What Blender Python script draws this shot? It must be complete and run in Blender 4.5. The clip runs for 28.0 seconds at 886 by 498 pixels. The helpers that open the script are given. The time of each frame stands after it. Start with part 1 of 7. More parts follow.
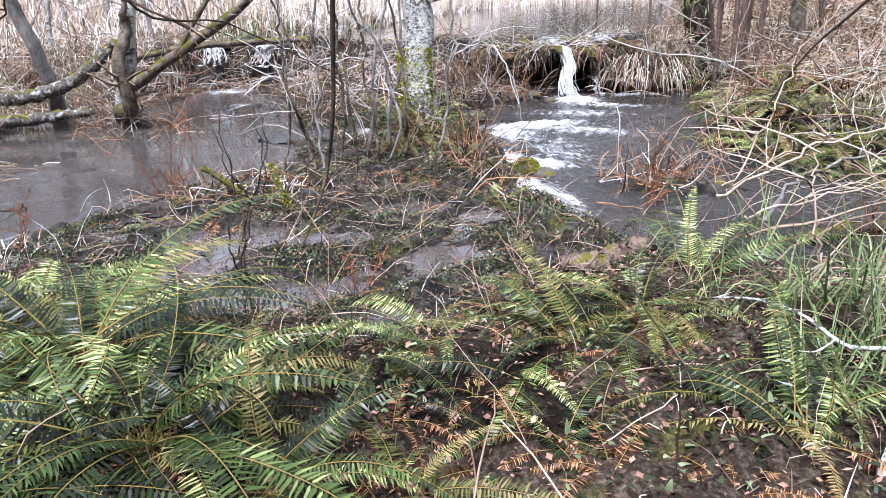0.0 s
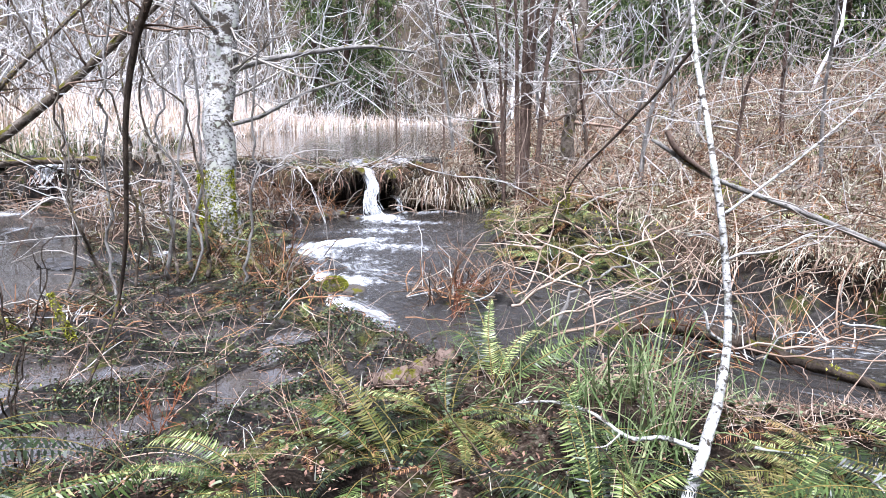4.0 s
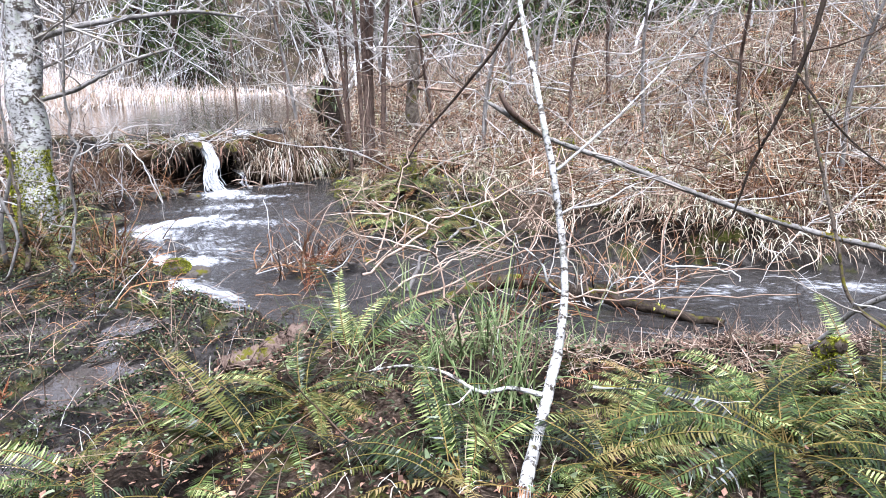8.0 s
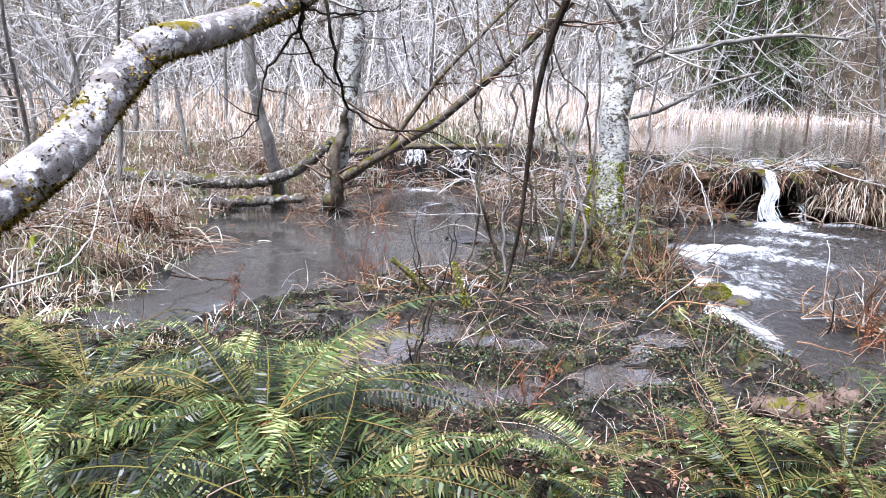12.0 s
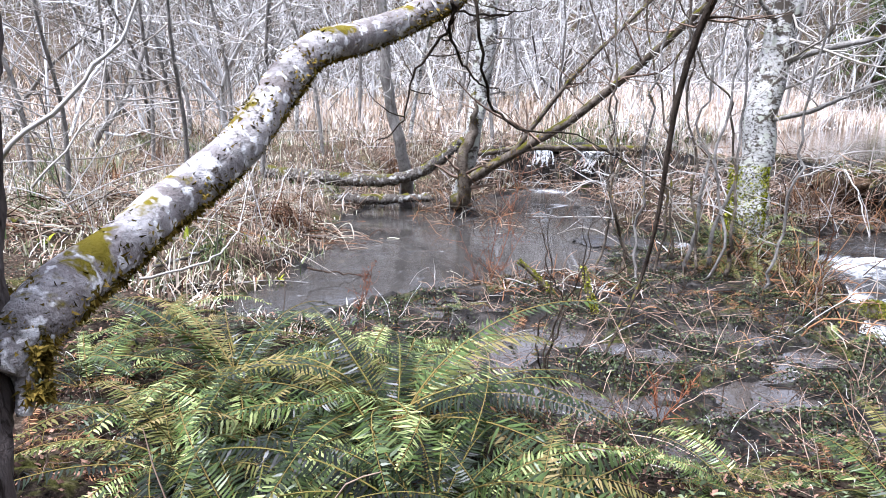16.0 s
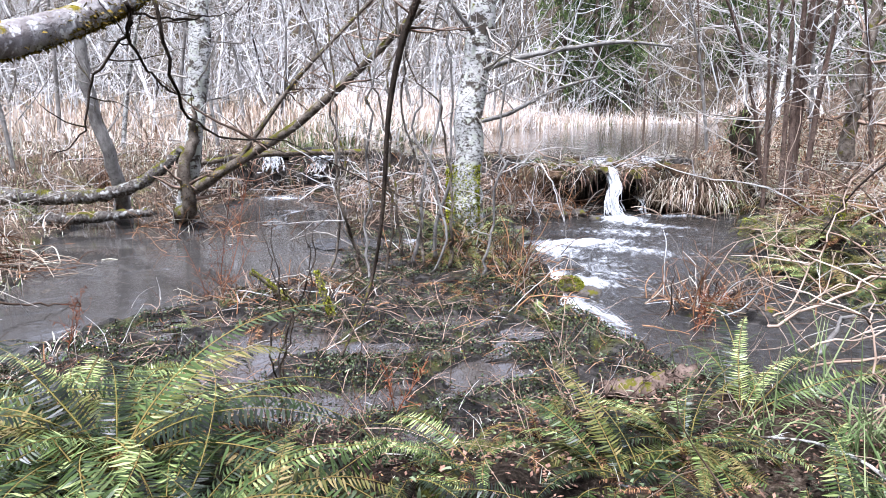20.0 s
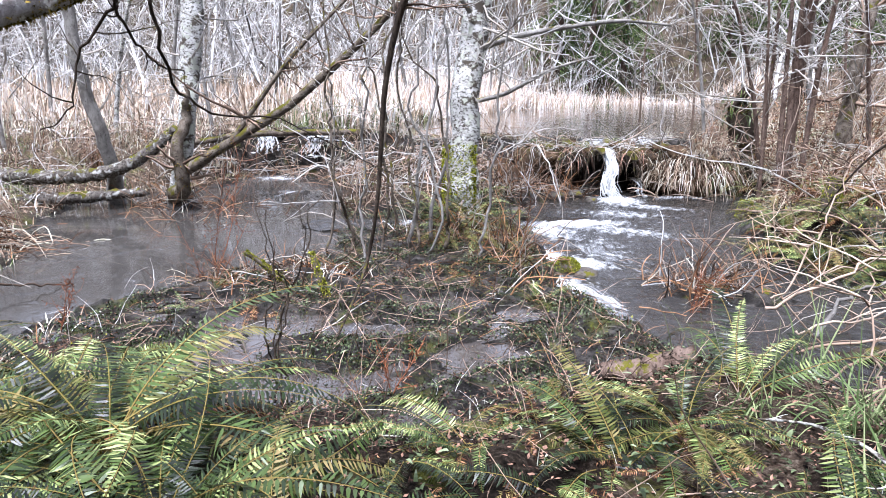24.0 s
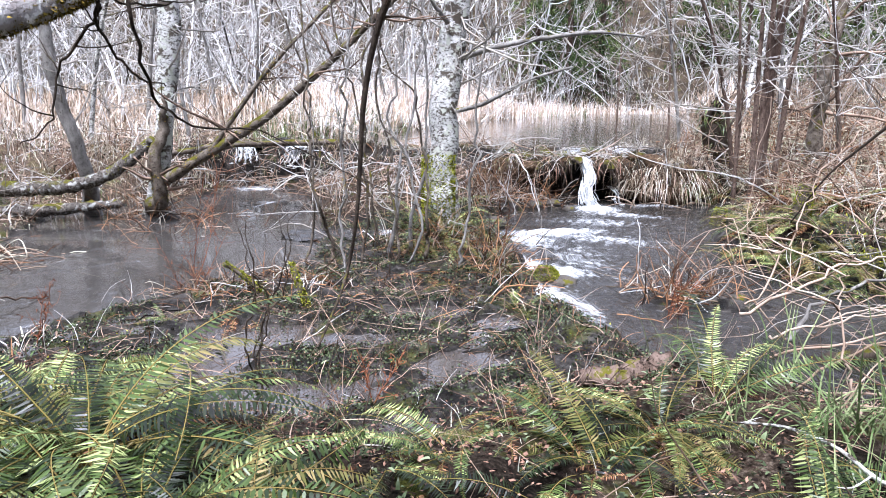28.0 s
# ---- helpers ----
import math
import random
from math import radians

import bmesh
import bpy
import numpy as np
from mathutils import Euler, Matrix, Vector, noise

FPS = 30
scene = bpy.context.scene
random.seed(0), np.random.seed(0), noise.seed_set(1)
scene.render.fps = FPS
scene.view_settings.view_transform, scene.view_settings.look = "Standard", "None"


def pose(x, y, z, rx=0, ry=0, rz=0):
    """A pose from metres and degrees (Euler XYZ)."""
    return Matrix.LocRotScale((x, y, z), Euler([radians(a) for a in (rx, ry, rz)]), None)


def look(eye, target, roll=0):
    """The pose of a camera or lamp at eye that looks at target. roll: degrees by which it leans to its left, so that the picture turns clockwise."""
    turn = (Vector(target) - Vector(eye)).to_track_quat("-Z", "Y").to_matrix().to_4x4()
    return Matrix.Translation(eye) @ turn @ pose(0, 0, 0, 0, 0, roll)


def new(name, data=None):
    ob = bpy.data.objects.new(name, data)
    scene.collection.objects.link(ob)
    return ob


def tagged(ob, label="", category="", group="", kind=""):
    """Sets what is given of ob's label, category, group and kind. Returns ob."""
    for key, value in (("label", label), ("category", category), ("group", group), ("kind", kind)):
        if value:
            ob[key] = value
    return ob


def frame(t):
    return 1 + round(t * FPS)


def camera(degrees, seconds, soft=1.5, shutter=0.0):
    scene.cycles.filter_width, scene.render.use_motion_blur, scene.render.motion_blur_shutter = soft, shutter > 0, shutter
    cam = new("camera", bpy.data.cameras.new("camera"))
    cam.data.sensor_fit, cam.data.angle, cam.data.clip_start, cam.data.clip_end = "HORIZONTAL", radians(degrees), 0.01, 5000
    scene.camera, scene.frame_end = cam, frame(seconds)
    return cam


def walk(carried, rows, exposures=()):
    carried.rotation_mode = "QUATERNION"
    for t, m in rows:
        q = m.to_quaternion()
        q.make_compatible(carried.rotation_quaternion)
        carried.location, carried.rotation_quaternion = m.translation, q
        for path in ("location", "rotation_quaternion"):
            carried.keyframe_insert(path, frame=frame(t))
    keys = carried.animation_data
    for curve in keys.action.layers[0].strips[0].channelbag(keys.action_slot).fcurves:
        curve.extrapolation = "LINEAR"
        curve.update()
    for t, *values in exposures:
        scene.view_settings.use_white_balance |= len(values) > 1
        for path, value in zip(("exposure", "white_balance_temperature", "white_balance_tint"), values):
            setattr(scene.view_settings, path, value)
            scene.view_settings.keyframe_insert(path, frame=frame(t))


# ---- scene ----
PATH = [
    (0, (0.015, 0.001, 1.881), (0.160, 1.864, 1.166), -1.54),
    (0.5, (0.017, -0.011, 1.895), (0.210, 1.874, 1.254), -1.23),
    (1, (0.016, -0.025, 1.911), (0.299, 1.882, 1.379), -0.62),
    (1.5, (0.010, -0.031, 1.918), (0.314, 1.902, 1.503), -0.15),
    (2, (0.015, -0.032, 1.920), (0.386, 1.900, 1.556), -0.07),
    (2.5, (0.022, -0.030, 1.920), (0.493, 1.876, 1.540), 0.36),
    (3, (0.025, -0.031, 1.921), (0.576, 1.851, 1.530), 0.42),
    (3.5, (0.026, -0.037, 1.918), (0.663, 1.818, 1.525), 0.47),
    (5.5, (0.045, -0.059, 1.907), (0.941, 1.674, 1.469), -0.53),
    (6, (0.051, -0.060, 1.904), (1.066, 1.604, 1.455), -0.29),
    (6.5, (0.062, -0.069, 1.908), (1.116, 1.567, 1.444), -0.64),
    (7, (0.076, -0.062, 1.905), (1.191, 1.528, 1.431), -0.88),
    (7.5, (0.083, -0.056, 1.905), (1.196, 1.533, 1.419), -1.09),
    (8, (0.086, -0.050, 1.907), (1.145, 1.575, 1.416), -1.05),
    (8.5, (0.094, -0.038, 1.909), (1.036, 1.656, 1.418), -1.33),
    (9, (0.100, -0.011, 1.914), (0.902, 1.759, 1.439), -1.00),
    (9.5, (0.092, 0.002, 1.914), (0.736, 1.836, 1.443), -1.00),
    (10, (0.080, 0.003, 1.915), (0.539, 1.896, 1.463), -0.80),
    (10.5, (0.056, -0.000, 1.914), (0.244, 1.941, 1.473), -0.82),
    (11, (0.027, 0.007, 1.909), (-0.064, 1.958, 1.480), -0.08),
    (11.5, (0.003, 0.009, 1.911), (-0.232, 1.950, 1.490), 0.50),
    (12, (-0.022, 0.017, 1.910), (-0.377, 1.939, 1.485), 0.96),
    (12.5, (-0.044, 0.012, 1.910), (-0.582, 1.891, 1.484), 1.05),
    (13, (-0.064, 0.007, 1.911), (-0.734, 1.842, 1.483), 0.89),
    (13.5, (-0.074, 0.011, 1.910), (-0.800, 1.824, 1.480), 0.75),
    (15.5, (-0.089, 0.017, 1.911), (-0.789, 1.839, 1.477), 0.77),
    (16, (-0.086, 0.023, 1.911), (-0.780, 1.850, 1.482), 0.73),
    (16.5, (-0.088, 0.029, 1.912), (-0.780, 1.854, 1.478), 0.66),
    (17, (-0.083, 0.030, 1.913), (-0.746, 1.864, 1.473), 0.73),
    (17.5, (-0.072, 0.021, 1.913), (-0.649, 1.885, 1.475), 0.91),
    (18, (-0.048, 0.025, 1.913), (-0.459, 1.935, 1.487), 0.68),
    (18.5, (-0.016, 0.025, 1.918), (-0.239, 1.967, 1.493), 0.03),
    (19, (0.000, 0.021, 1.922), (-0.058, 1.977, 1.509), -0.20),
    (19.5, (0.009, 0.021, 1.918), (0.024, 1.984, 1.532), 0.27),
    (20, (0.014, 0.021, 1.917), (0.045, 1.979, 1.508), 0.26),
    (20.5, (0.023, 0.028, 1.911), (0.054, 1.986, 1.502), 0.34),
    (22.5, (0.015, 0.056, 1.914), (0.073, 2.009, 1.487), 0.51),
    (23, (0.011, 0.064, 1.911), (0.035, 2.014, 1.468), 0.35),
    (23.5, (0.011, 0.069, 1.909), (0.027, 2.015, 1.449), 0.18),
    (24, (0.007, 0.061, 1.905), (0.052, 2.006, 1.443), 0.49),
    (24.5, (-0.002, 0.050, 1.907), (0.054, 1.996, 1.450), 0.54),
    (25, (-0.012, 0.040, 1.908), (0.048, 1.988, 1.456), 0.57),
    (25.5, (-0.006, 0.039, 1.909), (0.044, 1.987, 1.460), 0.46),
    (26, (-0.001, 0.038, 1.908), (0.063, 1.988, 1.466), 0.29),
    (26.5, (0.003, 0.042, 1.907), (0.087, 1.991, 1.468), 0.46),
    (27, (0.002, 0.036, 1.913), (0.108, 1.984, 1.471), 0.37),
    (27.5, (0.005, 0.028, 1.917), (0.119, 1.976, 1.478), 0.31),
    (28, (0.005, 0.029, 1.913), (0.109, 1.978, 1.478), 0.40),
]
cam = camera(65.8, 28.0, soft=0.95)
walk(cam, [(t, look(eye, target, roll)) for t, eye, target, roll in PATH], [(0, 3.3, 6050, 17), (28, 3.3, 6050, 17)])

# ---- light: overcast winter day ----
world = bpy.data.worlds.new("world")
scene.world = world
world.use_nodes = True
wn = world.node_tree.nodes
sky = wn.new("ShaderNodeTexSky")
sky.sky_type = "NISHITA"
sky.sun_disc = False
sky.sun_elevation, sky.sun_rotation = radians(73), radians(212)
sky.air_density, sky.dust_density = 1.0, 3.0
wash = wn.new("ShaderNodeMixRGB")
wash.inputs[0].default_value = 0.75
wash.inputs[2].default_value = (3.4, 3.57, 4.0, 1)
bgn = wn["Background"]
bgn.inputs[1].default_value = 0.06
world.node_tree.links.new(sky.outputs[0], wash.inputs[1])
world.node_tree.links.new(wash.outputs[0], bgn.inputs[0])
sun = new("sun", bpy.data.lights.new("sun", "SUN"))
sun.data.energy, sun.data.angle, sun.data.color = 1.5, radians(26), (0.96, 1.0, 1.05)
sun.matrix_world = look((-2.6, -2.0, 12.5), (0, 3, 0))


# ---- materials ----
def ramp(nt, src, stops):
    n = nt.nodes.new("ShaderNodeValToRGB")
    while len(n.color_ramp.elements) < len(stops):
        n.color_ramp.elements.new(0.5)
    for e, (p, c) in zip(n.color_ramp.elements, stops):
        e.position, e.color = p, (*c, 1)
    nt.links.new(src, n.inputs[0])
    return n.outputs[0]


def noise_node(nt, scale, detail=4, rough=0.6, stretch=(1, 1, 1), coord="Object", distort=0.0):
    tc = nt.nodes.new("ShaderNodeTexCoord")
    mp = nt.nodes.new("ShaderNodeMapping")
    mp.inputs["Scale"].default_value = stretch
    nz = nt.nodes.new("ShaderNodeTexNoise")
    nz.inputs["Scale"].default_value, nz.inputs["Detail"].default_value = scale, detail
    nz.inputs["Roughness"].default_value, nz.inputs["Distortion"].default_value = rough, distort
    nt.links.new(tc.outputs[coord], mp.inputs[0])
    nt.links.new(mp.outputs[0], nz.inputs[0])
    return nz.outputs[0]


def mixc(nt, fac, a, b, blend="MIX"):
    n = nt.nodes.new("ShaderNodeMixRGB")
    n.blend_type = blend
    for sock, v in zip(n.inputs, (fac, a, b)):
        if isinstance(v, (int, float)):
            sock.default_value = v
        elif isinstance(v, tuple):
            sock.default_value = (*v, 1)
        else:
            nt.links.new(v, sock)
    return n.outputs[0]


def material(name, rough=0.8, spec=0.08):
    m = bpy.data.materials.new(name)
    m.use_nodes = True
    b = m.node_tree.nodes["Principled BSDF"]
    b.inputs["Roughness"].default_value = rough
    b.inputs["Specular IOR Level"].default_value = spec
    return m, m.node_tree, b


def bump(nt, b, src, strength=0.4, dist=0.01):
    n = nt.nodes.new("ShaderNodeBump")
    n.inputs["Strength"].default_value, n.inputs["Distance"].default_value = strength, dist
    nt.links.new(src, n.inputs["Height"])
    nt.links.new(n.outputs[0], b.inputs["Normal"])


def plant(name, stops, rough=0.6, spec=0.35, scale=6.0, trans=0.0, island=True, gain=0.58, vary=0.68):
    """Leaf or blade: colour varies from piece to piece and with a soft blotch."""
    mid = sum(stops[len(stops) // 2][1])
    stops = [(p, tuple(gain * min(0.88, v * (sum(c) / mid) ** 0.6) for v in c)) for p, c in stops]
    m, nt, b = material(name, rough, spec * 0.16)
    geo = nt.nodes.new("ShaderNodeNewGeometry")
    obi = nt.nodes.new("ShaderNodeObjectInfo")
    nz = noise_node(nt, scale, 3)
    add = nt.nodes.new("ShaderNodeMath")
    add.operation = "MULTIPLY_ADD"
    nt.links.new(nz, add.inputs[0])
    add.inputs[1].default_value = 0.62
    if island:
        half = nt.nodes.new("ShaderNodeMath")
        half.operation = "MULTIPLY_ADD"
        nt.links.new(geo.outputs["Random Per Island"], half.inputs[0])
        half.inputs[1].default_value = vary
        off = nt.nodes.new("ShaderNodeMath")
        off.operation = "MULTIPLY_ADD"
        nt.links.new(obi.outputs["Random"], off.inputs[0])
        off.inputs[1].default_value, off.inputs[2].default_value = 0.98 - vary, -0.29
        nt.links.new(off.outputs[0], half.inputs[2])
        nt.links.new(half.outputs[0], add.inputs[2])
    else:
        nt.links.new(obi.outputs["Random"], add.inputs[2])
    col = ramp(nt, add.outputs[0], stops)
    nt.links.new(col, b.inputs["Base Color"])
    if trans:
        t = nt.nodes.new("ShaderNodeBsdfTranslucent")
        nt.links.new(col, t.inputs[0])
        mix = nt.nodes.new("ShaderNodeMixShader")
        mix.inputs[0].default_value = trans
        nt.links.new(b.outputs[0], mix.inputs[1])
        nt.links.new(t.outputs[0], mix.inputs[2])
        nt.links.new(mix.outputs[0], nt.nodes["Material Output"].inputs[0])
    return m


def bark(name, base, patch, dark, moss=0.0, scale=9.0, stretch=(1, 1, 1), cut=0.55, lichen=None, mosscol=(0.13, 0.12, 0.02), big=None, gain=0.58):
    """Bark with blotches, dark scars and, if asked, moss on the upper side."""
    m, nt, b = material(name, 0.85, 0.05)
    n1 = noise_node(nt, scale, 5, 0.65, stretch)
    n2 = noise_node(nt, scale * 4.5, 4, 0.7, stretch)
    col = mixc(nt, ramp(nt, n1, [(0.38, (0, 0, 0)), (0.6, (1, 1, 1))]), base, patch)
    col = mixc(nt, ramp(nt, n2, [(cut, (0, 0, 0)), (cut + 0.1, (1, 1, 1))]), col, dark)
    if big:
        n5 = noise_node(nt, scale * 0.7, 5, 0.75, (1, 1, 1.5))
        col = mixc(nt, ramp(nt, n5, [(big, (0, 0, 0)), (big + 0.05, (1, 1, 1))]), col, tuple(v * 1.5 for v in dark))
    if lichen:
        n4 = noise_node(nt, scale * 2.1, 3, 0.5)
        col = mixc(nt, ramp(nt, n4, [(0.55, (0, 0, 0)), (0.62, (1, 1, 1))]), col, lichen)
    if moss:
        geo = nt.nodes.new("ShaderNodeNewGeometry")
        sep = nt.nodes.new("ShaderNodeSeparateXYZ")
        nt.links.new(geo.outputs["Normal"], sep.inputs[0])
        n3 = noise_node(nt, scale * 0.6, 4, 0.7)
        ad = nt.nodes.new("ShaderNodeMath")
        ad.operation = "MULTIPLY_ADD"
        nt.links.new(sep.outputs["Z"], ad.inputs[0])
        ad.inputs[1].default_value = 0.15
        nt.links.new(n3, ad.inputs[2])
        col = mixc(nt, ramp(nt, ad.outputs[0], [(0.72 - moss * 0.3, (0, 0, 0)), (0.78 - moss * 0.3, (1, 1, 1))]), col, mosscol)
    mottle = ramp(nt, noise_node(nt, scale * 0.35, 4, 0.6), [(0.3, (0.55, 0.55, 0.55)), (0.7, (1.15, 1.15, 1.15))])
    nt.links.new(mixc(nt, 1.0, mixc(nt, 1.0, col, mottle, "MULTIPLY"), (gain, gain, gain), "MULTIPLY"), b.inputs["Base Color"])
    bump(nt, b, mixc(nt, 0.5, n1, n2), 0.9, 0.03)
    return m


M_FERN = plant("fern_green", [(0.12, (0.007, 0.013, 0.0015)), (0.42, (0.03, 0.057, 0.01)), (0.72, (0.095, 0.148, 0.034)), (1.0, (0.32, 0.35, 0.14))], 0.34, 1.3, 5, 0.05, vary=0.3)
M_FERN_OLD = plant("fern_yellow", [(0.1, (0.04, 0.055, 0.008)), (0.45, (0.12, 0.13, 0.035)), (0.9, (0.25, 0.19, 0.085))], 0.45, 0.4, 6, 0.1, vary=0.4)
M_FERN_DEAD = plant("fern_dead", [(0.1, (0.018, 0.007, 0.004)), (0.5, (0.095, 0.042, 0.022)), (0.95, (0.28, 0.15, 0.08))], 0.8, 0.2, 6)
M_RACHIS = plant("rachis", [(0.2, (0.22, 0.2, 0.05)), (0.8, (0.32, 0.22, 0.08))], 0.6, 0.3)
M_STRAW = plant("dry_grass", [(0.1, (0.08, 0.055, 0.035)), (0.5, (0.4, 0.31, 0.22)), (0.9, (0.72, 0.62, 0.5))], 0.8, 0.2, 3, 0.25, gain=0.66)
M_REED = plant("pale_reed", [(0.1, (0.26, 0.18, 0.12)), (0.5, (0.6, 0.47, 0.36)), (0.9, (0.88, 0.8, 0.7))], 0.8, 0.2, 0.5, 0.3, gain=0.9)
M_HAY = plant("pink_hay", [(0.1, (0.14, 0.08, 0.055)), (0.5, (0.38, 0.25, 0.18)), (0.9, (0.66, 0.52, 0.42))], 0.8, 0.2, 2, 0.2)
M_HAYPALE = plant("pale_hay", [(0.1, (0.2, 0.13, 0.1)), (0.5, (0.48, 0.34, 0.25)), (0.9, (0.76, 0.62, 0.5))], 0.8, 0.2, 1.5, 0.25, gain=0.66)
M_THATCH = plant("brown_thatch", [(0.1, (0.03, 0.02, 0.012)), (0.5, (0.16, 0.115, 0.07)), (0.9, (0.5, 0.4, 0.28))], 0.8, 0.2, 2, 0.15)
M_SEDGE = plant("green_sedge", [(0.1, (0.03, 0.055, 0.012)), (0.5, (0.12, 0.18, 0.065)), (0.9, (0.32, 0.34, 0.18))], 0.5, 0.4, 4, 0.2)
M_LITTER = plant("leaf_litter", [(0.1, (0.01, 0.006, 0.005)), (0.5, (0.042, 0.024, 0.018)), (0.95, (0.24, 0.14, 0.1))], 0.75, 0.3, 5)
M_CRESS = plant("mud_weed", [(0.1, (0.022, 0.029, 0.014)), (0.5, (0.075, 0.105, 0.048)), (0.75, (0.16, 0.2, 0.1)), (0.95, (0.28, 0.31, 0.2))], 0.4, 0.5, 5)
M_MOSS = plant("moss_tuft", [(0.1, (0.09, 0.1, 0.008)), (0.5, (0.26, 0.28, 0.025)), (0.9, (0.48, 0.46, 0.09))], 0.9, 0.1, 10)
M_MOSSB = plant("brown_moss_tuft", [(0.1, (0.05, 0.045, 0.01)), (0.5, (0.16, 0.12, 0.025)), (0.9, (0.32, 0.22, 0.05))], 0.9, 0.1, 10)
M_CABBAGE = plant("bright_leaf", [(0.2, (0.24, 0.38, 0.03)), (0.8, (0.5, 0.52, 0.05))], 0.45, 0.4, 4, 0.2)
M_RED = plant("rusty_stem", [(0.2, (0.17, 0.055, 0.028)), (0.8, (0.34, 0.14, 0.075))], 0.8, 0.2, 4)
M_CONIFER = plant("conifer_needles", [(0.1, (0.02, 0.04, 0.014)), (0.5, (0.055, 0.09, 0.03)), (0.9, (0.14, 0.18, 0.06))], 0.6, 0.3, 0.6)
M_TWIG = plant("pale_twig", [(0.1, (0.12, 0.1, 0.08)), (0.5, (0.44, 0.4, 0.35)), (0.9, (0.82, 0.79, 0.75))], 0.85, 0.2, 3, gain=0.6)
M_TWIGB = plant("brown_twig", [(0.1, (0.03, 0.02, 0.015)), (0.5, (0.11, 0.075, 0.055)), (0.95, (0.36, 0.26, 0.2))], 0.85, 0.2, 3)
M_VINE = plant("tan_stem", [(0.1, (0.13, 0.07, 0.045)), (0.5, (0.34, 0.235, 0.17)), (0.9, (0.6, 0.47, 0.38))], 0.7, 0.3, 3)
M_FARTWIG = plant("far_twig", [(0.1, (0.09, 0.08, 0.07)), (0.45, (0.36, 0.345, 0.32)), (0.85, (0.74, 0.73, 0.69))], 0.9, 0.1, 0.5, gain=0.7)
B_WHITE = bark("white_bark", (0.66, 0.65, 0.63), (0.46, 0.46, 0.43), (0.06, 0.05, 0.04), 0.16, 5, (1, 1, 1.8), 0.5, (0.5, 0.52, 0.44), big=0.52, gain=0.78)
B_ALDER = bark("lichen_bark", (0.5, 0.48, 0.47), (0.24, 0.21, 0.2), (0.05, 0.04, 0.032), 0.2, 14, (1, 1, 1), 0.62, (0.88, 0.87, 0.86), (0.2, 0.16, 0.02), big=0.62, gain=0.84)
B_GREY = bark("grey_bark", (0.25, 0.23, 0.21), (0.44, 0.42, 0.39), (0.06, 0.05, 0.04), 0.25, 12, (1, 1, 0.6), 0.58)
B_BROWN = bark("brown_bark", (0.13, 0.085, 0.065), (0.25, 0.18, 0.145), (0.04, 0.028, 0.02), 0.2, 12, (1, 1, 0.4), 0.55)
B_DARK = bark("dark_bark", (0.05, 0.038, 0.03), (0.11, 0.085, 0.065), (0.02, 0.015, 0.012), 0.2, 20, (1, 1, 0.4), 0.55)
B_MOSSY = bark("mossy_bark", (0.1, 0.075, 0.055), (0.26, 0.22, 0.18), (0.03, 0.024, 0.018), 0.5, 9)
B_LOG = bark("weathered_log", (0.26, 0.235, 0.21), (0.12, 0.1, 0.085), (0.04, 0.032, 0.026), 0.3, 8, (1, 1, 1), 0.5, (0.5, 0.5, 0.47))
B_FURROW = bark("furrowed_bark", (0.12, 0.095, 0.085), (0.2, 0.17, 0.155), (0.045, 0.035, 0.03), 0.05, 10, (1, 1, 0.25), 0.52)
B_ROT = bark("rotten_wood", (0.1, 0.06, 0.035), (0.2, 0.13, 0.08), (0.02, 0.014, 0.01), 0.05, 12, (1, 1, 1), 0.5)


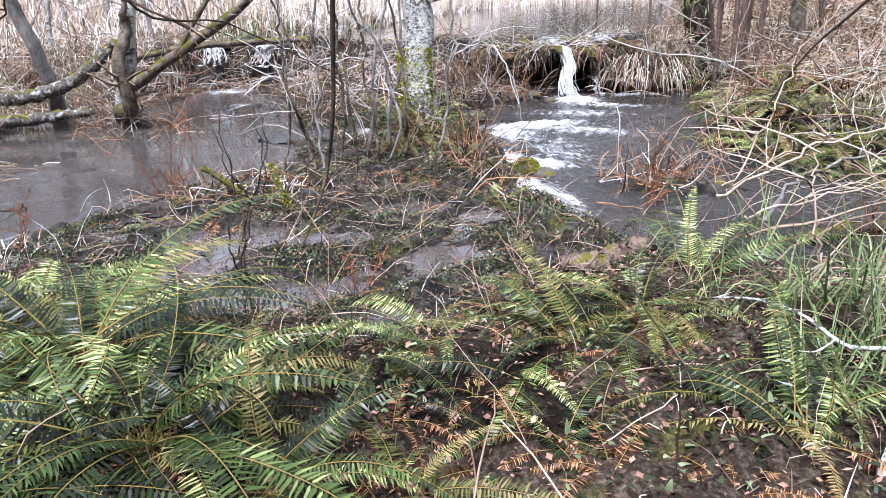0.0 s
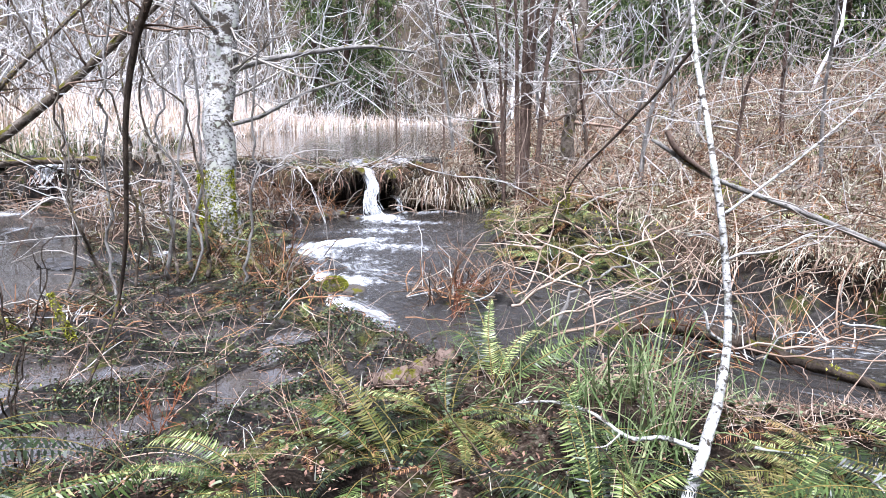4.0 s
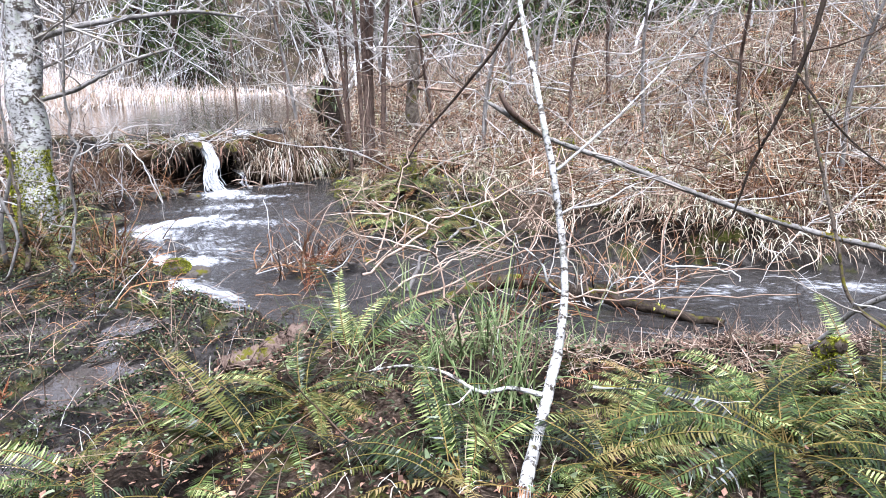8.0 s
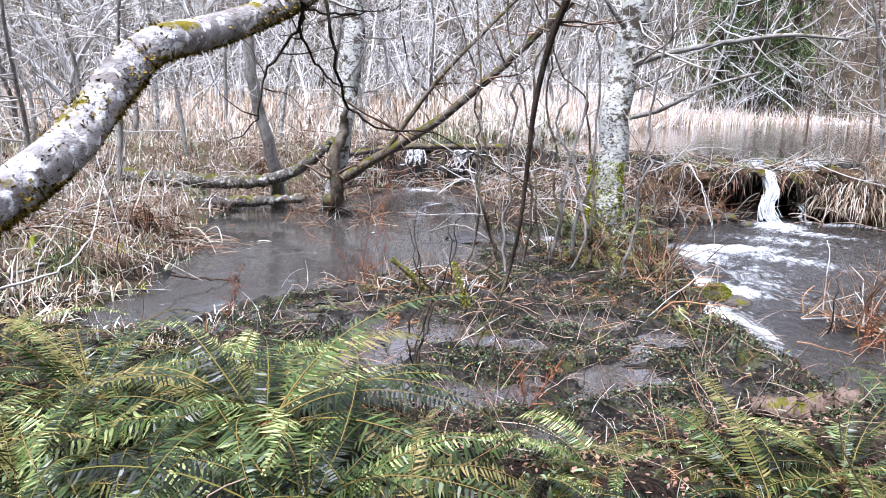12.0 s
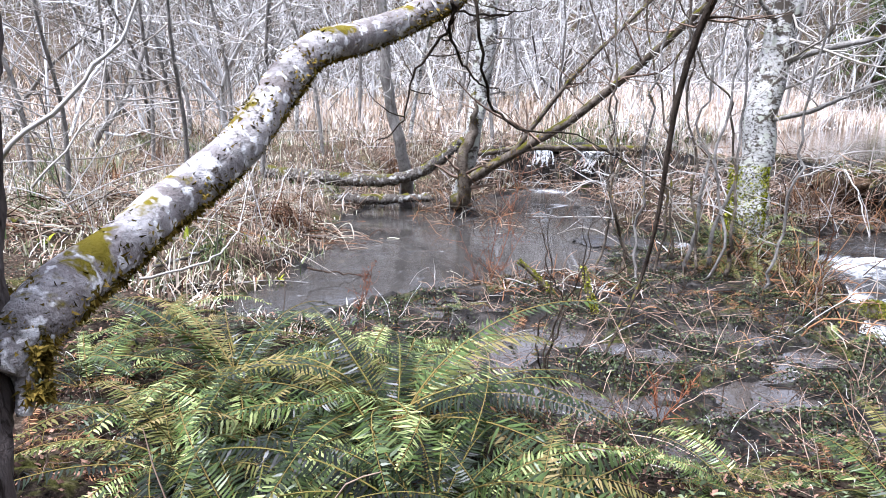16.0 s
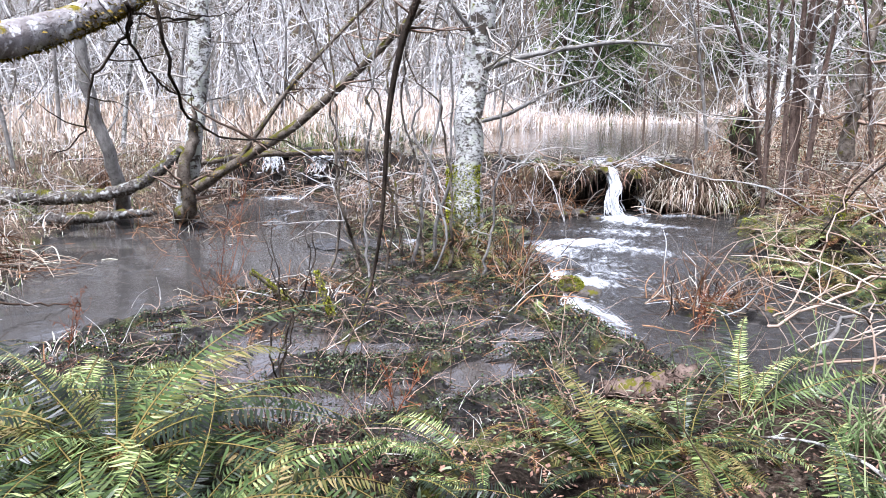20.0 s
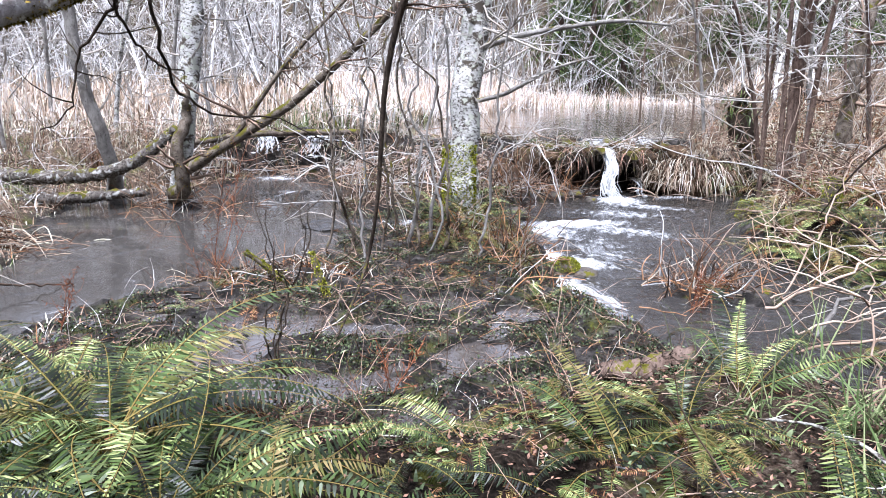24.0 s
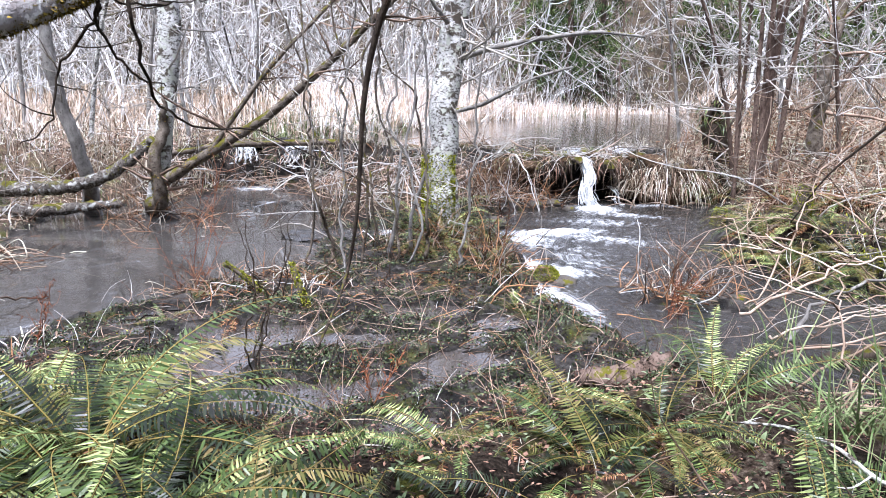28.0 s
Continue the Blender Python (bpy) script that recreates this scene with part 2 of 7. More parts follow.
def ground_material():
    m, nt, b = material("forest_floor", 0.75, 0.1)
    big = noise_node(nt, 0.9, 5, 0.6)
    mid = noise_node(nt, 6, 6, 0.7)
    fine = noise_node(nt, 40, 5, 0.75)
    soil = ramp(nt, fine, [(0.3, (0.003, 0.0025, 0.002)), (0.5, (0.009, 0.007, 0.005)), (0.7, (0.045, 0.034, 0.026))])
    straw = ramp(nt, fine, [(0.3, (0.02, 0.014, 0.009)), (0.5, (0.12, 0.085, 0.06)), (0.7, (0.42, 0.33, 0.25))])
    mud = ramp(nt, mid, [(0.35, (0.004, 0.0035, 0.003)), (0.5, (0.018, 0.0155, 0.013)), (0.66, (0.09, 0.08, 0.072))])
    mossy = ramp(nt, fine, [(0.3, (0.04, 0.045, 0.008)), (0.7, (0.15, 0.16, 0.03))])
    col = mixc(nt, ramp(nt, big, [(0.42, (0, 0, 0)), (0.6, (1, 1, 1))]), soil, mixc(nt, 0.5, soil, straw))
    at1 = nt.nodes.new("ShaderNodeAttribute")
    at1.attribute_name = "straw"
    col = mixc(nt, at1.outputs["Fac"], col, straw)
    at2 = nt.nodes.new("ShaderNodeAttribute")
    at2.attribute_name = "mud"
    col = mixc(nt, at2.outputs["Fac"], col, mud)
    gate = nt.nodes.new("ShaderNodeMath")
    gate.operation = "MULTIPLY"
    nt.links.new(ramp(nt, noise_node(nt, 2.6, 5, 0.7), [(0.55, (0, 0, 0)), (0.66, (1, 1, 1))]), gate.inputs[0])
    gate.inputs[1].default_value = 0.6
    col = mixc(nt, gate.outputs[0], col, mossy)
    col = mixc(nt, 1.0, col, (0.58, 0.58, 0.58), "MULTIPLY")
    nt.links.new(col, b.inputs["Base Color"])
    wet = nt.nodes.new("ShaderNodeMapRange")
    wet.inputs[3].default_value, wet.inputs[4].default_value = 0.85, 0.3
    nt.links.new(at2.outputs["Fac"], wet.inputs[0])
    nt.links.new(wet.outputs[0], b.inputs["Roughness"])
    shine = nt.nodes.new("ShaderNodeMapRange")
    shine.inputs[3].default_value, shine.inputs[4].default_value = 0.03, 0.08
    nt.links.new(at2.outputs["Fac"], shine.inputs[0])
    nt.links.new(shine.outputs[0], b.inputs["Specular IOR Level"])
    bump(nt, b, mixc(nt, 0.5, mid, fine), 0.9, 0.035)
    return m


M_GROUND = ground_material()


def water_material(name, deep, rip, ripscale, stretch, foamy=False, rough=0.06):
    m, nt, b = material(name, rough, 0.5)
    b.inputs["IOR"].default_value = 1.33
    tint = ramp(nt, noise_node(nt, 0.8, 3), [(0.35, deep), (0.65, tuple(v * 1.6 for v in deep))])
    at = nt.nodes.new("ShaderNodeAttribute")
    at.attribute_name = "flow"
    mp = nt.nodes.new("ShaderNodeMapping")
    mp.inputs["Scale"].default_value = stretch
    nt.links.new(at.outputs["Vector"], mp.inputs[0])
    nz = nt.nodes.new("ShaderNodeTexNoise")
    nz.inputs["Scale"].default_value, nz.inputs["Detail"].default_value = ripscale, 5
    nz.inputs["Roughness"].default_value, nz.inputs["Distortion"].default_value = 0.62, 0.6
    nt.links.new(mp.outputs[0], nz.inputs[0])
    if foamy:
        fa = nt.nodes.new("ShaderNodeAttribute")
        fa.attribute_name = "foam"
        n2 = nt.nodes.new("ShaderNodeTexNoise")
        n2.inputs["Scale"].default_value, n2.inputs["Detail"].default_value = ripscale * 1.5, 10
        n2.inputs["Roughness"].default_value = 0.72
        n2.inputs["Distortion"].default_value = 0.3
        nt.links.new(mp.outputs[0], n2.inputs[0])
        ad = nt.nodes.new("ShaderNodeMath")
        ad.operation = "MULTIPLY_ADD"
        nt.links.new(fa.outputs["Fac"], ad.inputs[0])
        ad.inputs[1].default_value = 0.42
        nt.links.new(n2.outputs[0], ad.inputs[2])
        mask = ramp(nt, ad.outputs[0], [(0.6, (0, 0, 0)), (1.12, (1, 1, 1))])
        tint = mixc(nt, mask, tint, (0.56, 0.58, 0.6))
        rr = nt.nodes.new("ShaderNodeMapRange")
        rr.inputs[3].default_value, rr.inputs[4].default_value = rough, 0.5
        nt.links.new(mask, rr.inputs[0])
        nt.links.new(rr.outputs[0], b.inputs["Roughness"])
    nt.links.new(tint, b.inputs["Base Color"])
    bump(nt, b, nz.outputs[0], 1.0, rip)
    return m


M_STREAM = water_material("stream_water", (0.016, 0.0145, 0.013), 0.075, 4.2, (0.9, 1.6, 1), True)
M_POOL = water_material("pool_water", (0.024, 0.022, 0.02), 0.006, 3.0, (1, 1, 1), True, 0.05)
M_POND = water_material("pond_water", (0.028, 0.022, 0.017), 0.008, 2.0, (1, 1, 1), False, 0.07)
M_PUDDLE = water_material("puddle_water", (0.03, 0.025, 0.022), 0.004, 6.0, (1, 1, 1), False, 0.03)
M_PUDDLE.node_tree.nodes["Principled BSDF"].inputs["IOR"].default_value = 1.6


def foam_material():
    m, nt, b = material("white_water", 0.35, 0.5)
    nz = noise_node(nt, 16, 5, 0.65, (1, 1, 0.25))
    nt.links.new(ramp(nt, nz, [(0.32, (0.1, 0.1, 0.1)), (0.47, (0.36, 0.37, 0.38)), (0.66, (0.62, 0.63, 0.64))]), b.inputs["Base Color"])
    bump(nt, b, nz, 0.8, 0.03)
    return m


M_FOAM = foam_material()
M_STONE = bark("wet_stone", (0.1, 0.085, 0.075), (0.17, 0.15, 0.13), (0.03, 0.027, 0.024), 0.25, 6)


# ---- mesh helpers ----
class Acc:
    """Collects quads and triangles for one mesh, in world metres."""

    def __init__(self):
        self.v, self.q, self.t, self.n = [], [], [], 0

    def add(self, v, q=None, t=None):
        self.v.append(np.asarray(v, float).reshape(-1, 3))
        if q is not None and len(q):
            self.q.append(np.asarray(q, int).reshape(-1, 4) + self.n)
        if t is not None and len(t):
            self.t.append(np.asarray(t, int).reshape(-1, 3) + self.n)
        self.n += len(self.v[-1])
        return self

    def tube(self, pts, radii, k=5, rough=0.0, rg=None):
        p = np.asarray(pts, float)
        n = len(p)
        r = np.broadcast_to(np.asarray(radii, float), (n,)) if np.ndim(radii) else np.full(n, radii)
        d = np.gradient(p, axis=0)
        d /= np.linalg.norm(d, axis=1)[:, None] + 1e-9
        ref = np.array([0.0, 0, 1]) if abs(d[:, 2]).mean() < 0.8 else np.array([1.0, 0, 0])
        a = np.cross(d, ref)
        a /= np.linalg.norm(a, axis=1)[:, None] + 1e-9
        b = np.cross(d, a)
        th = np.arange(k) * 2 * np.pi / k
        rr = r[:, None] * np.ones(k)
        if rough and rg is not None:
            rr = rr * (1 + rough * rg.uniform(-1, 1, rr.shape))
        v = p[:, None] + rr[..., None] * (np.cos(th)[None, :, None] * a[:, None] + np.sin(th)[None, :, None] * b[:, None])
        i, j = np.meshgrid(np.arange(n - 1), np.arange(k), indexing="ij")
        q = np.stack([i * k + j, i * k + (j + 1) % k, (i + 1) * k + (j + 1) % k, (i + 1) * k + j], -1).reshape(-1, 4)
        v = v.reshape(-1, 3)
        t = [[(c + 1) % k, c, n * k] for c in range(k)] + [[(n - 1) * k + c, (n - 1) * k + (c + 1) % k, n * k + 1] for c in range(k)]
        return self.add(np.vstack([v, p[:1], p[-1:]]), q, t)

    def mesh(self, name, mat, origin=(0, 0, 0), smooth=True):
        me = bpy.data.meshes.new(name)
        v = np.vstack(self.v) - np.asarray(origin, float)
        q = np.vstack(self.q) if self.q else np.zeros((0, 4), int)
        t = np.vstack(self.t) if self.t else np.zeros((0, 3), int)
        me.vertices.add(len(v))
        me.vertices.foreach_set("co", v.ravel())
        loops = np.concatenate([q.ravel(), t.ravel()])
        me.loops.add(len(loops))
        me.loops.foreach_set("vertex_index", loops.astype(np.int32))
        starts = np.concatenate([np.arange(len(q)) * 4, len(q) * 4 + np.arange(len(t)) * 3])
        me.polygons.add(len(starts))
        me.polygons.foreach_set("loop_start", starts.astype(np.int32))
        me.update(calc_edges=True)
        me.polygons.foreach_set("use_smooth", np.full(len(starts), smooth))
        me.materials.append(mat)
        me.validate()
        return me


ORIGIN = {}


def thing(name, base, label, category, group="", kind=""):
    ob = new(name)
    ob.location = base
    ob.empty_display_size = 0.1
    ORIGIN[ob] = np.array(base, float)
    return tagged(ob, label, category, group, kind)


def part(name, acc, mat, parent, label="", smooth=True, kind=""):
    ob = new(name, acc.mesh(name, mat, ORIGIN[parent], smooth))
    ob.parent = parent
    ORIGIN[ob] = ORIGIN[parent]
    return tagged(ob, label, kind=kind)


def solid(name, acc, mat, base, label, category="", group="", kind="", smooth=True):
    ob = new(name, acc.mesh(name, mat, base, smooth))
    ob.location = base
    ORIGIN[ob] = np.array(base, float)
    return tagged(ob, label, category, group, kind)


def curve(ctrl, n=24):
    """Smooth line through a few points."""
    c = np.asarray(ctrl, float)
    s = np.linspace(0, len(c) - 1, n)
    i = np.clip(s.astype(int), 0, len(c) - 2)
    f = (s - i)[:, None]
    p0, p1, p2, p3 = c[np.maximum(i - 1, 0)], c[i], c[i + 1], c[np.minimum(i + 2, len(c) - 1)]
    return 0.5 * (2 * p1 + (p2 - p0) * f + (2 * p0 - 5 * p1 + 4 * p2 - p3) * f**2 + (3 * p1 - p0 - 3 * p2 + p3) * f**3)


def wander(rg, p, d, length, n=8, wob=0.15, pull=(0, 0, 0)):
    """A crooked line from p along d."""
    out, d = [np.array(p, float)], np.array(d, float)
    d /= np.linalg.norm(d)
    for _ in range(n):
        d = d + rg.normal(0, wob, 3) + np.array(pull) / n
        d /= np.linalg.norm(d)
        out.append(out[-1] + d * length / n)
    return np.array(out)


def smooth01(a, b, v):
    t = np.clip((v - a) / (b - a), 0, 1)
    return t * t * (3 - 2 * t)


def fract(x, y, scale, seed=0.0):
    """Cheap smooth roughness, about -1 to 1."""
    x, y = np.asarray(x, float) * scale + seed, np.asarray(y, float) * scale - seed
    return 0.4 * np.sin(1.7 * x + 2.1 * np.sin(0.9 * y + 1)) + 0.35 * np.sin(2.3 * y + 1.7 * np.sin(1.3 * x + 2)) + 0.25 * np.sin(4.1 * x - 3.3 * y + 2 * np.sin(1.9 * y))


# ---- lie of the land ----
STREAM = [(3.5, 12.1, 1.2), (3.5, 11.0, 1.7), (2.75, 9.4, 1.7), (2.6, 8.0, 1.45), (2.95, 6.4, 1.65), (3.55, 5.0, 1.85), (4.5, 3.65, 1.45), (5.6, 2.7, 1.15), (8, 0.8, 1.15), (12, -1.5, 1.3), (18, -5, 1.5)]
POOL = [(-2.8, 14.2, 0.7), (-2.75, 12.6, 0.85), (-2.8, 11.4, 1.35), (-3.3, 10.0, 1.95), (-3.05, 8.8, 2.0), (-2.75, 7.8, 1.7), (-3.0, 6.75, 1.15), (-3.2, 5.8, 0.68), (-3.4, 4.9, 0.5), (-3.5, 4.5, 0.3)]
SILL = [(-1.2, 8.9, 0.3), (0.0, 9.05, 0.22), (0.9, 8.7, 0.3)]
DAM_X = [-14, -9, -6, -3.2, -1.2, 0.6, 1.8, 3.0, 4.6, 6.0, 9, 14]
DAM_Y = [11, 11.8, 13.2, 14.6, 13.7, 13.0, 12.55, 12.25, 12.2, 11.4, 10, 8]
NEAR_X = [-9, -4.5, -3, -1.5, 0, 1.2, 1.8, 2.7, 3.3, 4.9, 7, 10, 16]
NEAR_Y = [5.2, 4.5, 4.5, 3.75, 3.35, 4.0, 4.3, 3.3, 2.75, 1.9, 0.3, -2, -6]


MOUNDS = [(2.65, 6.3, 0.4, 0.25, 0.09), (-3.7, 10.2, 0.6, 0.35, 0.26), (3.05, 6.05, 0.35, 0.2, 0.08), (4.3, 4.1, 0.8, 0.18, 0.1)]
PUDDLES = [(0.38, 4.45, 0.34, 0.2), (-1.4, 4.45, 0.34, 0.55), (-0.75, 3.95, 0.6, 0.24), (-0.05, 3.55, 0.25, 0.14), (-1.25, 5.1, 0.55, 0.28), (0.15, 5.6, 0.4, 0.2), (-0.4, 4.9, 0.35, 0.18), (-1.9, 5.6, 0.4, 0.2), (0.75, 5.3, 0.2, 0.15), (-0.35, 6.3, 0.4, 0.18)]


def channel(x, y, line):
    """Distance outside a winding channel (below 0 inside), the way along it, and the side (positive: right bank when going down)."""
    best = np.full(np.shape(x), 1e9)
    along, side = np.zeros(np.shape(x)), np.zeros(np.shape(x))
    run = 0.0
    for (x0, y0, w0), (x1, y1, w1) in zip(line, line[1:]):
        dx, dy = x1 - x0, y1 - y0
        ll = math.hypot(dx, dy)
        f = np.clip(((x - x0) * dx + (y - y0) * dy) / ll**2, 0, 1)
        d = np.hypot(x - x0 - f * dx, y - y0 - f * dy) - (w0 + f * (w1 - w0))
        m = d < best
        best = np.where(m, d, best)
        along = np.where(m, run + f * ll, along)
        side = np.where(m, ((x - x0) * -dy + (y - y0) * dx) / ll, side)
        run += ll
    return best, along, side


def pond_far(x):
    return np.interp(x, [-14, -9, -5, -2, 0, 2, 4, 8, 12, 16], [13.5, 14.2, 16.0, 18.5, 22, 28, 33, 40, 46, 48])


def hollow(x):
    """Where the face of the dam is undercut, on either side of the fall."""
    return smooth01(1.95, 2.2, x) * smooth01(3.06, 2.94, x) + smooth01(3.28, 3.38, x) * smooth01(4.0, 3.8, x)


def height(x, y):
    x, y = np.asarray(x, float), np.asarray(y, float)
    sd, _, side = channel(x, y, STREAM)
    pd, _, pside = channel(x, y, POOL)
    bd, _, _ = channel(x, y, SILL)
    wig = fract(x, y, 1.3)
    sd, pd = sd + 0.18 * wig + 0.07 * fract(x, y, 5.0, 3), pd + 0.2 * wig + 0.07 * fract(x, y, 5.0, 7)
    dam = np.interp(x, DAM_X, DAM_Y) + 0.32 * fract(x, y, 2.0, 5) * smooth01(0.15, 0.6, np.abs(x - 3.17)) + 0.1 * fract(x, y, 6.0, 2)
    dam = dam + 0.65 * hollow(x)
    near = np.interp(x, NEAR_X, NEAR_Y) - y
    z = 0.14 + 0.035 * fract(x, y, 2.4, 2) + 0.03 * fract(x, y, 6.0, 4) + 0.02 * fract(x, y, 13.0, 9)
    # near bank
    z = z + 0.26 * smooth01(-0.1, 0.8, near + 0.15 * wig) + 0.02 * np.clip(near - 0.5, 0, 6)
    # left shore, beyond the pool
    left = (x < np.interp(y, [3, 5, 8, 11, 15], [-3.4, -3.9, -4.7, -5.0, -3.6])) & (y > 3.0)
    z = np.where(left, np.maximum(z, 0.16 + 0.35 * smooth01(0, 2.5, pd) + 0.1 * smooth01(0, 0.5, pd)), z)
    # right shore, beyond the stream
    ds = np.clip(sd, 0, 60)
    right = (side > 0) & (x > 1.5) & (near < -0.2)
    z = np.where(right, np.maximum(z, 0.06 + 0.4 * smooth01(0, 0.55, ds) + 0.085 * np.clip(ds - 0.5, 0, 14) * smooth01(2.5, 7.0, x - 0.42 * np.clip(y - 10, 0, 50))), z)
    # rise round the birch and behind the flat
    z = z + 0.22 * np.exp(-(((x - 0.45) / 0.9) ** 2 + ((y - 9.9) / 0.9) ** 2)) + 0.08 * np.exp(-(((x + 1.3) / 0.8) ** 2 + ((y - 6.3) / 0.4) ** 2))
    z = z + 0.35 * smooth01(9.5, 13.0, y) * smooth01(-2.0, -0.5, x) * smooth01(2.2, 0.8, x)
    # water channels
    z = z + (-0.4 - z) * smooth01(0.06, -0.45, sd)
    z = z + (-0.3 - z) * smooth01(0.06, -0.4, pd)
    z = z + (-0.05 - z) * smooth01(0.05, -0.2, bd)
    # islet, snag mound and puddle hollows
    for cx, cy, a, b, hh in MOUNDS:
        z = np.maximum(z, hh * (1.6 * np.exp(-(((x - cx) / a) ** 2 + ((y - cy) / b) ** 2)) - 0.6 + 0.1 * wig))
    for cx, cy, a, b in PUDDLES:
        q = ((x - cx) / a) ** 2 + ((y - cy) / b) ** 2 + 0.35 * fract(x, y, 6.0, 8)
        z = z - np.clip(z - 0.075, 0, 1) * smooth01(1.3, 0.7, q)
    # dam and marsh
    up = smooth01(-0.05 - 2.5 * smooth01(-4.0, -5.2, x), 0.3, y - dam) * smooth01(6.2, 5.0, x + 0.25 * (y - 12) * 0)
    far_level = 0.93 + 0.05 * wig + 0.12 * (fract(x, y, 1.7, 9) * smooth01(1.5, 0.5, y - dam)) + 0.055 * np.clip(y - pond_far(x), 0, 26) * (y > pond_far(x))
    z = np.where(y > dam - 0.05 - 2.5 * smooth01(-4.0, -5.2, x), np.maximum(z, z + (far_level - z) * up), z)
    inside = smooth01(1.2, 2.2, y - dam) * smooth01(-0.6, 0.6, pond_far(x) - y) * smooth01(0.3, -0.5, x - np.interp(y, [11, 13, 16, 22, 30, 48], [4.6, 5.0, 6.4, 9, 13, 19]))
    z = z + (0.45 - z) * inside
    # hills
    r = np.hypot(x, y)
    z = z + 0.62 * np.clip(y - 52 - 0.25 * np.abs(x), 0, 34) + 0.2 * np.clip(x - 9 - 0.22 * np.clip(y, 0, 50), 0, 60) + 0.45 * np.clip(-x - 34 + 0.1 * y, 0, 26) + 0.9 * np.clip(-y - 6, 0, 22)
    return z


def hgt(x, y):
    return float(height(np.array([x]), np.array([y]))[0])


def graded(lo, hi, step, near_lo, near_hi, grow=1.18):
    mid = list(np.arange(near_lo, near_hi + 1e-6, step))
    a, s = near_hi, step
    while a < hi:
        s *= grow
        a += s
        mid.append(a)
    a, s = near_lo, step
    while a > lo:
        s *= grow
        a -= s
        mid.insert(0, a)
    return np.array(mid)


def grid_faces(nx, ny):
    i, j = np.meshgrid(np.arange(nx - 1), np.arange(ny - 1), indexing="ij")
    return np.stack([i * ny + j, (i + 1) * ny + j, (i + 1) * ny + j + 1, i * ny + j + 1], -1).reshape(-1, 4)


def put_attr(ob, name, values, vector=False):
    at = ob.data.attributes.new(name, "FLOAT_VECTOR" if vector else "FLOAT", "POINT")
    at.data.foreach_set("vector" if vector else "value", np.asarray(values, float).ravel())


def build_ground():
    xs, ys = graded(-320, 320, 0.085, -7.5, 9.0), graded(-120, 380, 0.085, 1.0, 15.0)
    gx, gy = np.meshgrid(xs, ys, indexing="ij")
    gz = height(gx, gy) + 0.018 * noise_field(gx, gy)
    acc = Acc().add(np.stack([gx, gy, gz], -1).reshape(-1, 3), grid_faces(len(xs), len(ys)))
    ob = solid("ground", acc, M_GROUND, (0, 0, 0), "dark wet soil with leaf litter, mud and dry grass", kind="structure")
    x, y = gx.ravel(), gy.ravel()
    sd, _, side = channel(x, y, STREAM)
    pd, _, _ = channel(x, y, POOL)
    near = np.interp(x, NEAR_X, NEAR_Y) - y
    flat = smooth01(0.3, -0.2, near) * smooth01(-3.2, -2.0, x) * smooth01(2.0, 1.3, x) * smooth01(10.5, 9.0, y)
    mud = np.maximum(flat, np.maximum(smooth01(0.25, 0.0, sd), smooth01(0.25, 0.0, pd)))
    dam = np.interp(x, DAM_X, DAM_Y)
    mud = np.maximum(mud, smooth01(-0.3, 0.0, y - dam) * smooth01(0.5, 0.3, y - dam) * smooth01(5.6, 5.0, x) * smooth01(-4.6, -4.0, x))
    straw = np.maximum(smooth01(0.6, 1.6, y - dam), np.maximum(((side > 0) & (x > 1.5)) * smooth01(0.3, 1.2, sd) * (near < 0), smooth01(-4.0, -5.0, x) * (y > 5)))
    put_attr(ob, "mud", mud)
    put_attr(ob, "straw", 0.8 * straw * (1 - 0.75 * smooth01(42, 60, np.hypot(x, y))))
    return ob


def noise_field(x, y):
    return fract(x, y, 9.0, 1) + 0.8 * fract(x, y, 21.0, 6)


build_ground()


def sheet(x0, x1, y0, y1, step, line, reach):
    """A level grid kept only where it lies in or near a channel: x, y, faces, flow."""
    gx, gy = np.meshgrid(np.arange(x0, x1, step), np.arange(y0, y1, step), indexing="ij")
    d, along, side = channel(gx, gy, line)
    faces = grid_faces(*gx.shape)
    keep = (d.ravel()[faces] < reach).all(1)
    used = np.unique(faces[keep])
    back = np.zeros(gx.size, int)
    back[used] = np.arange(len(used))
    flow = np.stack([along, side, 0 * along], -1).reshape(-1, 3)[used]
    return gx.ravel()[used], gy.ravel()[used], back[faces[keep]], flow


def sd_stream(x, y):
    return channel(x, y, STREAM)[0]


def sd_pool(x, y):
    return channel(x, y, POOL)[0]


def near_of(x, y):
    return np.interp(x, NEAR_X, NEAR_Y) - y


def dam_of(x, y):
    return y - np.interp(x, DAM_X, DAM_Y)


def pond_in(x, y):
    return (dam_of(x, y) > 0.9) & (y < pond_far(x)) & (x < np.interp(y, [11, 13, 16, 22, 30, 48], [4.6, 5.0, 6.4, 9, 13, 19]))


def spots(x, y, places):
    """Rapids: sums of soft ellipses (x, y, length, width, turn, strength)."""
    f = np.zeros(np.shape(x))
    for cx, cy, a, b, turn, k in places:
        c, s = math.cos(radians(turn)), math.sin(radians(turn))
        dx, dy = x - cx, y - cy
        f = np.maximum(f, k * np.exp(-(((dx * c + dy * s) / a) ** 2 + ((-dx * s + dy * c) / b) ** 2)))
    return f


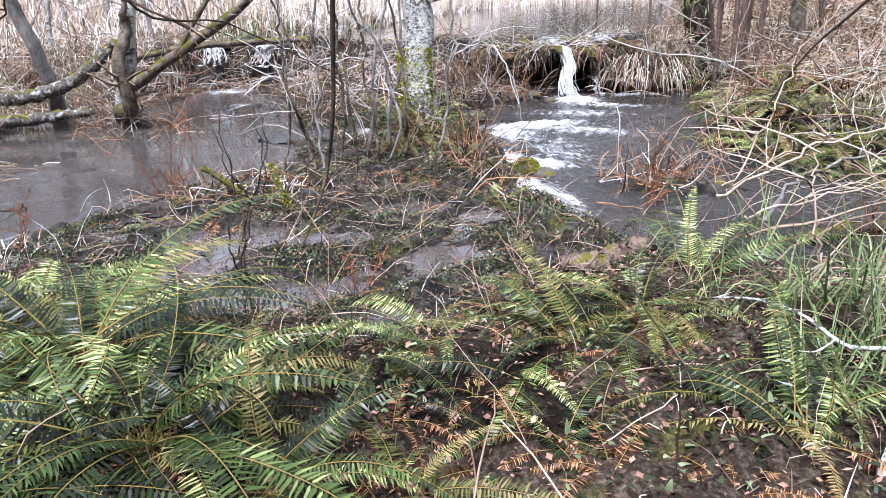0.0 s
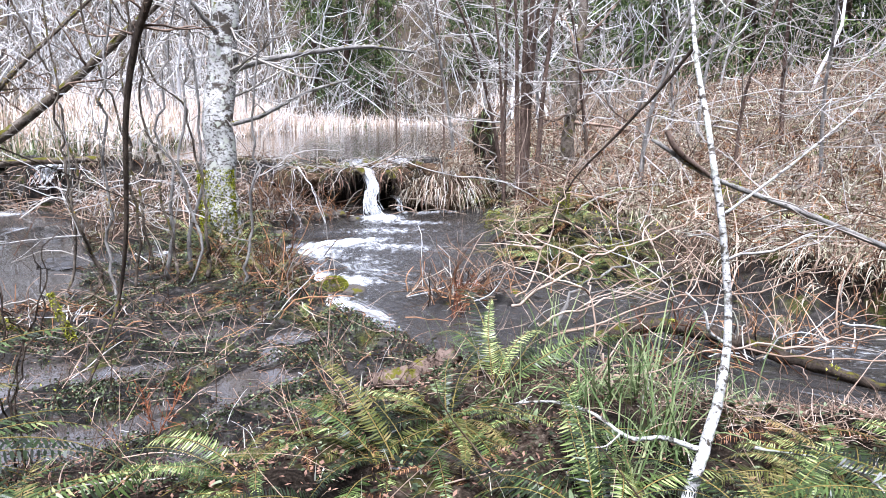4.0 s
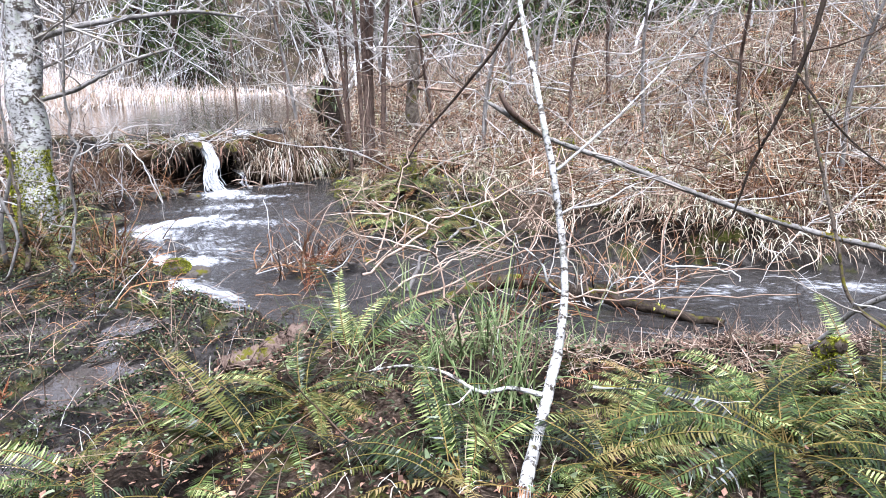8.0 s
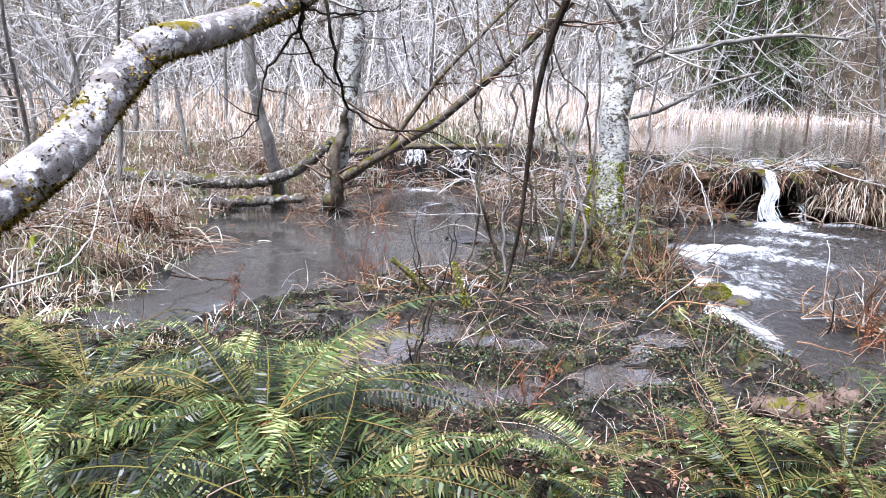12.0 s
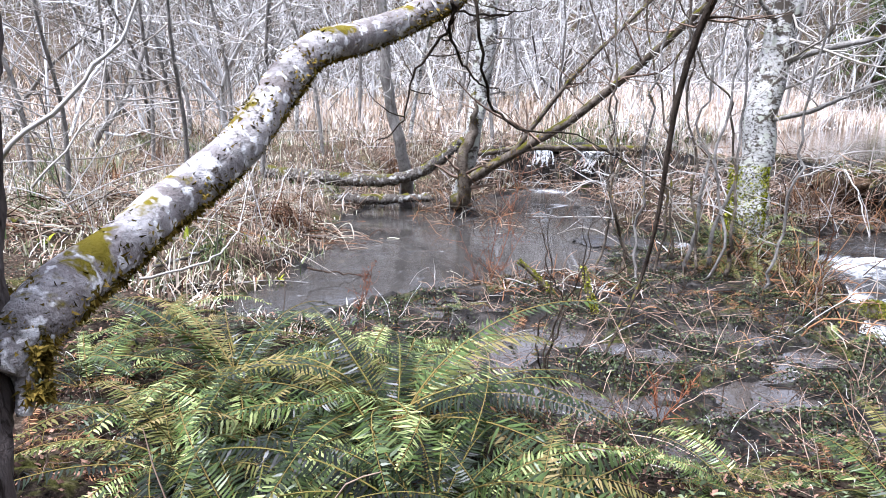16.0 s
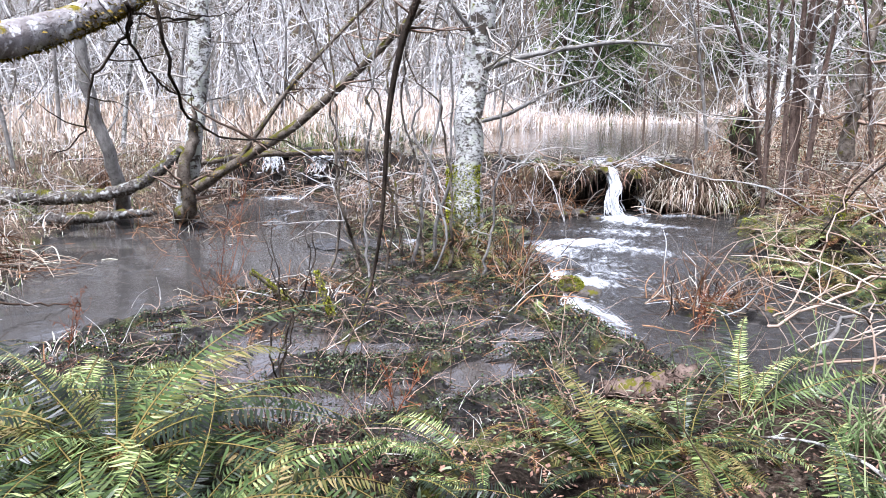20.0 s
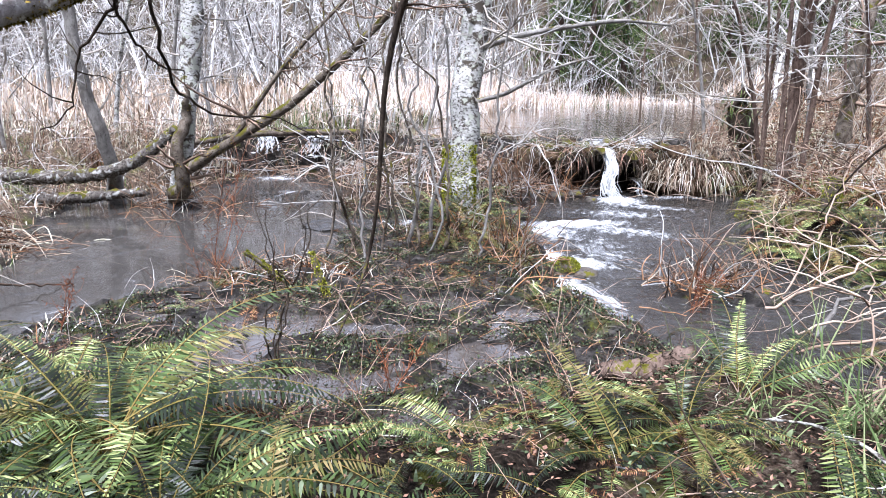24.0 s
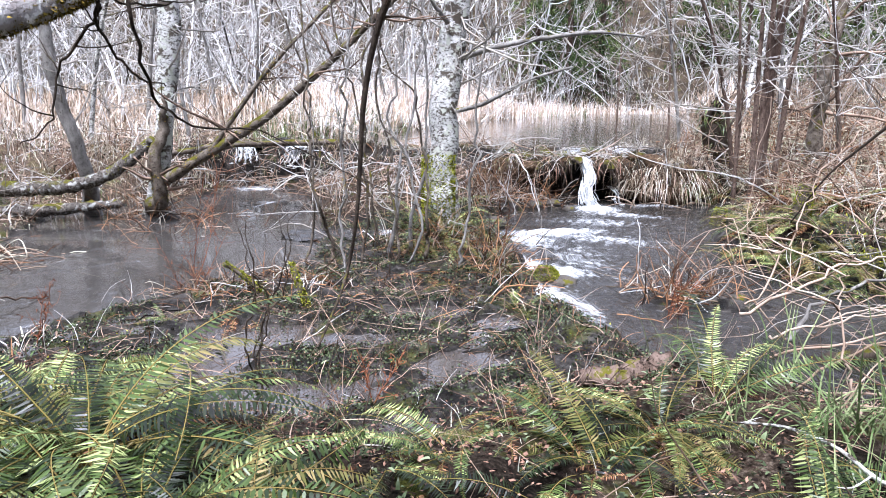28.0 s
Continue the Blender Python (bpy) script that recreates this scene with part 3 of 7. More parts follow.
def build_water():
    x, y, faces, flow = sheet(0, 19, -7, 12.6, 0.09, STREAM, 0.4)
    foam = spots(x, y, [(3.2, 11.35, 0.35, 0.45, 0, 1.15), (3.45, 10.8, 0.7, 0.2, -30, 0.7), (2.0, 9.35, 0.75, 0.22, 8, 1.2), (1.6, 9.0, 0.3, 0.5, 20, 0.9), (2.6, 9.0, 0.8, 0.25, -25, 0.6), (2.9, 10.1, 0.7, 0.3, -15, 0.55), (1.35, 7.5, 0.22, 0.7, 10, 1.2), (1.75, 7.3, 0.3, 0.3, 0, 0.85), (1.38, 6.45, 0.16, 0.4, 10, 1.15), (1.6, 6.0, 0.2, 0.6, 0, 0.55), (2.1, 7.9, 0.4, 0.9, 0, 0.4), (4.4, 11.7, 0.6, 0.2, 0, 0.75), (5.2, 3.6, 1.2, 0.3, -45, 0.3), (6.3, 2.9, 0.6, 0.2, -40, 0.5)])
    z = 0.012 * fract(x, y, 6, 2) * (0.4 + foam) + 0.03 * foam * (1 + fract(x, y, 11, 3))
    z = z + 0.04 * smooth01(8.2, 9.8, y) + 0.02 * smooth01(5.5, 8.0, y)
    ob = solid("stream", Acc().add(np.stack([x, y, z], -1), faces), M_STREAM, (0, 0, 0), "fast shallow stream with white riffles below a small dam", kind="structure")
    ob.name = "water_stream"
    put_attr(ob, "flow", flow.reshape(-1, 3), True)
    put_attr(ob, "foam", foam.ravel())
    x, y, faces, flow = sheet(-6.5, 0.5, 3.8, 15, 0.12, POOL, 0.4)
    ob = solid("water_pool", Acc().add(np.stack([x, y, 0.12 + 0 * x], -1), faces), M_POOL, (0, 0, 0), "still grey pool mirroring bare trees beside the stream", kind="structure")
    put_attr(ob, "flow", flow.reshape(-1, 3), True)
    put_attr(ob, "foam", spots(x, y, [(-2.9, 13.6, 0.5, 0.4, 0, 0.7), (-2.5, 11.8, 0.5, 0.2, 20, 0.3)]).ravel())
    x, y, faces, flow = sheet(-1.8, 1.3, 8.2, 9.6, 0.06, SILL, 0.15)
    z = 0.135 - 0.03 * smooth01(-0.9, 0.9, x)
    ob = solid("water_sill", Acc().add(np.stack([x, y, z + 0.02 * fract(x, y, 9)], -1), faces), M_STREAM, (0, 0, 0), "narrow white riffle running from the pool to the stream", kind="structure")
    put_attr(ob, "flow", flow.reshape(-1, 3), True)
    put_attr(ob, "foam", 0.65 * smooth01(-0.6, -0.2, x.ravel()))
    gx, gy = np.meshgrid(np.linspace(-14, 20, 120), np.linspace(11, 50, 160), indexing="ij")
    faces = grid_faces(*gx.shape)
    wet = (dam_of(gx, gy) > 0.35) & (gx < np.interp(gy, [11, 13, 16, 22, 30, 48], [4.6, 5.0, 6.4, 9, 13, 19]) + 0.5) & (gy < pond_far(gx) + 1.5)
    keep = wet.ravel()[faces].all(1)
    used = np.unique(faces[keep])
    back = np.zeros(gx.size, int)
    back[used] = np.arange(len(used))
    v = np.stack([gx, gy, 0.82 + 0 * gx], -1).reshape(-1, 3)[used]
    ob = solid("water_pond", Acc().add(v, back[faces[keep]]), M_POND, (0, 0, 0), "brown pond held behind the dam, reflecting reeds", kind="structure")
    put_attr(ob, "flow", v, True)
    # film of water standing on the mud flat
    gx, gy = np.meshgrid(np.arange(-2.7, 1.6, 0.05), np.arange(3.0, 8.8, 0.05), indexing="ij")
    faces = grid_faces(*gx.shape)
    wet = (near_of(gx, gy) < 0.25) & (sd_stream(gx, gy) > 0.2) & (sd_pool(gx, gy) > 0.15)
    keep = wet.ravel()[faces].all(1)
    used = np.unique(faces[keep])
    back = np.zeros(gx.size, int)
    back[used] = np.arange(len(used))
    v = np.stack([gx, gy, 0.108 + 0.01 * fract(gx, gy, 0.8, 3)], -1).reshape(-1, 3)[used]
    ob = solid("water_film", Acc().add(v, back[faces[keep]]), M_PUDDLE, (0, 0, 0), "shallow puddles standing on the mud flat", kind="structure")
    put_attr(ob, "flow", v, True)


build_water()


# ---- falling water ----
def waterfall(base, top, foot, w0, w1, strands, seed, label, core=True):
    rg = np.random.default_rng(seed)
    th = thing("waterfall", base, label, "waterfall")
    top, foot = np.array(top), np.array(foot)
    lip = top + [0, 0.35 if core else 0.08, 0.02]
    mid = curve([lip, top, top + (foot - top) * [0.3, 0.35, 0.35] + [0.6 * w0, 0, 0], top + (foot - top) * [0.6, 0.6, 0.62] - [1.2 * w0, 0, 0], top + (foot - top) * [0.8, 0.8, 0.85] - [0.8 * w0, 0, 0], foot + [w0, 0, 0]], 20)
    if not core:
        mid = curve([lip, top, top + (foot - top) * [0.5, 0.3, 0.5], foot], 20)
    s = np.linspace(0, 1, 20)
    w = w0 + (w1 - w0) * s**1.5
    acc = Acc()
    u = np.linspace(-1, 1, 9)
    v = mid[:, None] + u[None, :, None] * np.array([1, 0, 0]) * (w * rg.uniform(0.75, 1.05, 20))[:, None, None] + rg.normal(0, 0.008, (20, 9, 3)) + [0, 0.03, 0]
    if core and strands > 10:
        acc.add(v.reshape(-1, 3), grid_faces(20, 9))
    for _ in range(strands):
        a, k = rg.uniform(-1, 1), rg.integers(12, 21)
        line = mid[:k].copy()
        line[:, 0] += a * w[:k] + np.cumsum(rg.normal(0, 0.014, k))
        line[:, 1] += rg.normal(0, 0.04) + rg.normal(0, 0.012, k)
        acc.tube(line, rg.uniform(0.004, 0.012 if core else 0.016) * (0.5 + rg.uniform(size=k)), 5)
    part("falling_water", acc, M_FOAM, th, "white threads of falling water")
    acc = Acc()
    for _ in range(strands if core else 2):
        c = foot + rg.normal(0, 1, 3) * [w1 * 0.9, 0.25, 0.02] - [0, 0.1, 0]
        blob(acc, c, rg.uniform(0.015, 0.05), rg, (1.5, 1.2, 0.4))
    part("splash", acc, M_FOAM, th, "white splash", kind="stuff")
    return th


def blob(acc, c, r, rg, squash=(1, 1, 1), rough=0.18, nu=8, nv=5):
    """A lumpy pebble."""
    th, ph = np.arange(nu) * 2 * np.pi / nu, np.linspace(0.25, np.pi - 0.25, nv)
    tt, pp = np.meshgrid(th, ph, indexing="ij")
    rr = r * (1 + rough * rg.uniform(-1, 1, tt.shape))
    v = np.stack([rr * np.sin(pp) * np.cos(tt) * squash[0], rr * np.sin(pp) * np.sin(tt) * squash[1], rr * np.cos(pp) * squash[2]], -1).reshape(-1, 3)
    v = np.vstack([v, [[0, 0, r * squash[2]], [0, 0, -r * squash[2]]]]) + np.asarray(c)
    q = [[i * nv + j, ((i + 1) % nu) * nv + j, ((i + 1) % nu) * nv + j + 1, i * nv + j + 1] for i in range(nu) for j in range(nv - 1)]
    t = [[((i + 1) % nu) * nv, i * nv, nu * nv] for i in range(nu)] + [[i * nv + nv - 1, ((i + 1) % nu) * nv + nv - 1, nu * nv + 1] for i in range(nu)]
    acc.add(v, q, t)


waterfall((3.18, 11.9, 0), (3.17, 12.1, 0.82), (3.2, 11.55, 0.02), 0.055, 0.1, 60, 1, "white water falling over the lip of the dam")
waterfall((3.75, 11.9, 0), (3.72, 12.0, 0.3), (3.74, 11.75, 0.03), 0.015, 0.04, 5, 4, "thin white trickle through the dam beside the fall")
waterfall((-3.2, 14.2, 0.1), (-3.3, 14.45, 0.86), (-3.25, 14.1, 0.58), 0.17, 0.2, 26, 2, "small white fall over the dam into the pool", False)
waterfall((-2.3, 14.1, 0.1), (-2.25, 14.3, 0.86), (-2.35, 14.0, 0.56), 0.15, 0.19, 24, 3, "small white fall beside another into the pool", False)


# ---- blades, leaves, litter ----
def blades(acc, p, d, length, width, droop, n=4):
    """Many grass blades bending over; d: first directions."""
    p, d = np.asarray(p, float).reshape(-1, 3), np.array(d, float).reshape(-1, 3)
    m = len(p)
    length, width, droop = (np.broadcast_to(np.asarray(v, float), (m,)) for v in (length, width, droop))
    d /= np.linalg.norm(d, axis=1)[:, None]
    side = np.cross(d, [0.03, 0.01, 1.0])
    side /= np.linalg.norm(side, axis=1)[:, None] + 1e-9
    pts, c = [], p.copy()
    for i in range(n + 1):
        pts.append(c)
        c = c + d * (length / n)[:, None]
        d = d - np.stack([0 * droop, 0 * droop, droop / n], -1)
        d /= np.linalg.norm(d, axis=1)[:, None]
    pts = np.stack(pts, 1)
    w = (width[:, None] * (1 - np.linspace(0, 1, n + 1) ** 2 * 0.9))[..., None] * side[:, None] / 2
    v = np.concatenate([pts - w, pts + w], 1)
    one = np.array([[i, i + n + 1, i + n + 2, i + 1] for i in range(n)])
    q = one[None] + (np.arange(m) * 2 * (n + 1))[:, None, None]
    acc.add(v.reshape(-1, 3), q.reshape(-1, 4))


def fan(rg, m, spread):
    """m directions round the upright."""
    a, t = rg.uniform(0, 2 * np.pi, m), np.abs(rg.normal(0, spread, m))
    return np.stack([np.sin(t) * np.cos(a), np.sin(t) * np.sin(a), np.cos(t)], -1)


def tuft(rg, x, y, z, count, length, width, spread, droop, acc, r=0.08):
    a, rr = rg.uniform(0, 6.28, count), r * np.sqrt(rg.uniform(size=count))
    p = np.stack([x + rr * np.cos(a), y + rr * np.sin(a), np.full(count, z - 0.02)], -1)
    blades(acc, p, fan(rg, count, spread), length * rg.uniform(0.5, 1.1, count), width * rg.uniform(0.6, 1.2, count), droop * rg.uniform(0.4, 1.5, count))


def scatter_blades(name, rg, pts, length, width, spread, droop, mat, label, category, n=3, widen=0.0):
    acc, m = Acc(), len(pts)
    p = np.column_stack([pts, height(pts[:, 0], pts[:, 1]) - 0.02])
    far = 1 + widen * np.hypot(pts[:, 0], pts[:, 1])
    patch = 0.75 + 0.35 * fract(pts[:, 0], pts[:, 1], 0.9, 4)
    blades(acc, p, fan(rg, m, spread), length * patch * rg.uniform(0.45, 1.1, m), width * far * rg.uniform(0.6, 1.3, m), droop * rg.uniform(0.2, 1.6, m), n)
    return solid(name, acc, mat, (0, 0, 0), label, category, kind="stuff", smooth=False)


def stems(acc, rg, p, d, length, radius, n=6, k=3, wob=0.13, pull=0.0, taper=0.4):
    """Many crooked thin stems at once. Returns their lines."""
    p, d = np.asarray(p, float).reshape(-1, 3), np.array(d, float).reshape(-1, 3)
    m = len(p)
    length, radius = np.broadcast_to(np.asarray(length, float), (m,)), np.broadcast_to(np.asarray(radius, float), (m,))
    d /= np.linalg.norm(d, axis=1)[:, None]
    pts, c = [p], p
    for _ in range(n):
        d = d + rg.normal(0, wob, (m, 3)) + [0, 0, pull / n]
        d /= np.linalg.norm(d, axis=1)[:, None]
        c = c + d * (length / n)[:, None]
        pts.append(c)
    line = np.stack(pts, 1)
    g = np.gradient(line, axis=1)
    g /= np.linalg.norm(g, axis=2)[..., None] + 1e-9
    a = np.cross(g, np.array([0.31, 0.95, 0.05]))
    a /= np.linalg.norm(a, axis=2)[..., None] + 1e-9
    b = np.cross(g, a)
    th = np.arange(k) * 2 * np.pi / k
    r = radius[:, None] * np.linspace(1, taper, n + 1)
    v = line[:, :, None] + r[..., None, None] * (np.cos(th)[:, None] * a[:, :, None] + np.sin(th)[:, None] * b[:, :, None])
    i, j = np.meshgrid(np.arange(n), np.arange(k), indexing="ij")
    one = np.stack([i * k + j, i * k + (j + 1) % k, (i + 1) * k + (j + 1) % k, (i + 1) * k + j], -1).reshape(-1, 4)
    q = one[None] + (np.arange(m) * k * (n + 1))[:, None, None]
    acc.add(v.reshape(-1, 3), q.reshape(-1, 4))
    return line


def side_twigs(acc, rg, line, per, length, radius, k=3, spread=0.7, pull=0.3):
    """Side twigs on many stems."""
    m, n = line.shape[:2]
    who = np.repeat(np.arange(m), per)
    j = rg.integers(1, n - 1, len(who))
    d = line[who, j + 1] - line[who, j]
    d = d / (np.linalg.norm(d, axis=1)[:, None] + 1e-9) + rg.normal(0, spread, d.shape)
    length = np.repeat(np.broadcast_to(np.asarray(length, float), (m,)), per) * rg.uniform(0.4, 1.2, len(who))
    return stems(acc, rg, line[who, j], d, length, np.repeat(np.broadcast_to(np.asarray(radius, float), (m,)), per), 4, k, 0.15, pull)


def region(rg, n, x0, x1, y0, y1, test):
    p = np.stack([rg.uniform(x0, x1, n), rg.uniform(y0, y1, n)], -1)
    return p[test(p[:, 0], p[:, 1])]


# ---- sword ferns ----
def frond_mesh(name, rg, length, rise, fall, width, mat, pinnae=42, curl=0.0):
    acc = Acc()
    n = 26
    s = np.linspace(0, 1, n)
    ang = np.radians(rise + (fall - rise) * s**1.15)
    step = length / (n - 1)
    x = np.concatenate([[0], np.cumsum(np.cos(ang[:-1]) * step)])
    z = np.concatenate([[0], np.cumsum(np.sin(ang[:-1]) * step)])
    y = curl * length * s**2
    line = np.stack([x, y, z], -1)
    acc.tube(line, 0.0035 * (1 - 0.75 * s), 4)
    for k in range(pinnae):
        f = 0.16 + 0.84 * (k + 0.5) / pinnae
        w = width * min(1.0, (f - 0.1) / 0.12) ** 0.6 * max(0.06, (1 - ((f - 0.3) / 0.7) ** 2 if f > 0.3 else 1)) ** 0.75
        i = f * (n - 1)
        i0 = min(int(i), n - 2)
        c = line[i0] + (line[i0 + 1] - line[i0]) * (i - i0)
        a = ang[i0]
        fwd, up = np.array([math.cos(a), 0, math.sin(a)]), np.array([-math.sin(a), 0, math.cos(a)])
        for sgn in (-1, 1):
            if rg.uniform() < 0.03:
                continue
            out = np.array([0, sgn, 0.0]) + fwd * rg.uniform(0.12, 0.38) + up * rg.uniform(-0.42, 0.1)
            out /= np.linalg.norm(out)
            ll, hw = w * rg.uniform(0.85, 1.08), length * 0.0056 * rg.uniform(0.85, 1.15)
            tw = fwd * math.cos(rg.uniform(-0.3, 0.5)) + up * rg.uniform(-0.3, 0.3)
            b = c + out * 0.003
            sag = -up * ll * rg.uniform(0.0, 0.12)
            v = [b, b + out * ll * 0.15 - tw * hw * 0.9, b + out * ll * 0.15 + tw * hw * 1.2, b + out * ll * 0.6 - tw * hw * 0.7 + sag * 0.4, b + out * ll * 0.6 + tw * hw * 0.75 + sag * 0.4, b + out * ll + fwd * ll * 0.06 + sag]
            acc.add(v, [[1, 2, 4, 3]], [[0, 2, 1], [3, 4, 5]])
    me = acc.mesh(name, mat, smooth=False)
    me.materials.append(M_RACHIS)
    first = 25 * 4
    idx = np.zeros(len(me.polygons), np.int32)
    idx[:first] = 1
    me.polygons.foreach_set("material_index", idx)
    return me


FROND_RG = np.random.default_rng(11)
FRONDS = {}
for key, mat in (("green", M_FERN), ("old", M_FERN_OLD), ("dead", M_FERN_DEAD)):
    FRONDS[key] = [frond_mesh("frond", FROND_RG, 1.0, r, f, w, mat, 46, c) for r, f, w, c in ((55, -35, 0.09, 0.06), (46, -52, 0.085, -0.1), (36, -38, 0.095, 0.12), (64, -18, 0.08, -0.05), (26, -34, 0.09, 0.0), (48, -62, 0.09, 0.14))]


def fern(x, y, count, size, seed, kinds="ggggo", label="", toward=None, spread=1.0, lay=0.0):
    """toward: degrees to which most fronds point, or None for all round."""
    rg = np.random.default_rng(seed)
    th = thing("sword_fern", (x, y, hgt(x, y)), label or "arching green sword fern on the damp bank", "fern", "sword ferns on the banks")
    table = {"g": "green", "o": "old", "d": "dead"}
    for i in range(count):
        kind = table[kinds[rg.integers(len(kinds))]]
        ob = new("frond", FRONDS[kind][rg.integers(6)])
        ob.parent = th
        az = 360 * (i + rg.uniform(0, 0.9)) / count if toward is None else toward + rg.normal(0, 50 * spread)
        sc = size * rg.uniform(0.65, 1.12) * (0.8 if kind == "dead" else 1.0)
        ob.matrix_local = pose(0.04 * rg.normal(), 0.04 * rg.normal(), -0.02, rg.normal(0, 16), rg.uniform(-8, 14) + lay + (18 if kind == "dead" else 0), az) @ Matrix.Diagonal((sc, sc, sc, 1))
        if kind == "dead":
            tagged(ob, "brown withered frond")
    for i in range(count // 2):
        ob = new("frond", FRONDS["dead"][(1, 5, 4)[i % 3]])
        ob.parent = th
        sc = size * rg.uniform(0.5, 0.85)
        ob.matrix_local = pose(0.03 * rg.normal(), 0.03 * rg.normal(), 0, rg.normal(0, 25), rg.uniform(22, 40), rg.uniform(0, 360)) @ Matrix.Diagonal((sc, sc, sc, 1))
        tagged(ob, "brown withered frond")
    return th


# big clump beside the leaning tree, then the middle, then the right
for (gx, gy), count, size, seed, kinds, toward in [
    ((-1.3, 2.64), 92, 1.1, 1, "ggggggggod", None), ((-2.3, 2.8), 64, 0.95, 2, "gggggo", None), ((-2.0, 2.0), 46, 0.78, 4, "ggggod", None), ((-2.95, 2.45), 34, 0.72, 21, "ggggd", None),
    ((-3.2, 3.2), 30, 0.72, 19, "ggggoo", None), ((-0.85, 2.0), 72, 0.9, 18, "gggggogg", None), ((-1.35, 1.7), 64, 0.85, 25, "ggggogg", None), ((-1.85, 3.3), 40, 0.72, 15, "ggggoo", None), ((-0.42, 1.72), 36, 0.65, 24, "ggggod", None), ((-1.75, 2.3), 40, 0.8, 23, "ggggo", None),
    ((1.17, 2.86), 38, 0.58, 7, "ggggggo", None), ((0.82, 2.63), 24, 0.66, 8, "ggggo", 160), ((1.58, 3.22), 12, 0.8, 9, "gggo", 80),
    ((2.39, 1.7), 50, 0.56, 10, "gggggo", None), ((1.87, 1.55), 34, 0.62, 11, "ggggo", None), ((2.5, 1.2), 60, 0.72, 12, "gggggo", None), ((2.49, 1.41), 44, 0.66, 22, "gggggo", None), ((2.85, 1.45), 40, 0.6, 29, "gggggo", None),
    ((3.29, 1.27), 40, 0.6, 13, "ggggo", None), ((-0.12, 2.61), 10, 0.52, 14, "gggo", -20), ((-0.43, 4.01), 6, 0.3, 16, "ggo", 40), ((1.36, 1.79), 16, 0.72, 17, "gggo", 100),
    ((0.15, 2.71), 12, 0.55, 26, "gggg", 170), ((0.5, 2.35), 12, 0.6, 63, "ggggo", 185), ((0.35, 2.05), 11, 0.55, 64, "ggggo", 165), ((0.75, 2.15), 10, 0.52, 65, "gggo", -120), ((0.1, 2.95), 9, 0.5, 66, "gggo", 15), ((0.75, 3.42), 10, 0.38, 27, "gggo", 110),
    ((1.17, 2.82), 22, 0.66, 50, "gggggo", -90), ((1.56, 2.54), 20, 0.62, 51, "ggggo", -80), ((1.62, 2.13), 16, 0.55, 52, "gggo", -110), ((0.91, 2.8), 14, 0.52, 54, "ggggo", 200), ((-0.22, 3.5), 8, 0.36, 56, "ggo", 20), ((0.85, 3.8), 8, 0.3, 57, "gggo", None), ((0.56, 1.91), 18, 0.55, 58, "gggod", None), ((0.02, 1.75), 18, 0.6, 59, "gggod", None), ((1.75, 1.73), 20, 0.52, 60, "gggo", -60), ((1.28, 1.91), 20, 0.58, 61, "gggod", None), ((0.34, 3.06), 16, 0.48, 62, "gggod", None)]:
    fern(gx, gy, max(5, int(count * 0.7)), size * 1.12, seed, kinds, toward=toward, lay=20 if 50 <= seed < 67 else -16 if seed == 9 else 3)
for (gx, gy, gz), count, size, seed, kinds in [
    ((-1.96, 5.57, 0.15), 10, 0.32, 31, "ooog"), ((0.42, 8.05, 0.35), 14, 0.8, 46, "gog"), ((0.17, 7.79, 0.3), 10, 0.7, 47, "ogd"), ((0.63, 7.79, 0.3), 10, 0.6, 48, "dog"), ((0.3, 8.75, 0.4), 10, 0.65, 32, "ogg"), ((0.99, 8.35, 0.4), 9, 0.6, 33, "og"), ((0.82, 7.09, 0.2), 10, 0.6, 34, "ood"), ((-0.02, 7.87, 0.35), 9, 0.6, 42, "odg"),
    ((0.96, 5.65, 0.15), 8, 0.55, 35, "ggo"), ((0.94, 6.59, 0.15), 8, 0.55, 43, "ggo"), ((4.25, 7.14, 0.5), 16, 0.85, 36, "gggo"), ((4.79, 6.7, 0.5), 15, 0.8, 37, "ggo"), ((4.88, 6.14, 0.4), 12, 0.7, 38, "go"),
    ((3.98, 7.84, 0.4), 12, 0.7, 39, "ggo"), ((4.4, 8.22, 0.5), 14, 0.8, 40, "ggo"), ((4.74, 7.84, 0.5), 14, 0.8, 41, "ggo"), ((5.08, 4.81, 0.4), 10, 0.6, 44, "god"), ((-5.16, 5.64, 0.3), 8, 0.5, 45, "god")]:
    fern(gx, gy, count, size, seed, kinds, "yellowing sword fern by the water")
for (gx, gy, gz), seed in [((-0.01, 2.01, 0.4), 70), ((0.33, 2.21, 0.38), 71), ((0.66, 1.73, 0.4), 72), ((-0.2, 1.8, 0.42), 73), ((1.05, 2.41, 0.38), 74), ((1.03, 1.63, 0.42), 75), ((-3.47, 2.64, 0.42), 76), ((-2.44, 1.97, 0.42), 77), ((-3.18, 2.28, 0.42), 87), ((-2.7, 1.98, 0.42), 88), ((-3.06, 2.4, 0.42), 89), ((-1.35, 2.4, 0.42), 78), ((2.6, 2.08, 0.36), 79), ((0.57, 2.98, 0.38), 80), ((-1.37, 5.49, 0.2), 81), ((-1.06, 5.34, 0.2), 82), ((-1.38, 4.99, 0.18), 83), ((0.42, 6.42, 0.25), 84), ((0.21, 6.68, 0.3), 85), ((0.91, 6.85, 0.2), 86)]:
    fern(gx, gy, 9, 0.55, seed, "ddd", "withered brown fern collapsed on the ground")
FAR_FERN = np.random.default_rng(17)
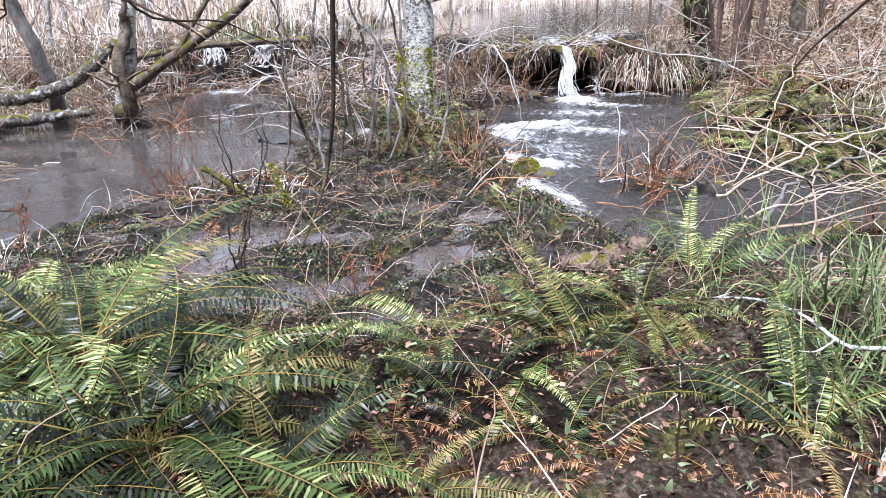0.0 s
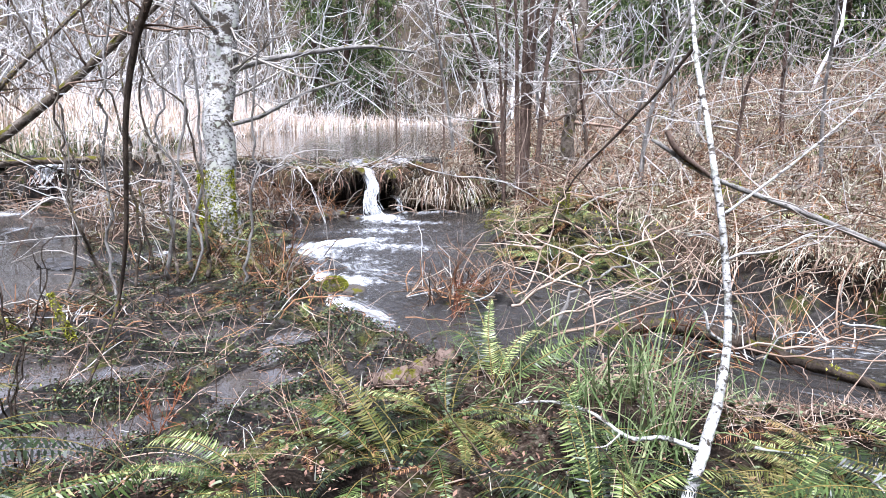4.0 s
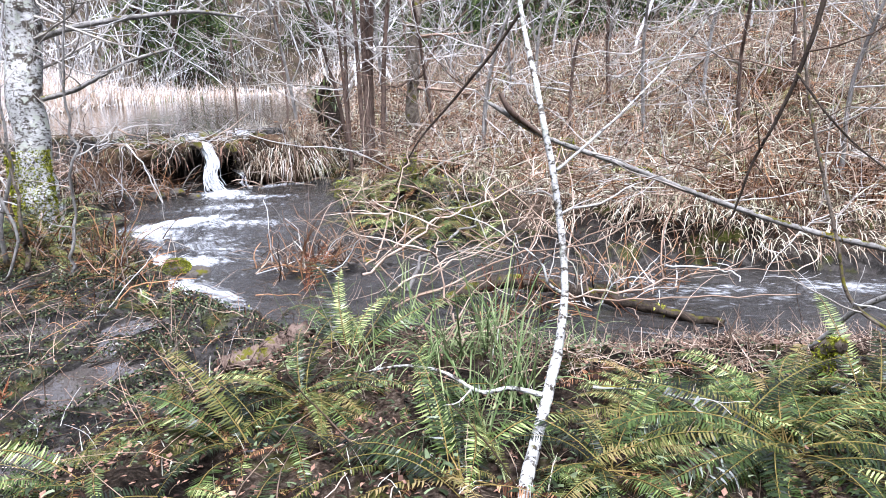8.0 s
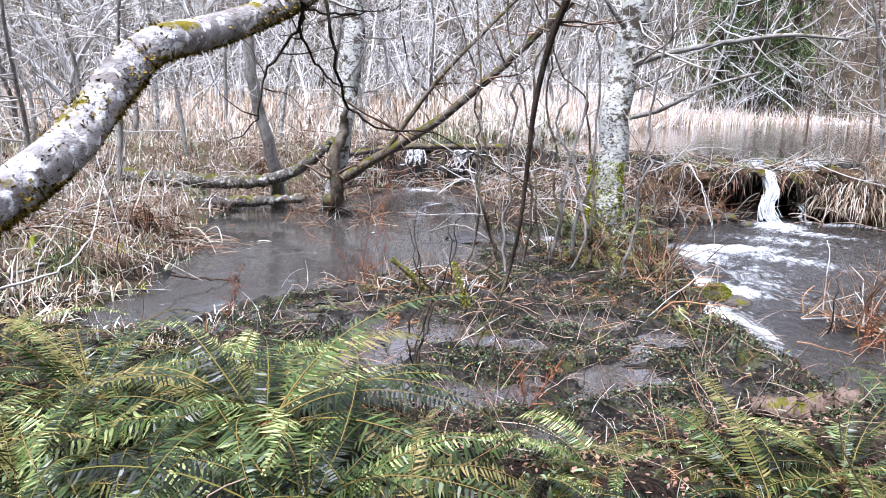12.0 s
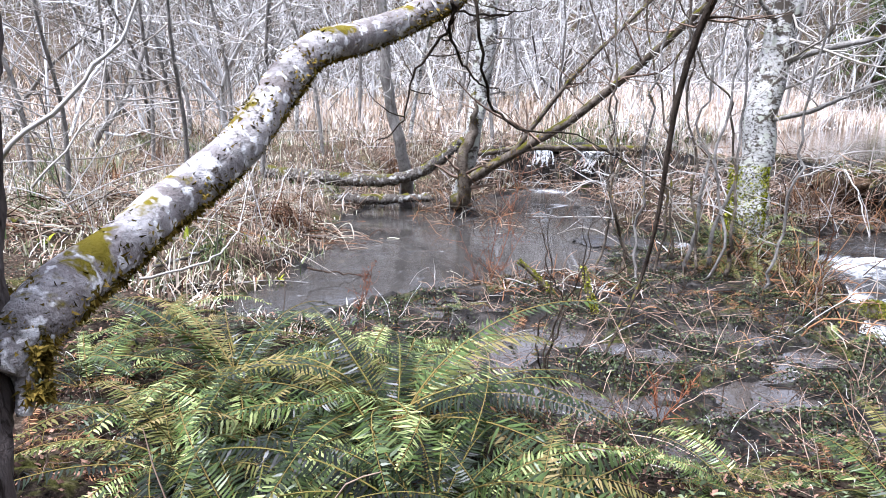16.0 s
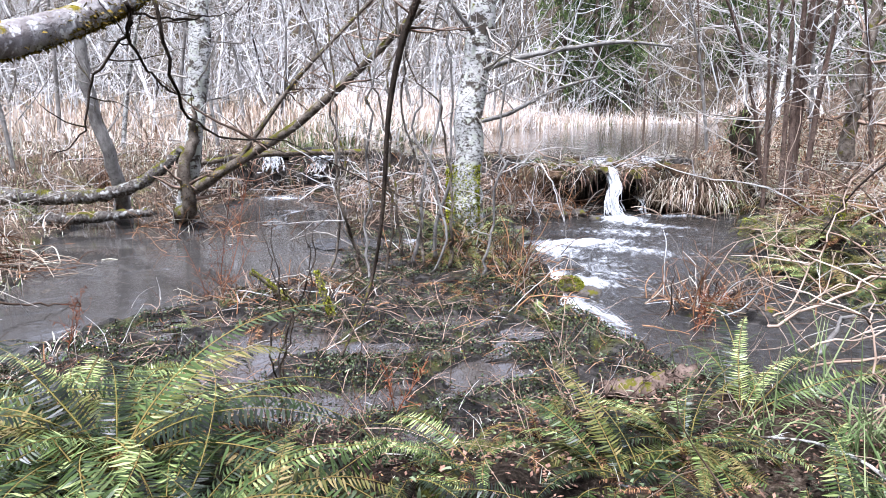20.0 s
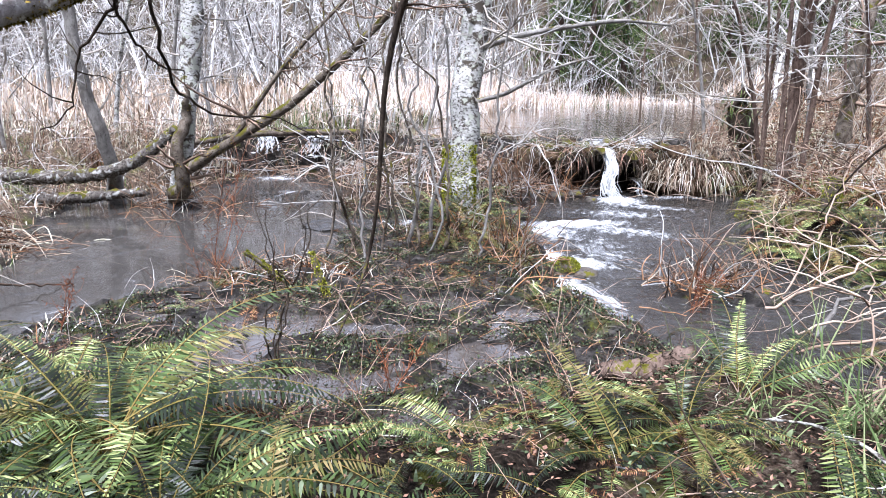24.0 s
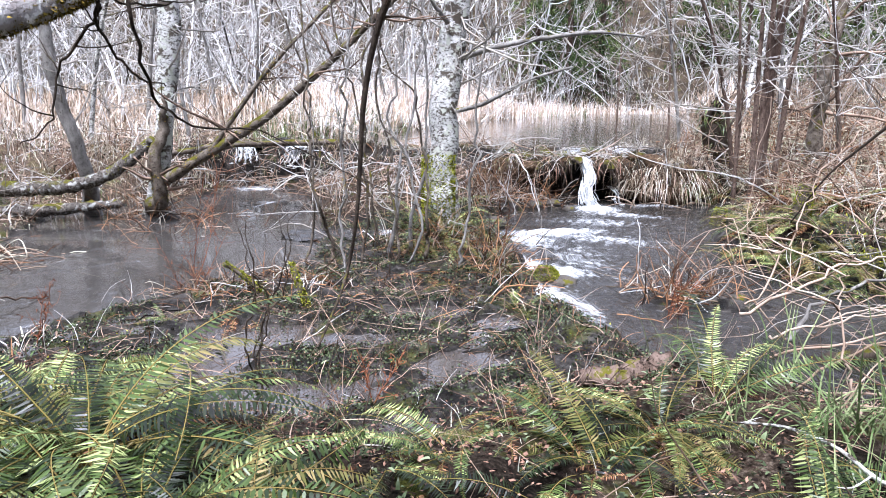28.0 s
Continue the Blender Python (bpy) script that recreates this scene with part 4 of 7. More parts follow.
for i in range(64):
    az, d = radians(FAR_FERN.uniform(30, 78)), FAR_FERN.uniform(7, 20)
    gx, gy = d * math.sin(az), d * math.cos(az)
    if sd_stream(np.array([gx]), np.array([gy]))[0] > 0.6:
        fern(gx, gy, 10, 0.75, 200 + i, "ggod" if i % 2 else "dddo", "sword fern among the dry grass of the slope")


# ---- logs, stubs, rocks ----
def log(name, pts, radii, mat, label, seed, moss=0, k=12):
    rg = np.random.default_rng(seed)
    line = curve(pts, 44)
    r = np.interp(np.linspace(0, 1, 44), np.linspace(0, 1, len(radii)), radii)
    th = thing(name, pts[0], label, "log")
    part("trunk", Acc().tube(line + rg.normal(0, 0.008, line.shape), r, k, 0.16, rg), mat, th)
    if moss:
        part("moss", moss_on(rg, line, r, moss, 0.6, 0.022), M_MOSS, th, "green moss cushion", kind="stuff", smooth=False)
    return th


def moss_on(rg, line, r, count, up=0.6, size=0.035):
    """Tiny moss sprigs along the top of a stem."""
    acc = Acc()
    clumps = rg.uniform(0, len(line) - 1.01, max(3, count // 60))
    for _ in range(count):
        f = float(np.clip(clumps[rg.integers(len(clumps))] + rg.normal(0, 0.35), 0, len(line) - 1.01))
        i = int(f)
        c = line[i] + (line[i + 1] - line[i]) * (f - i)
        d = rg.normal(0, 1, 3) + [0, 0, up * 2]
        d /= np.linalg.norm(d)
        along = line[i + 1] - line[i]
        d2 = d * 0.35 + rg.normal(0, 0.5, 3) + [0, 0, -0.25]
        d2 = d2 / np.linalg.norm(d2)
        side = d - along * (d @ along) / (along @ along)
        side /= np.linalg.norm(side) + 1e-9
        sprig(acc, rg, c + side * r[i] * 0.97, d2, size * rg.uniform(0.5, 1.3))
    return acc


def sprig(acc, rg, p, d, s):
    a = np.cross(d, rg.normal(0, 1, 3))
    a /= np.linalg.norm(a) + 1e-9
    tip = p + np.asarray(d) * s + rg.normal(0, s * 0.3, 3)
    acc.add([p - a * s * 0.35, p + a * s * 0.35, tip], None, [[0, 1, 2]])


log("fallen_log", [(-7.43, 9.93, 0.63), (-5.81, 10.05, 0.58), (-4.85, 10.11, 0.62), (-4.2, 10.18, 0.84), (-3.6, 10.09, 1.28)], [0.13, 0.115, 0.095, 0.085, 0.07], B_LOG, "grey fallen log with moss lying across the pool shore", 1, 700)
log("fallen_log", [(-6.42, 9.43, 0.31), (-5.27, 9.89, 0.29), (-4.13, 10.1, 0.37)], [0.08, 0.09, 0.06], B_LOG, "grey fallen log half in the pool", 2)
log("rotten_log", [(x, y, hgt(x, y) + 0.09) for x, y in ((1.06, 3.84), (1.2, 3.78), (1.36, 3.74), (1.52, 3.7))], [0.05, 0.068, 0.075, 0.06], B_BROWN, "short rotten log with a dark underside and some moss", 3, 0)
log("fallen_log", [(3.04, 4.71, -0.03), (3.52, 4.38, 0.19), (3.95, 4.01, 0.15), (4.29, 3.5, 0.07), (4.59, 2.93, 0.01)], [0.05, 0.06, 0.055, 0.045, 0.03], B_DARK, "dark thin log lying across the stream", 4, 80)


def stub(pts, r, seed, label, count=350, mat=None, name="mossy_stub"):
    rg = np.random.default_rng(seed)
    line = curve(pts, 12)
    rad = np.linspace(r, r * 0.7, 12)
    th = thing(name, pts[0], label, "stump")
    part("wood", Acc().tube(line, rad, 8, 0.15, rg), mat or B_MOSSY, th)
    part("moss", moss_on(rg, line, rad, count * 3, 0.3, 0.015), M_MOSS, th, "yellow-green moss", kind="stuff", smooth=False)


stub([(-0.84, 5.66, 0.15), (-0.9, 5.65, 0.33), (-0.97, 5.69, 0.54)], 0.03, 1, "small broken stub wrapped in yellow moss")
stub([(-1.26, 6.09, 0.12), (-1.45, 6.05, 0.32), (-1.61, 6.01, 0.46)], 0.03, 2, "leaning mossy dead branch stub")
stub([(3.27, 1.52, 0.35), (3.27, 1.51, 0.51), (3.28, 1.5, 0.62), (3.26, 1.43, 0.65)], 0.05, 3, "bent post of wood wrapped in thick yellow moss", 500)
POST = np.random.default_rng(4)
old_stump = thing("old_stump", (5.95, 13.0, 0.42), "dark splintered mossy stump at the pond's edge", "stump")
stump_line = curve([(5.95, 13.0, 0.35), (5.92, 12.97, 0.8), (5.86, 12.97, 1.25), (5.8, 12.99, 1.6)], 14)
part("wood", Acc().tube(stump_line, np.linspace(0.3, 0.16, 14) * POST.uniform(0.85, 1.15, 14), 14, 0.22, POST), B_DARK, old_stump)
for dx, dy, h in ((-0.1, 0.02, 0.42), (0.08, -0.04, 0.25), (0.0, 0.08, 0.55), (-0.04, -0.1, 0.16)):
    base = stump_line[-2] + [dx, dy, -0.15]
    part("splinter", Acc().tube(wander(POST, base, (dx * 0.6, dy * 0.6, 1), h + 0.15, 7, 0.1), np.linspace(0.09, 0.025, 8), 8, 0.25, POST), B_DARK, old_stump)
part("moss", moss_on(POST, stump_line, np.linspace(0.3, 0.16, 14), 1800, 0.4, 0.03), M_MOSSB, old_stump, "brown-green moss", kind="stuff", smooth=False)
acc = Acc()
tip = stump_line[9:][POST.integers(0, 5, 160)] + POST.normal(0, 0.12, (160, 3))
blades(acc, tip, fan(POST, 160, 1.2), POST.uniform(0.12, 0.4, 160), 0.03, POST.uniform(1.5, 3.5, 160), 5)
part("fern_leaves", acc, M_FERN, old_stump, "green fern leaves drooping from the stump", kind="stuff", smooth=False)


def rock(c, r, squash, seed, label, moss=True):
    rg = np.random.default_rng(seed)
    th = thing("rock", c, label, "rock", "rocks in the stream")
    acc = Acc()
    blob(acc, c, r, rg, squash, 0.12, 14, 8)
    part("stone", acc, M_STONE, th)
    if moss:
        acc = Acc()
        for _ in range(5200):
            d = rg.normal(0, 1, 3)
            d[2] = abs(d[2]) + 0.2
            d /= np.linalg.norm(d)
            sprig(acc, rg, np.array(c) + d * np.array(squash) * r * 1.0, d + rg.normal(0, 0.5, 3), 0.011 * rg.uniform(0.5, 1.2))
        part("moss", acc, M_MOSS, th, "bright green moss cap", kind="stuff", smooth=False)


rock((1.45, 6.95, 0.04), 0.16, (1.0, 0.9, 0.85), 1, "round rock with a bright green moss cap")
rock((1.62, 6.9, 0.0), 0.14, (1.3, 0.9, 0.6), 2, "wet brown rock in the riffle", False)
for i, (a, b, c, r) in enumerate([(2.72, 11.25, 0.08, 0.09), (2.2, 11.6, 0.1, 0.12), (2.55, 11.75, 0.1, 0.12), (1.25, 9.6, 0.15, 0.14), (2.95, 6.1, 0.0, 0.12), (3.2, 6.3, 0.0, 0.1)]):
    rock((a, b, c), r, (1.2, 1, 0.7), 10 + i, "small dark wet rock at the foot of the dam", False)


# ---- trees and saplings ----
def limbs(rg, acc, line, r, count, length, f0=0.35, f1=1.0, up=0.35, sub=3, wob=0.14, k=4, twigs=None, bias=(0, 0, 0), thin=0.3):
    """Side branches with twigs, grown from a stem."""
    n = len(line)
    for _ in range(count):
        f = rg.uniform(f0, f1) * (n - 1.01)
        i = int(f)
        p = line[i] + (line[i + 1] - line[i]) * (f - i)
        d = rg.normal(0, 1, 3) * [1, 1, 0.35] + [0, 0, up] + np.array(bias)
        ll = length * rg.uniform(0.4, 1.2) * (1.2 - 0.6 * f / n)
        b = wander(rg, p, d, ll, 7, wob, (0, 0, 0.25))
        rb = max(0.0025, min(r[i] * 0.55, thin * r[i] + 0.002))
        acc.tube(b, np.linspace(rb, rb * 0.3, 8), k)
        for _ in range(sub):
            j = rg.integers(1, 7)
            d2 = b[j + 1] - b[j]
            d2 = d2 / np.linalg.norm(d2) + rg.normal(0, 0.6, 3)
            t = wander(rg, b[j], d2, ll * rg.uniform(0.25, 0.6), 5, wob, (0, 0, 0.2))
            if twigs is None:
                acc.tube(t, np.linspace(rb * 0.5, rb * 0.2, 6), 3)
            else:
                twigs.append(Acc().tube(t, np.linspace(rb * 0.5, rb * 0.2, 6), 3))


def tree(name, pts, radii, mat, label, seed, branches=14, blen=1.6, f0=0.4, sub=3, twigmat=None, k=9, moss=0, bias=(0, 0, 0), up=0.35, mossmat=None, thin=0.3, mossup=0.25, crook=0.0, root=False, split=True):
    rg = np.random.default_rng(seed)
    if root:
        x, y, _ = pts[0]
        pts = [(x, y, hgt(x, y) - 0.15), (x, y, max(pts[0][2], hgt(x, y) + 0.05)), *pts[1:]]
        radii = [radii[0] * 1.35, *radii]
    line = curve(pts, 28)
    if crook:
        sway = np.cumsum(rg.normal(0, crook, (28, 3)), 0)
        line = line + sway - np.linspace(0, 1, 28)[:, None] * sway[-1]
    r = np.interp(np.linspace(0, 1, 28), np.linspace(0, 1, len(radii)), radii)
    th = thing(name, pts[0], label, "tree" if radii[0] > 0.03 else "sapling")
    part("trunk", Acc().tube(line + rg.normal(0, radii[0] * 0.06, line.shape), r, k, 0.06, rg), mat, th)
    for _ in range(branches):
        acc, tw = Acc(), []
        limbs(rg, acc, line, r, 1, blen, f0, 1.0, up, sub, bias=bias, thin=thin, twigs=tw if split else None)
        limb = part("branch", acc, twigmat or M_TWIG, th)
        for one in tw:
            part("twig", one, twigmat or M_TWIG, limb)
    if moss:
        part("moss", moss_on(rg, line, r, moss, mossup, 0.0095 if moss > 5000 else 0.02), mossmat or M_MOSSB, th, "brown-green hanging moss", kind="stuff", smooth=False)
    return th


# big pale trunk on the rise between pool and stream
tree("pale_tree", [(0.51, 9.26, 0.35), (0.52, 9.46, 0.83), (0.49, 9.51, 1.6), (0.6, 9.6, 2.43), (0.7, 9.7, 3.32), (0.78, 9.79, 4.4), (0.84, 9.99, 6.28)], [0.21, 0.2, 0.195, 0.195, 0.18, 0.16, 0.12], B_WHITE, "white-barked tree with dark scars, ferns at its foot", 1, 14, 2.0, 0.5, 5, root=True, moss=200, thin=0.1)
FOOT = np.random.default_rng(55)
foot_line = curve([(0.42, 9.05, 0.3), (0.42, 9.1, 0.7), (0.42, 9.15, 1.15)], 10)
solid("trunk_moss", moss_on(FOOT, foot_line, np.full(10, 0.225), 5200, 0.1, 0.024), M_MOSS, (0.42, 9.1, 0.3), "yellow-green moss wrapping the foot of the white trunk", "moss", kind="stuff", smooth=False)
for i, (x, y, size) in enumerate([(0.2, 8.75, 1.0), (0.6, 8.7, 1.0), (0.3, 9.05, 1.1), (0.5, 9.0, 1.05), (0.4, 8.6, 0.85), (0.85, 8.9, 0.7), (-0.05, 8.8, 0.65), (1.0, 8.5, 0.55)]):
    fern(x, y, 13, size, 800 + i, "oggg" if i % 2 else "gggg", "green sword fern at the foot of the white trunk", lay=-16)
# limbs of that tree
for i, (pts, r) in enumerate([([(0.66, 9.4, 1.72), (1.02, 8.96, 1.84), (1.51, 8.69, 2.11), (1.99, 8.39, 2.27)], 0.035), ([(0.74, 9.49, 2.42), (1.21, 9.14, 2.55), (1.73, 8.86, 2.63), (2.28, 8.53, 2.68), (2.77, 8.17, 2.6)], 0.045), ([(0.56, 9.41, 2.85), (0.37, 9.21, 3.04), (0.04, 9.02, 3.48)], 0.04)]):
    tree("bare_limb", pts, [r, r * 0.7, r * 0.35], B_GREY, "pale mossy limb reaching out over the water", 20 + i, 8, 0.9, 0.3, 2, moss=60)
# second pale tree in the pool with its snag
tree("pale_tree", [(-3.76, 10.31, 0.12), (-3.56, 10.11, 0.75), (-3.44, 10.15, 1.48), (-3.37, 10.28, 2.36), (-3.32, 10.4, 3.39), (-3.17, 10.55, 5.65)], [0.13, 0.12, 0.12, 0.16, 0.15, 0.1], B_WHITE, "white-barked tree standing in the pool, mossy at the foot", 2, 14, 1.8, 0.55, 5, moss=250, root=True, thin=0.1)
tree("mossy_snag", [(-3.72, 10.31, 0.12), (-3.53, 9.96, 0.52), (-3.53, 9.9, 1.01), (-3.4, 9.95, 1.49), (-3.4, 9.95, 1.89)], [0.14, 0.1, 0.085, 0.075, 0.02], B_MOSSY, "dark mossy broken snag at the foot of the pool tree", 80, 6, 0.5, 0.2, 2, M_TWIGB, moss=500, root=True, crook=0.02)
tree("leaning_tree", [(-3.57, 10, 0.63), (-2.92, 9.79, 1.02), (-1.92, 9.73, 1.62), (-0.96, 9.67, 2.42), (-0.18, 9.62, 3.16), (0.7, 9.5, 4.05)], [0.09, 0.072, 0.062, 0.052, 0.044, 0.032], B_MOSSY, "dark mossy limb leaning up from the pool tree", 3, 12, 1.4, 0.25, 3, M_TWIGB, moss=300)
tree("leaning_tree", [(-2.74, 9.74, 1.11), (-2.23, 9.77, 1.81), (-1.82, 9.75, 2.31), (-1.27, 9.84, 2.88), (-0.8, 9.79, 3.32), (-0.03, 9.82, 4.05)], [0.038, 0.032, 0.028, 0.024, 0.02, 0.016], B_MOSSY, "thin mossy limb leaning beside another", 4, 10, 1.0, 0.25, 3, M_TWIGB, moss=120)
tree("grey_tree", [(-4.75, 10.56, 0.12), (-4.66, 10.2, 0.9), (-4.74, 10.05, 1.64), (-4.8, 9.91, 2.26), (-4.86, 9.88, 3.01), (-4.95, 9.83, 4.36)], [0.14, 0.1, 0.09, 0.085, 0.08, 0.06], B_GREY, "slim grey tree leaning out of the pool", 5, 10, 1.6, 0.45, 3, root=True, crook=0.01, thin=0.15)
# dark slender sapling before the flat
tree("dark_sapling", [(-0.65, 4.38, 0.15), (-0.53, 5.59, 0.37), (-0.41, 5.61, 0.94), (-0.33, 5.51, 1.86), (-0.22, 5.42, 2.37), (-0.1, 5.32, 2.68), (0.05, 5.22, 3.12)], [0.008, 0.014, 0.016, 0.022, 0.026, 0.03, 0.03], B_DARK, "dark slender bent sapling on the mud flat", 6, 6, 0.8, 0.5, 2, M_TWIGB)
tree("dark_sapling", [(-0.45, 5.6, 0.51), (-0.24, 5.01, 0.44), (-0.11, 4.82, 0.24), (-0.08, 4.62, 0.05)], [0.008, 0.006, 0.004], B_DARK, "thin dark twig dipping to the mud", 7, 2, 0.3, 0.3, 1, M_TWIGB)
# grey shoots round the birch's foot
for i, ((x, y, z), lean, h) in enumerate([((-0.79, 7.35, 0.2), -0.1, 3), ((-0.68, 7.09, 0.2), 0.15, 3.6), ((-0.45, 7.22, 0.2), 0.1, 4), ((-0.18, 7.56, 0.25), 0.2, 4), ((-0.11, 7.41, 0.25), -0.15, 3.5), ((-0.02, 7.48, 0.3), 0.05, 4.2), ((0.23, 7.34, 0.3), -0.3, 3), ((0.51, 6.93, 0.3), 0.06, 3.2), ((-0.3, 8.12, 0.3), -0.35, 4), ((0.08, 7.79, 0.3), 0.12, 4.4), ((-1.01, 7.35, 0.2), -0.2, 3.4)]):
    z = hgt(x, y)
    tree("grey_sapling", [(x, y, z - 0.03), (x + lean * 0.3, y, z + h * 0.3), (x + lean, y - 0.1, z + h * 0.65), (x + lean * 2.4, y - 0.2, z + h)], [0.016 if i % 3 else 0.026, 0.013, 0.01, 0.005], B_GREY if i % 2 else B_MOSSY, "slim grey shoot near the white trunk", 50 + i, 12, 0.9, 0.15, 3, moss=90 if i < 3 else 0, crook=0.035)


# near leaning tree at the left of the path
near_tree = tree("leaning_tree", [(-0.906, 0.588, 1.565), (-0.917, 0.625, 1.595), (-0.919, 0.651, 1.615), (-0.933, 0.725, 1.636), (-0.961, 0.841, 1.662), (-0.985, 0.973, 1.707), (-0.985, 1.117, 1.766), (-0.984, 1.252, 1.851), (-0.99, 1.395, 1.949), (-0.99, 1.475, 2.007), (-0.981, 1.561, 2.039), (-0.939, 1.728, 2.077), (-0.875, 1.884, 2.143), (-0.835, 2.002, 2.194), (-0.769, 2.169, 2.296), (-0.684, 2.375, 2.447)],
     [0.0441, 0.0441, 0.0445, 0.0441, 0.0419, 0.0409, 0.0428, 0.0432, 0.0438, 0.0428, 0.0416, 0.0398, 0.0372, 0.0355, 0.0323, 0.0289], B_ALDER, "leaning limb with white lichen and brown moss, close to the path", 8, 0, moss=13000, k=14, mossup=-0.65)
RIDGE = np.random.default_rng(91)
trunk_line = curve([(-0.899, 0.442, hgt(-0.899, 0.442) - 0.1), (-0.909, 0.452, 0.85), (-0.919, 0.462, 1.397), (-0.958, 0.503, 1.516), (-0.991, 0.535, 1.661), (-1.005, 0.568, 1.884), (-0.994, 0.575, 2.026), (-0.994, 0.575, 2.6), (-1.014, 0.575, 4.5)], 60)
a0, z0 = np.meshgrid(np.arange(40) * math.pi / 20, np.arange(60), indexing="xy")
ridges = 0.108 + 0.05 * smooth01(1.1, 0.3, trunk_line[:, 2])[:, None] + 0.007 * np.sin(13 * a0 + 2.2 * np.sin(z0 * 0.31)) + 0.005 * fract(a0 * 3, z0 * 0.15, 2.0, 4) + RIDGE.normal(0, 0.0015, a0.shape)
ridges[-1] = 0.001  # closed top
v = trunk_line[:, None] + ridges[..., None] * np.stack([np.cos(a0), np.sin(a0), 0 * a0], -1)
i0, j0 = np.meshgrid(np.arange(59), np.arange(40), indexing="ij")
near_trunk = thing("dark_tree", tuple(trunk_line[0]), "thick dark furrowed trunk beside the path bearing the lichened limb", "tree")
part("trunk", Acc().add(v.reshape(-1, 3), np.stack([i0 * 40 + j0, i0 * 40 + (j0 + 1) % 40, (i0 + 1) * 40 + (j0 + 1) % 40, (i0 + 1) * 40 + j0], -1).reshape(-1, 4)), B_FURROW, near_trunk)
moss_line = curve([(-0.863, 0.602, 1.52), (-0.872, 0.615, 1.561), (-0.877, 0.627, 1.596)], 8)
part("moss", moss_on(RIDGE, moss_line, np.full(8, 0.015), 700, 0.0, 0.011), M_MOSSB, near_trunk, "yellow-brown moss under the fork", kind="stuff", smooth=False)
part("lichen_patch", Acc().tube(curve([(-0.868, 0.588, 1.509), (-0.882, 0.604, 1.564), (-0.892, 0.616, 1.613)], 12), np.linspace(0.008, 0.02, 12), 10, 0.25, RIDGE), B_ALDER, near_trunk, "white lichen strip below the fork")
rg = np.random.default_rng(9)
for pts, r in [([(-0.79, 1.96, 2.18), (-0.85, 2.05, 2.11), (-0.98, 2.1, 1.99), (-1.01, 2.08, 1.84), (-1.11, 2.08, 1.77)], 0.006), ([(-0.8, 1.96, 2.18), (-0.82, 2, 2.09), (-0.77, 2.08, 1.97), (-0.73, 2.2, 1.94)], 0.006), ([(-0.76, 2.03, 2.21), (-0.75, 2.08, 2.05), (-0.75, 2.19, 1.89), (-0.7, 2.42, 1.81), (-0.56, 2.86, 1.76), (-0.23, 3.41, 1.51), (0.23, 4.02, 1.21)], 0.006), ([(-0.94, 2, 2.19), (-0.77, 2.18, 2.17), (-0.64, 2.43, 2.22)], 0.005)]:
    line = curve(pts, 24) + rg.normal(0, 0.004, (24, 3))
    acc = Acc().tube(line, np.linspace(r, r * 0.3, 24), 5)
    limbs(rg, acc, line, np.full(24, 0.004), 4, 0.25, 0.3, 1, 0.1, 1, thin=0.5)
    part("hanging_twig", acc, B_DARK, near_tree, "dark crooked hanging twig")

# white slender tree before the stream's lower reach
tree("white_sapling", [(1.51, 1.62, 0.38), (1.7, 1.79, 0.48), (1.83, 1.87, 0.63), (2.11, 2.1, 0.74), (2.36, 2.34, 0.9), (2.47, 2.51, 1.2), (2.55, 2.71, 1.59), (2.63, 2.91, 1.91), (2.71, 3.1, 2.19), (2.78, 3.3, 2.7)], [0.026, 0.025, 0.024, 0.021, 0.019, 0.018, 0.017, 0.015, 0.013, 0.01], B_WHITE, "slender white-barked young tree leaning over the bank", 10, 4, 0.6, 0.6, 2, root=True)
for i, (pts, r) in enumerate([([(1.83, 1.87, 0.63), (1.76, 2.01, 0.63), (1.68, 2.13, 0.59), (1.62, 2.29, 0.63), (1.52, 2.47, 0.63), (1.38, 2.66, 0.56)], 0.012), ([(2.31, 2.32, 0.87), (2.23, 2.32, 0.93), (2.21, 2.34, 1.02), (2.15, 2.4, 1.1)], 0.009), ([(2.53, 2.6, 1.42), (2.78, 2.48, 1.65), (3.11, 2.41, 1.93), (3.43, 2.33, 2.27)], 0.008), ([(1.48, 1.78, 0.34), (1.45, 1.93, 0.43), (1.4, 2.19, 0.47)], 0.009), ([(2.18, 1.95, 0.54), (2.27, 1.71, 0.6), (2.29, 1.5, 0.6), (2.26, 1.37, 0.5), (2.22, 1.26, 0.33)], 0.008)]):
    tree("white_branch", pts, [r, r * 0.7, r * 0.4], B_WHITE, "crooked pale side branch lying over the ferns", 30 + i, 3, 0.25, 0.3, 1, thin=0.4)

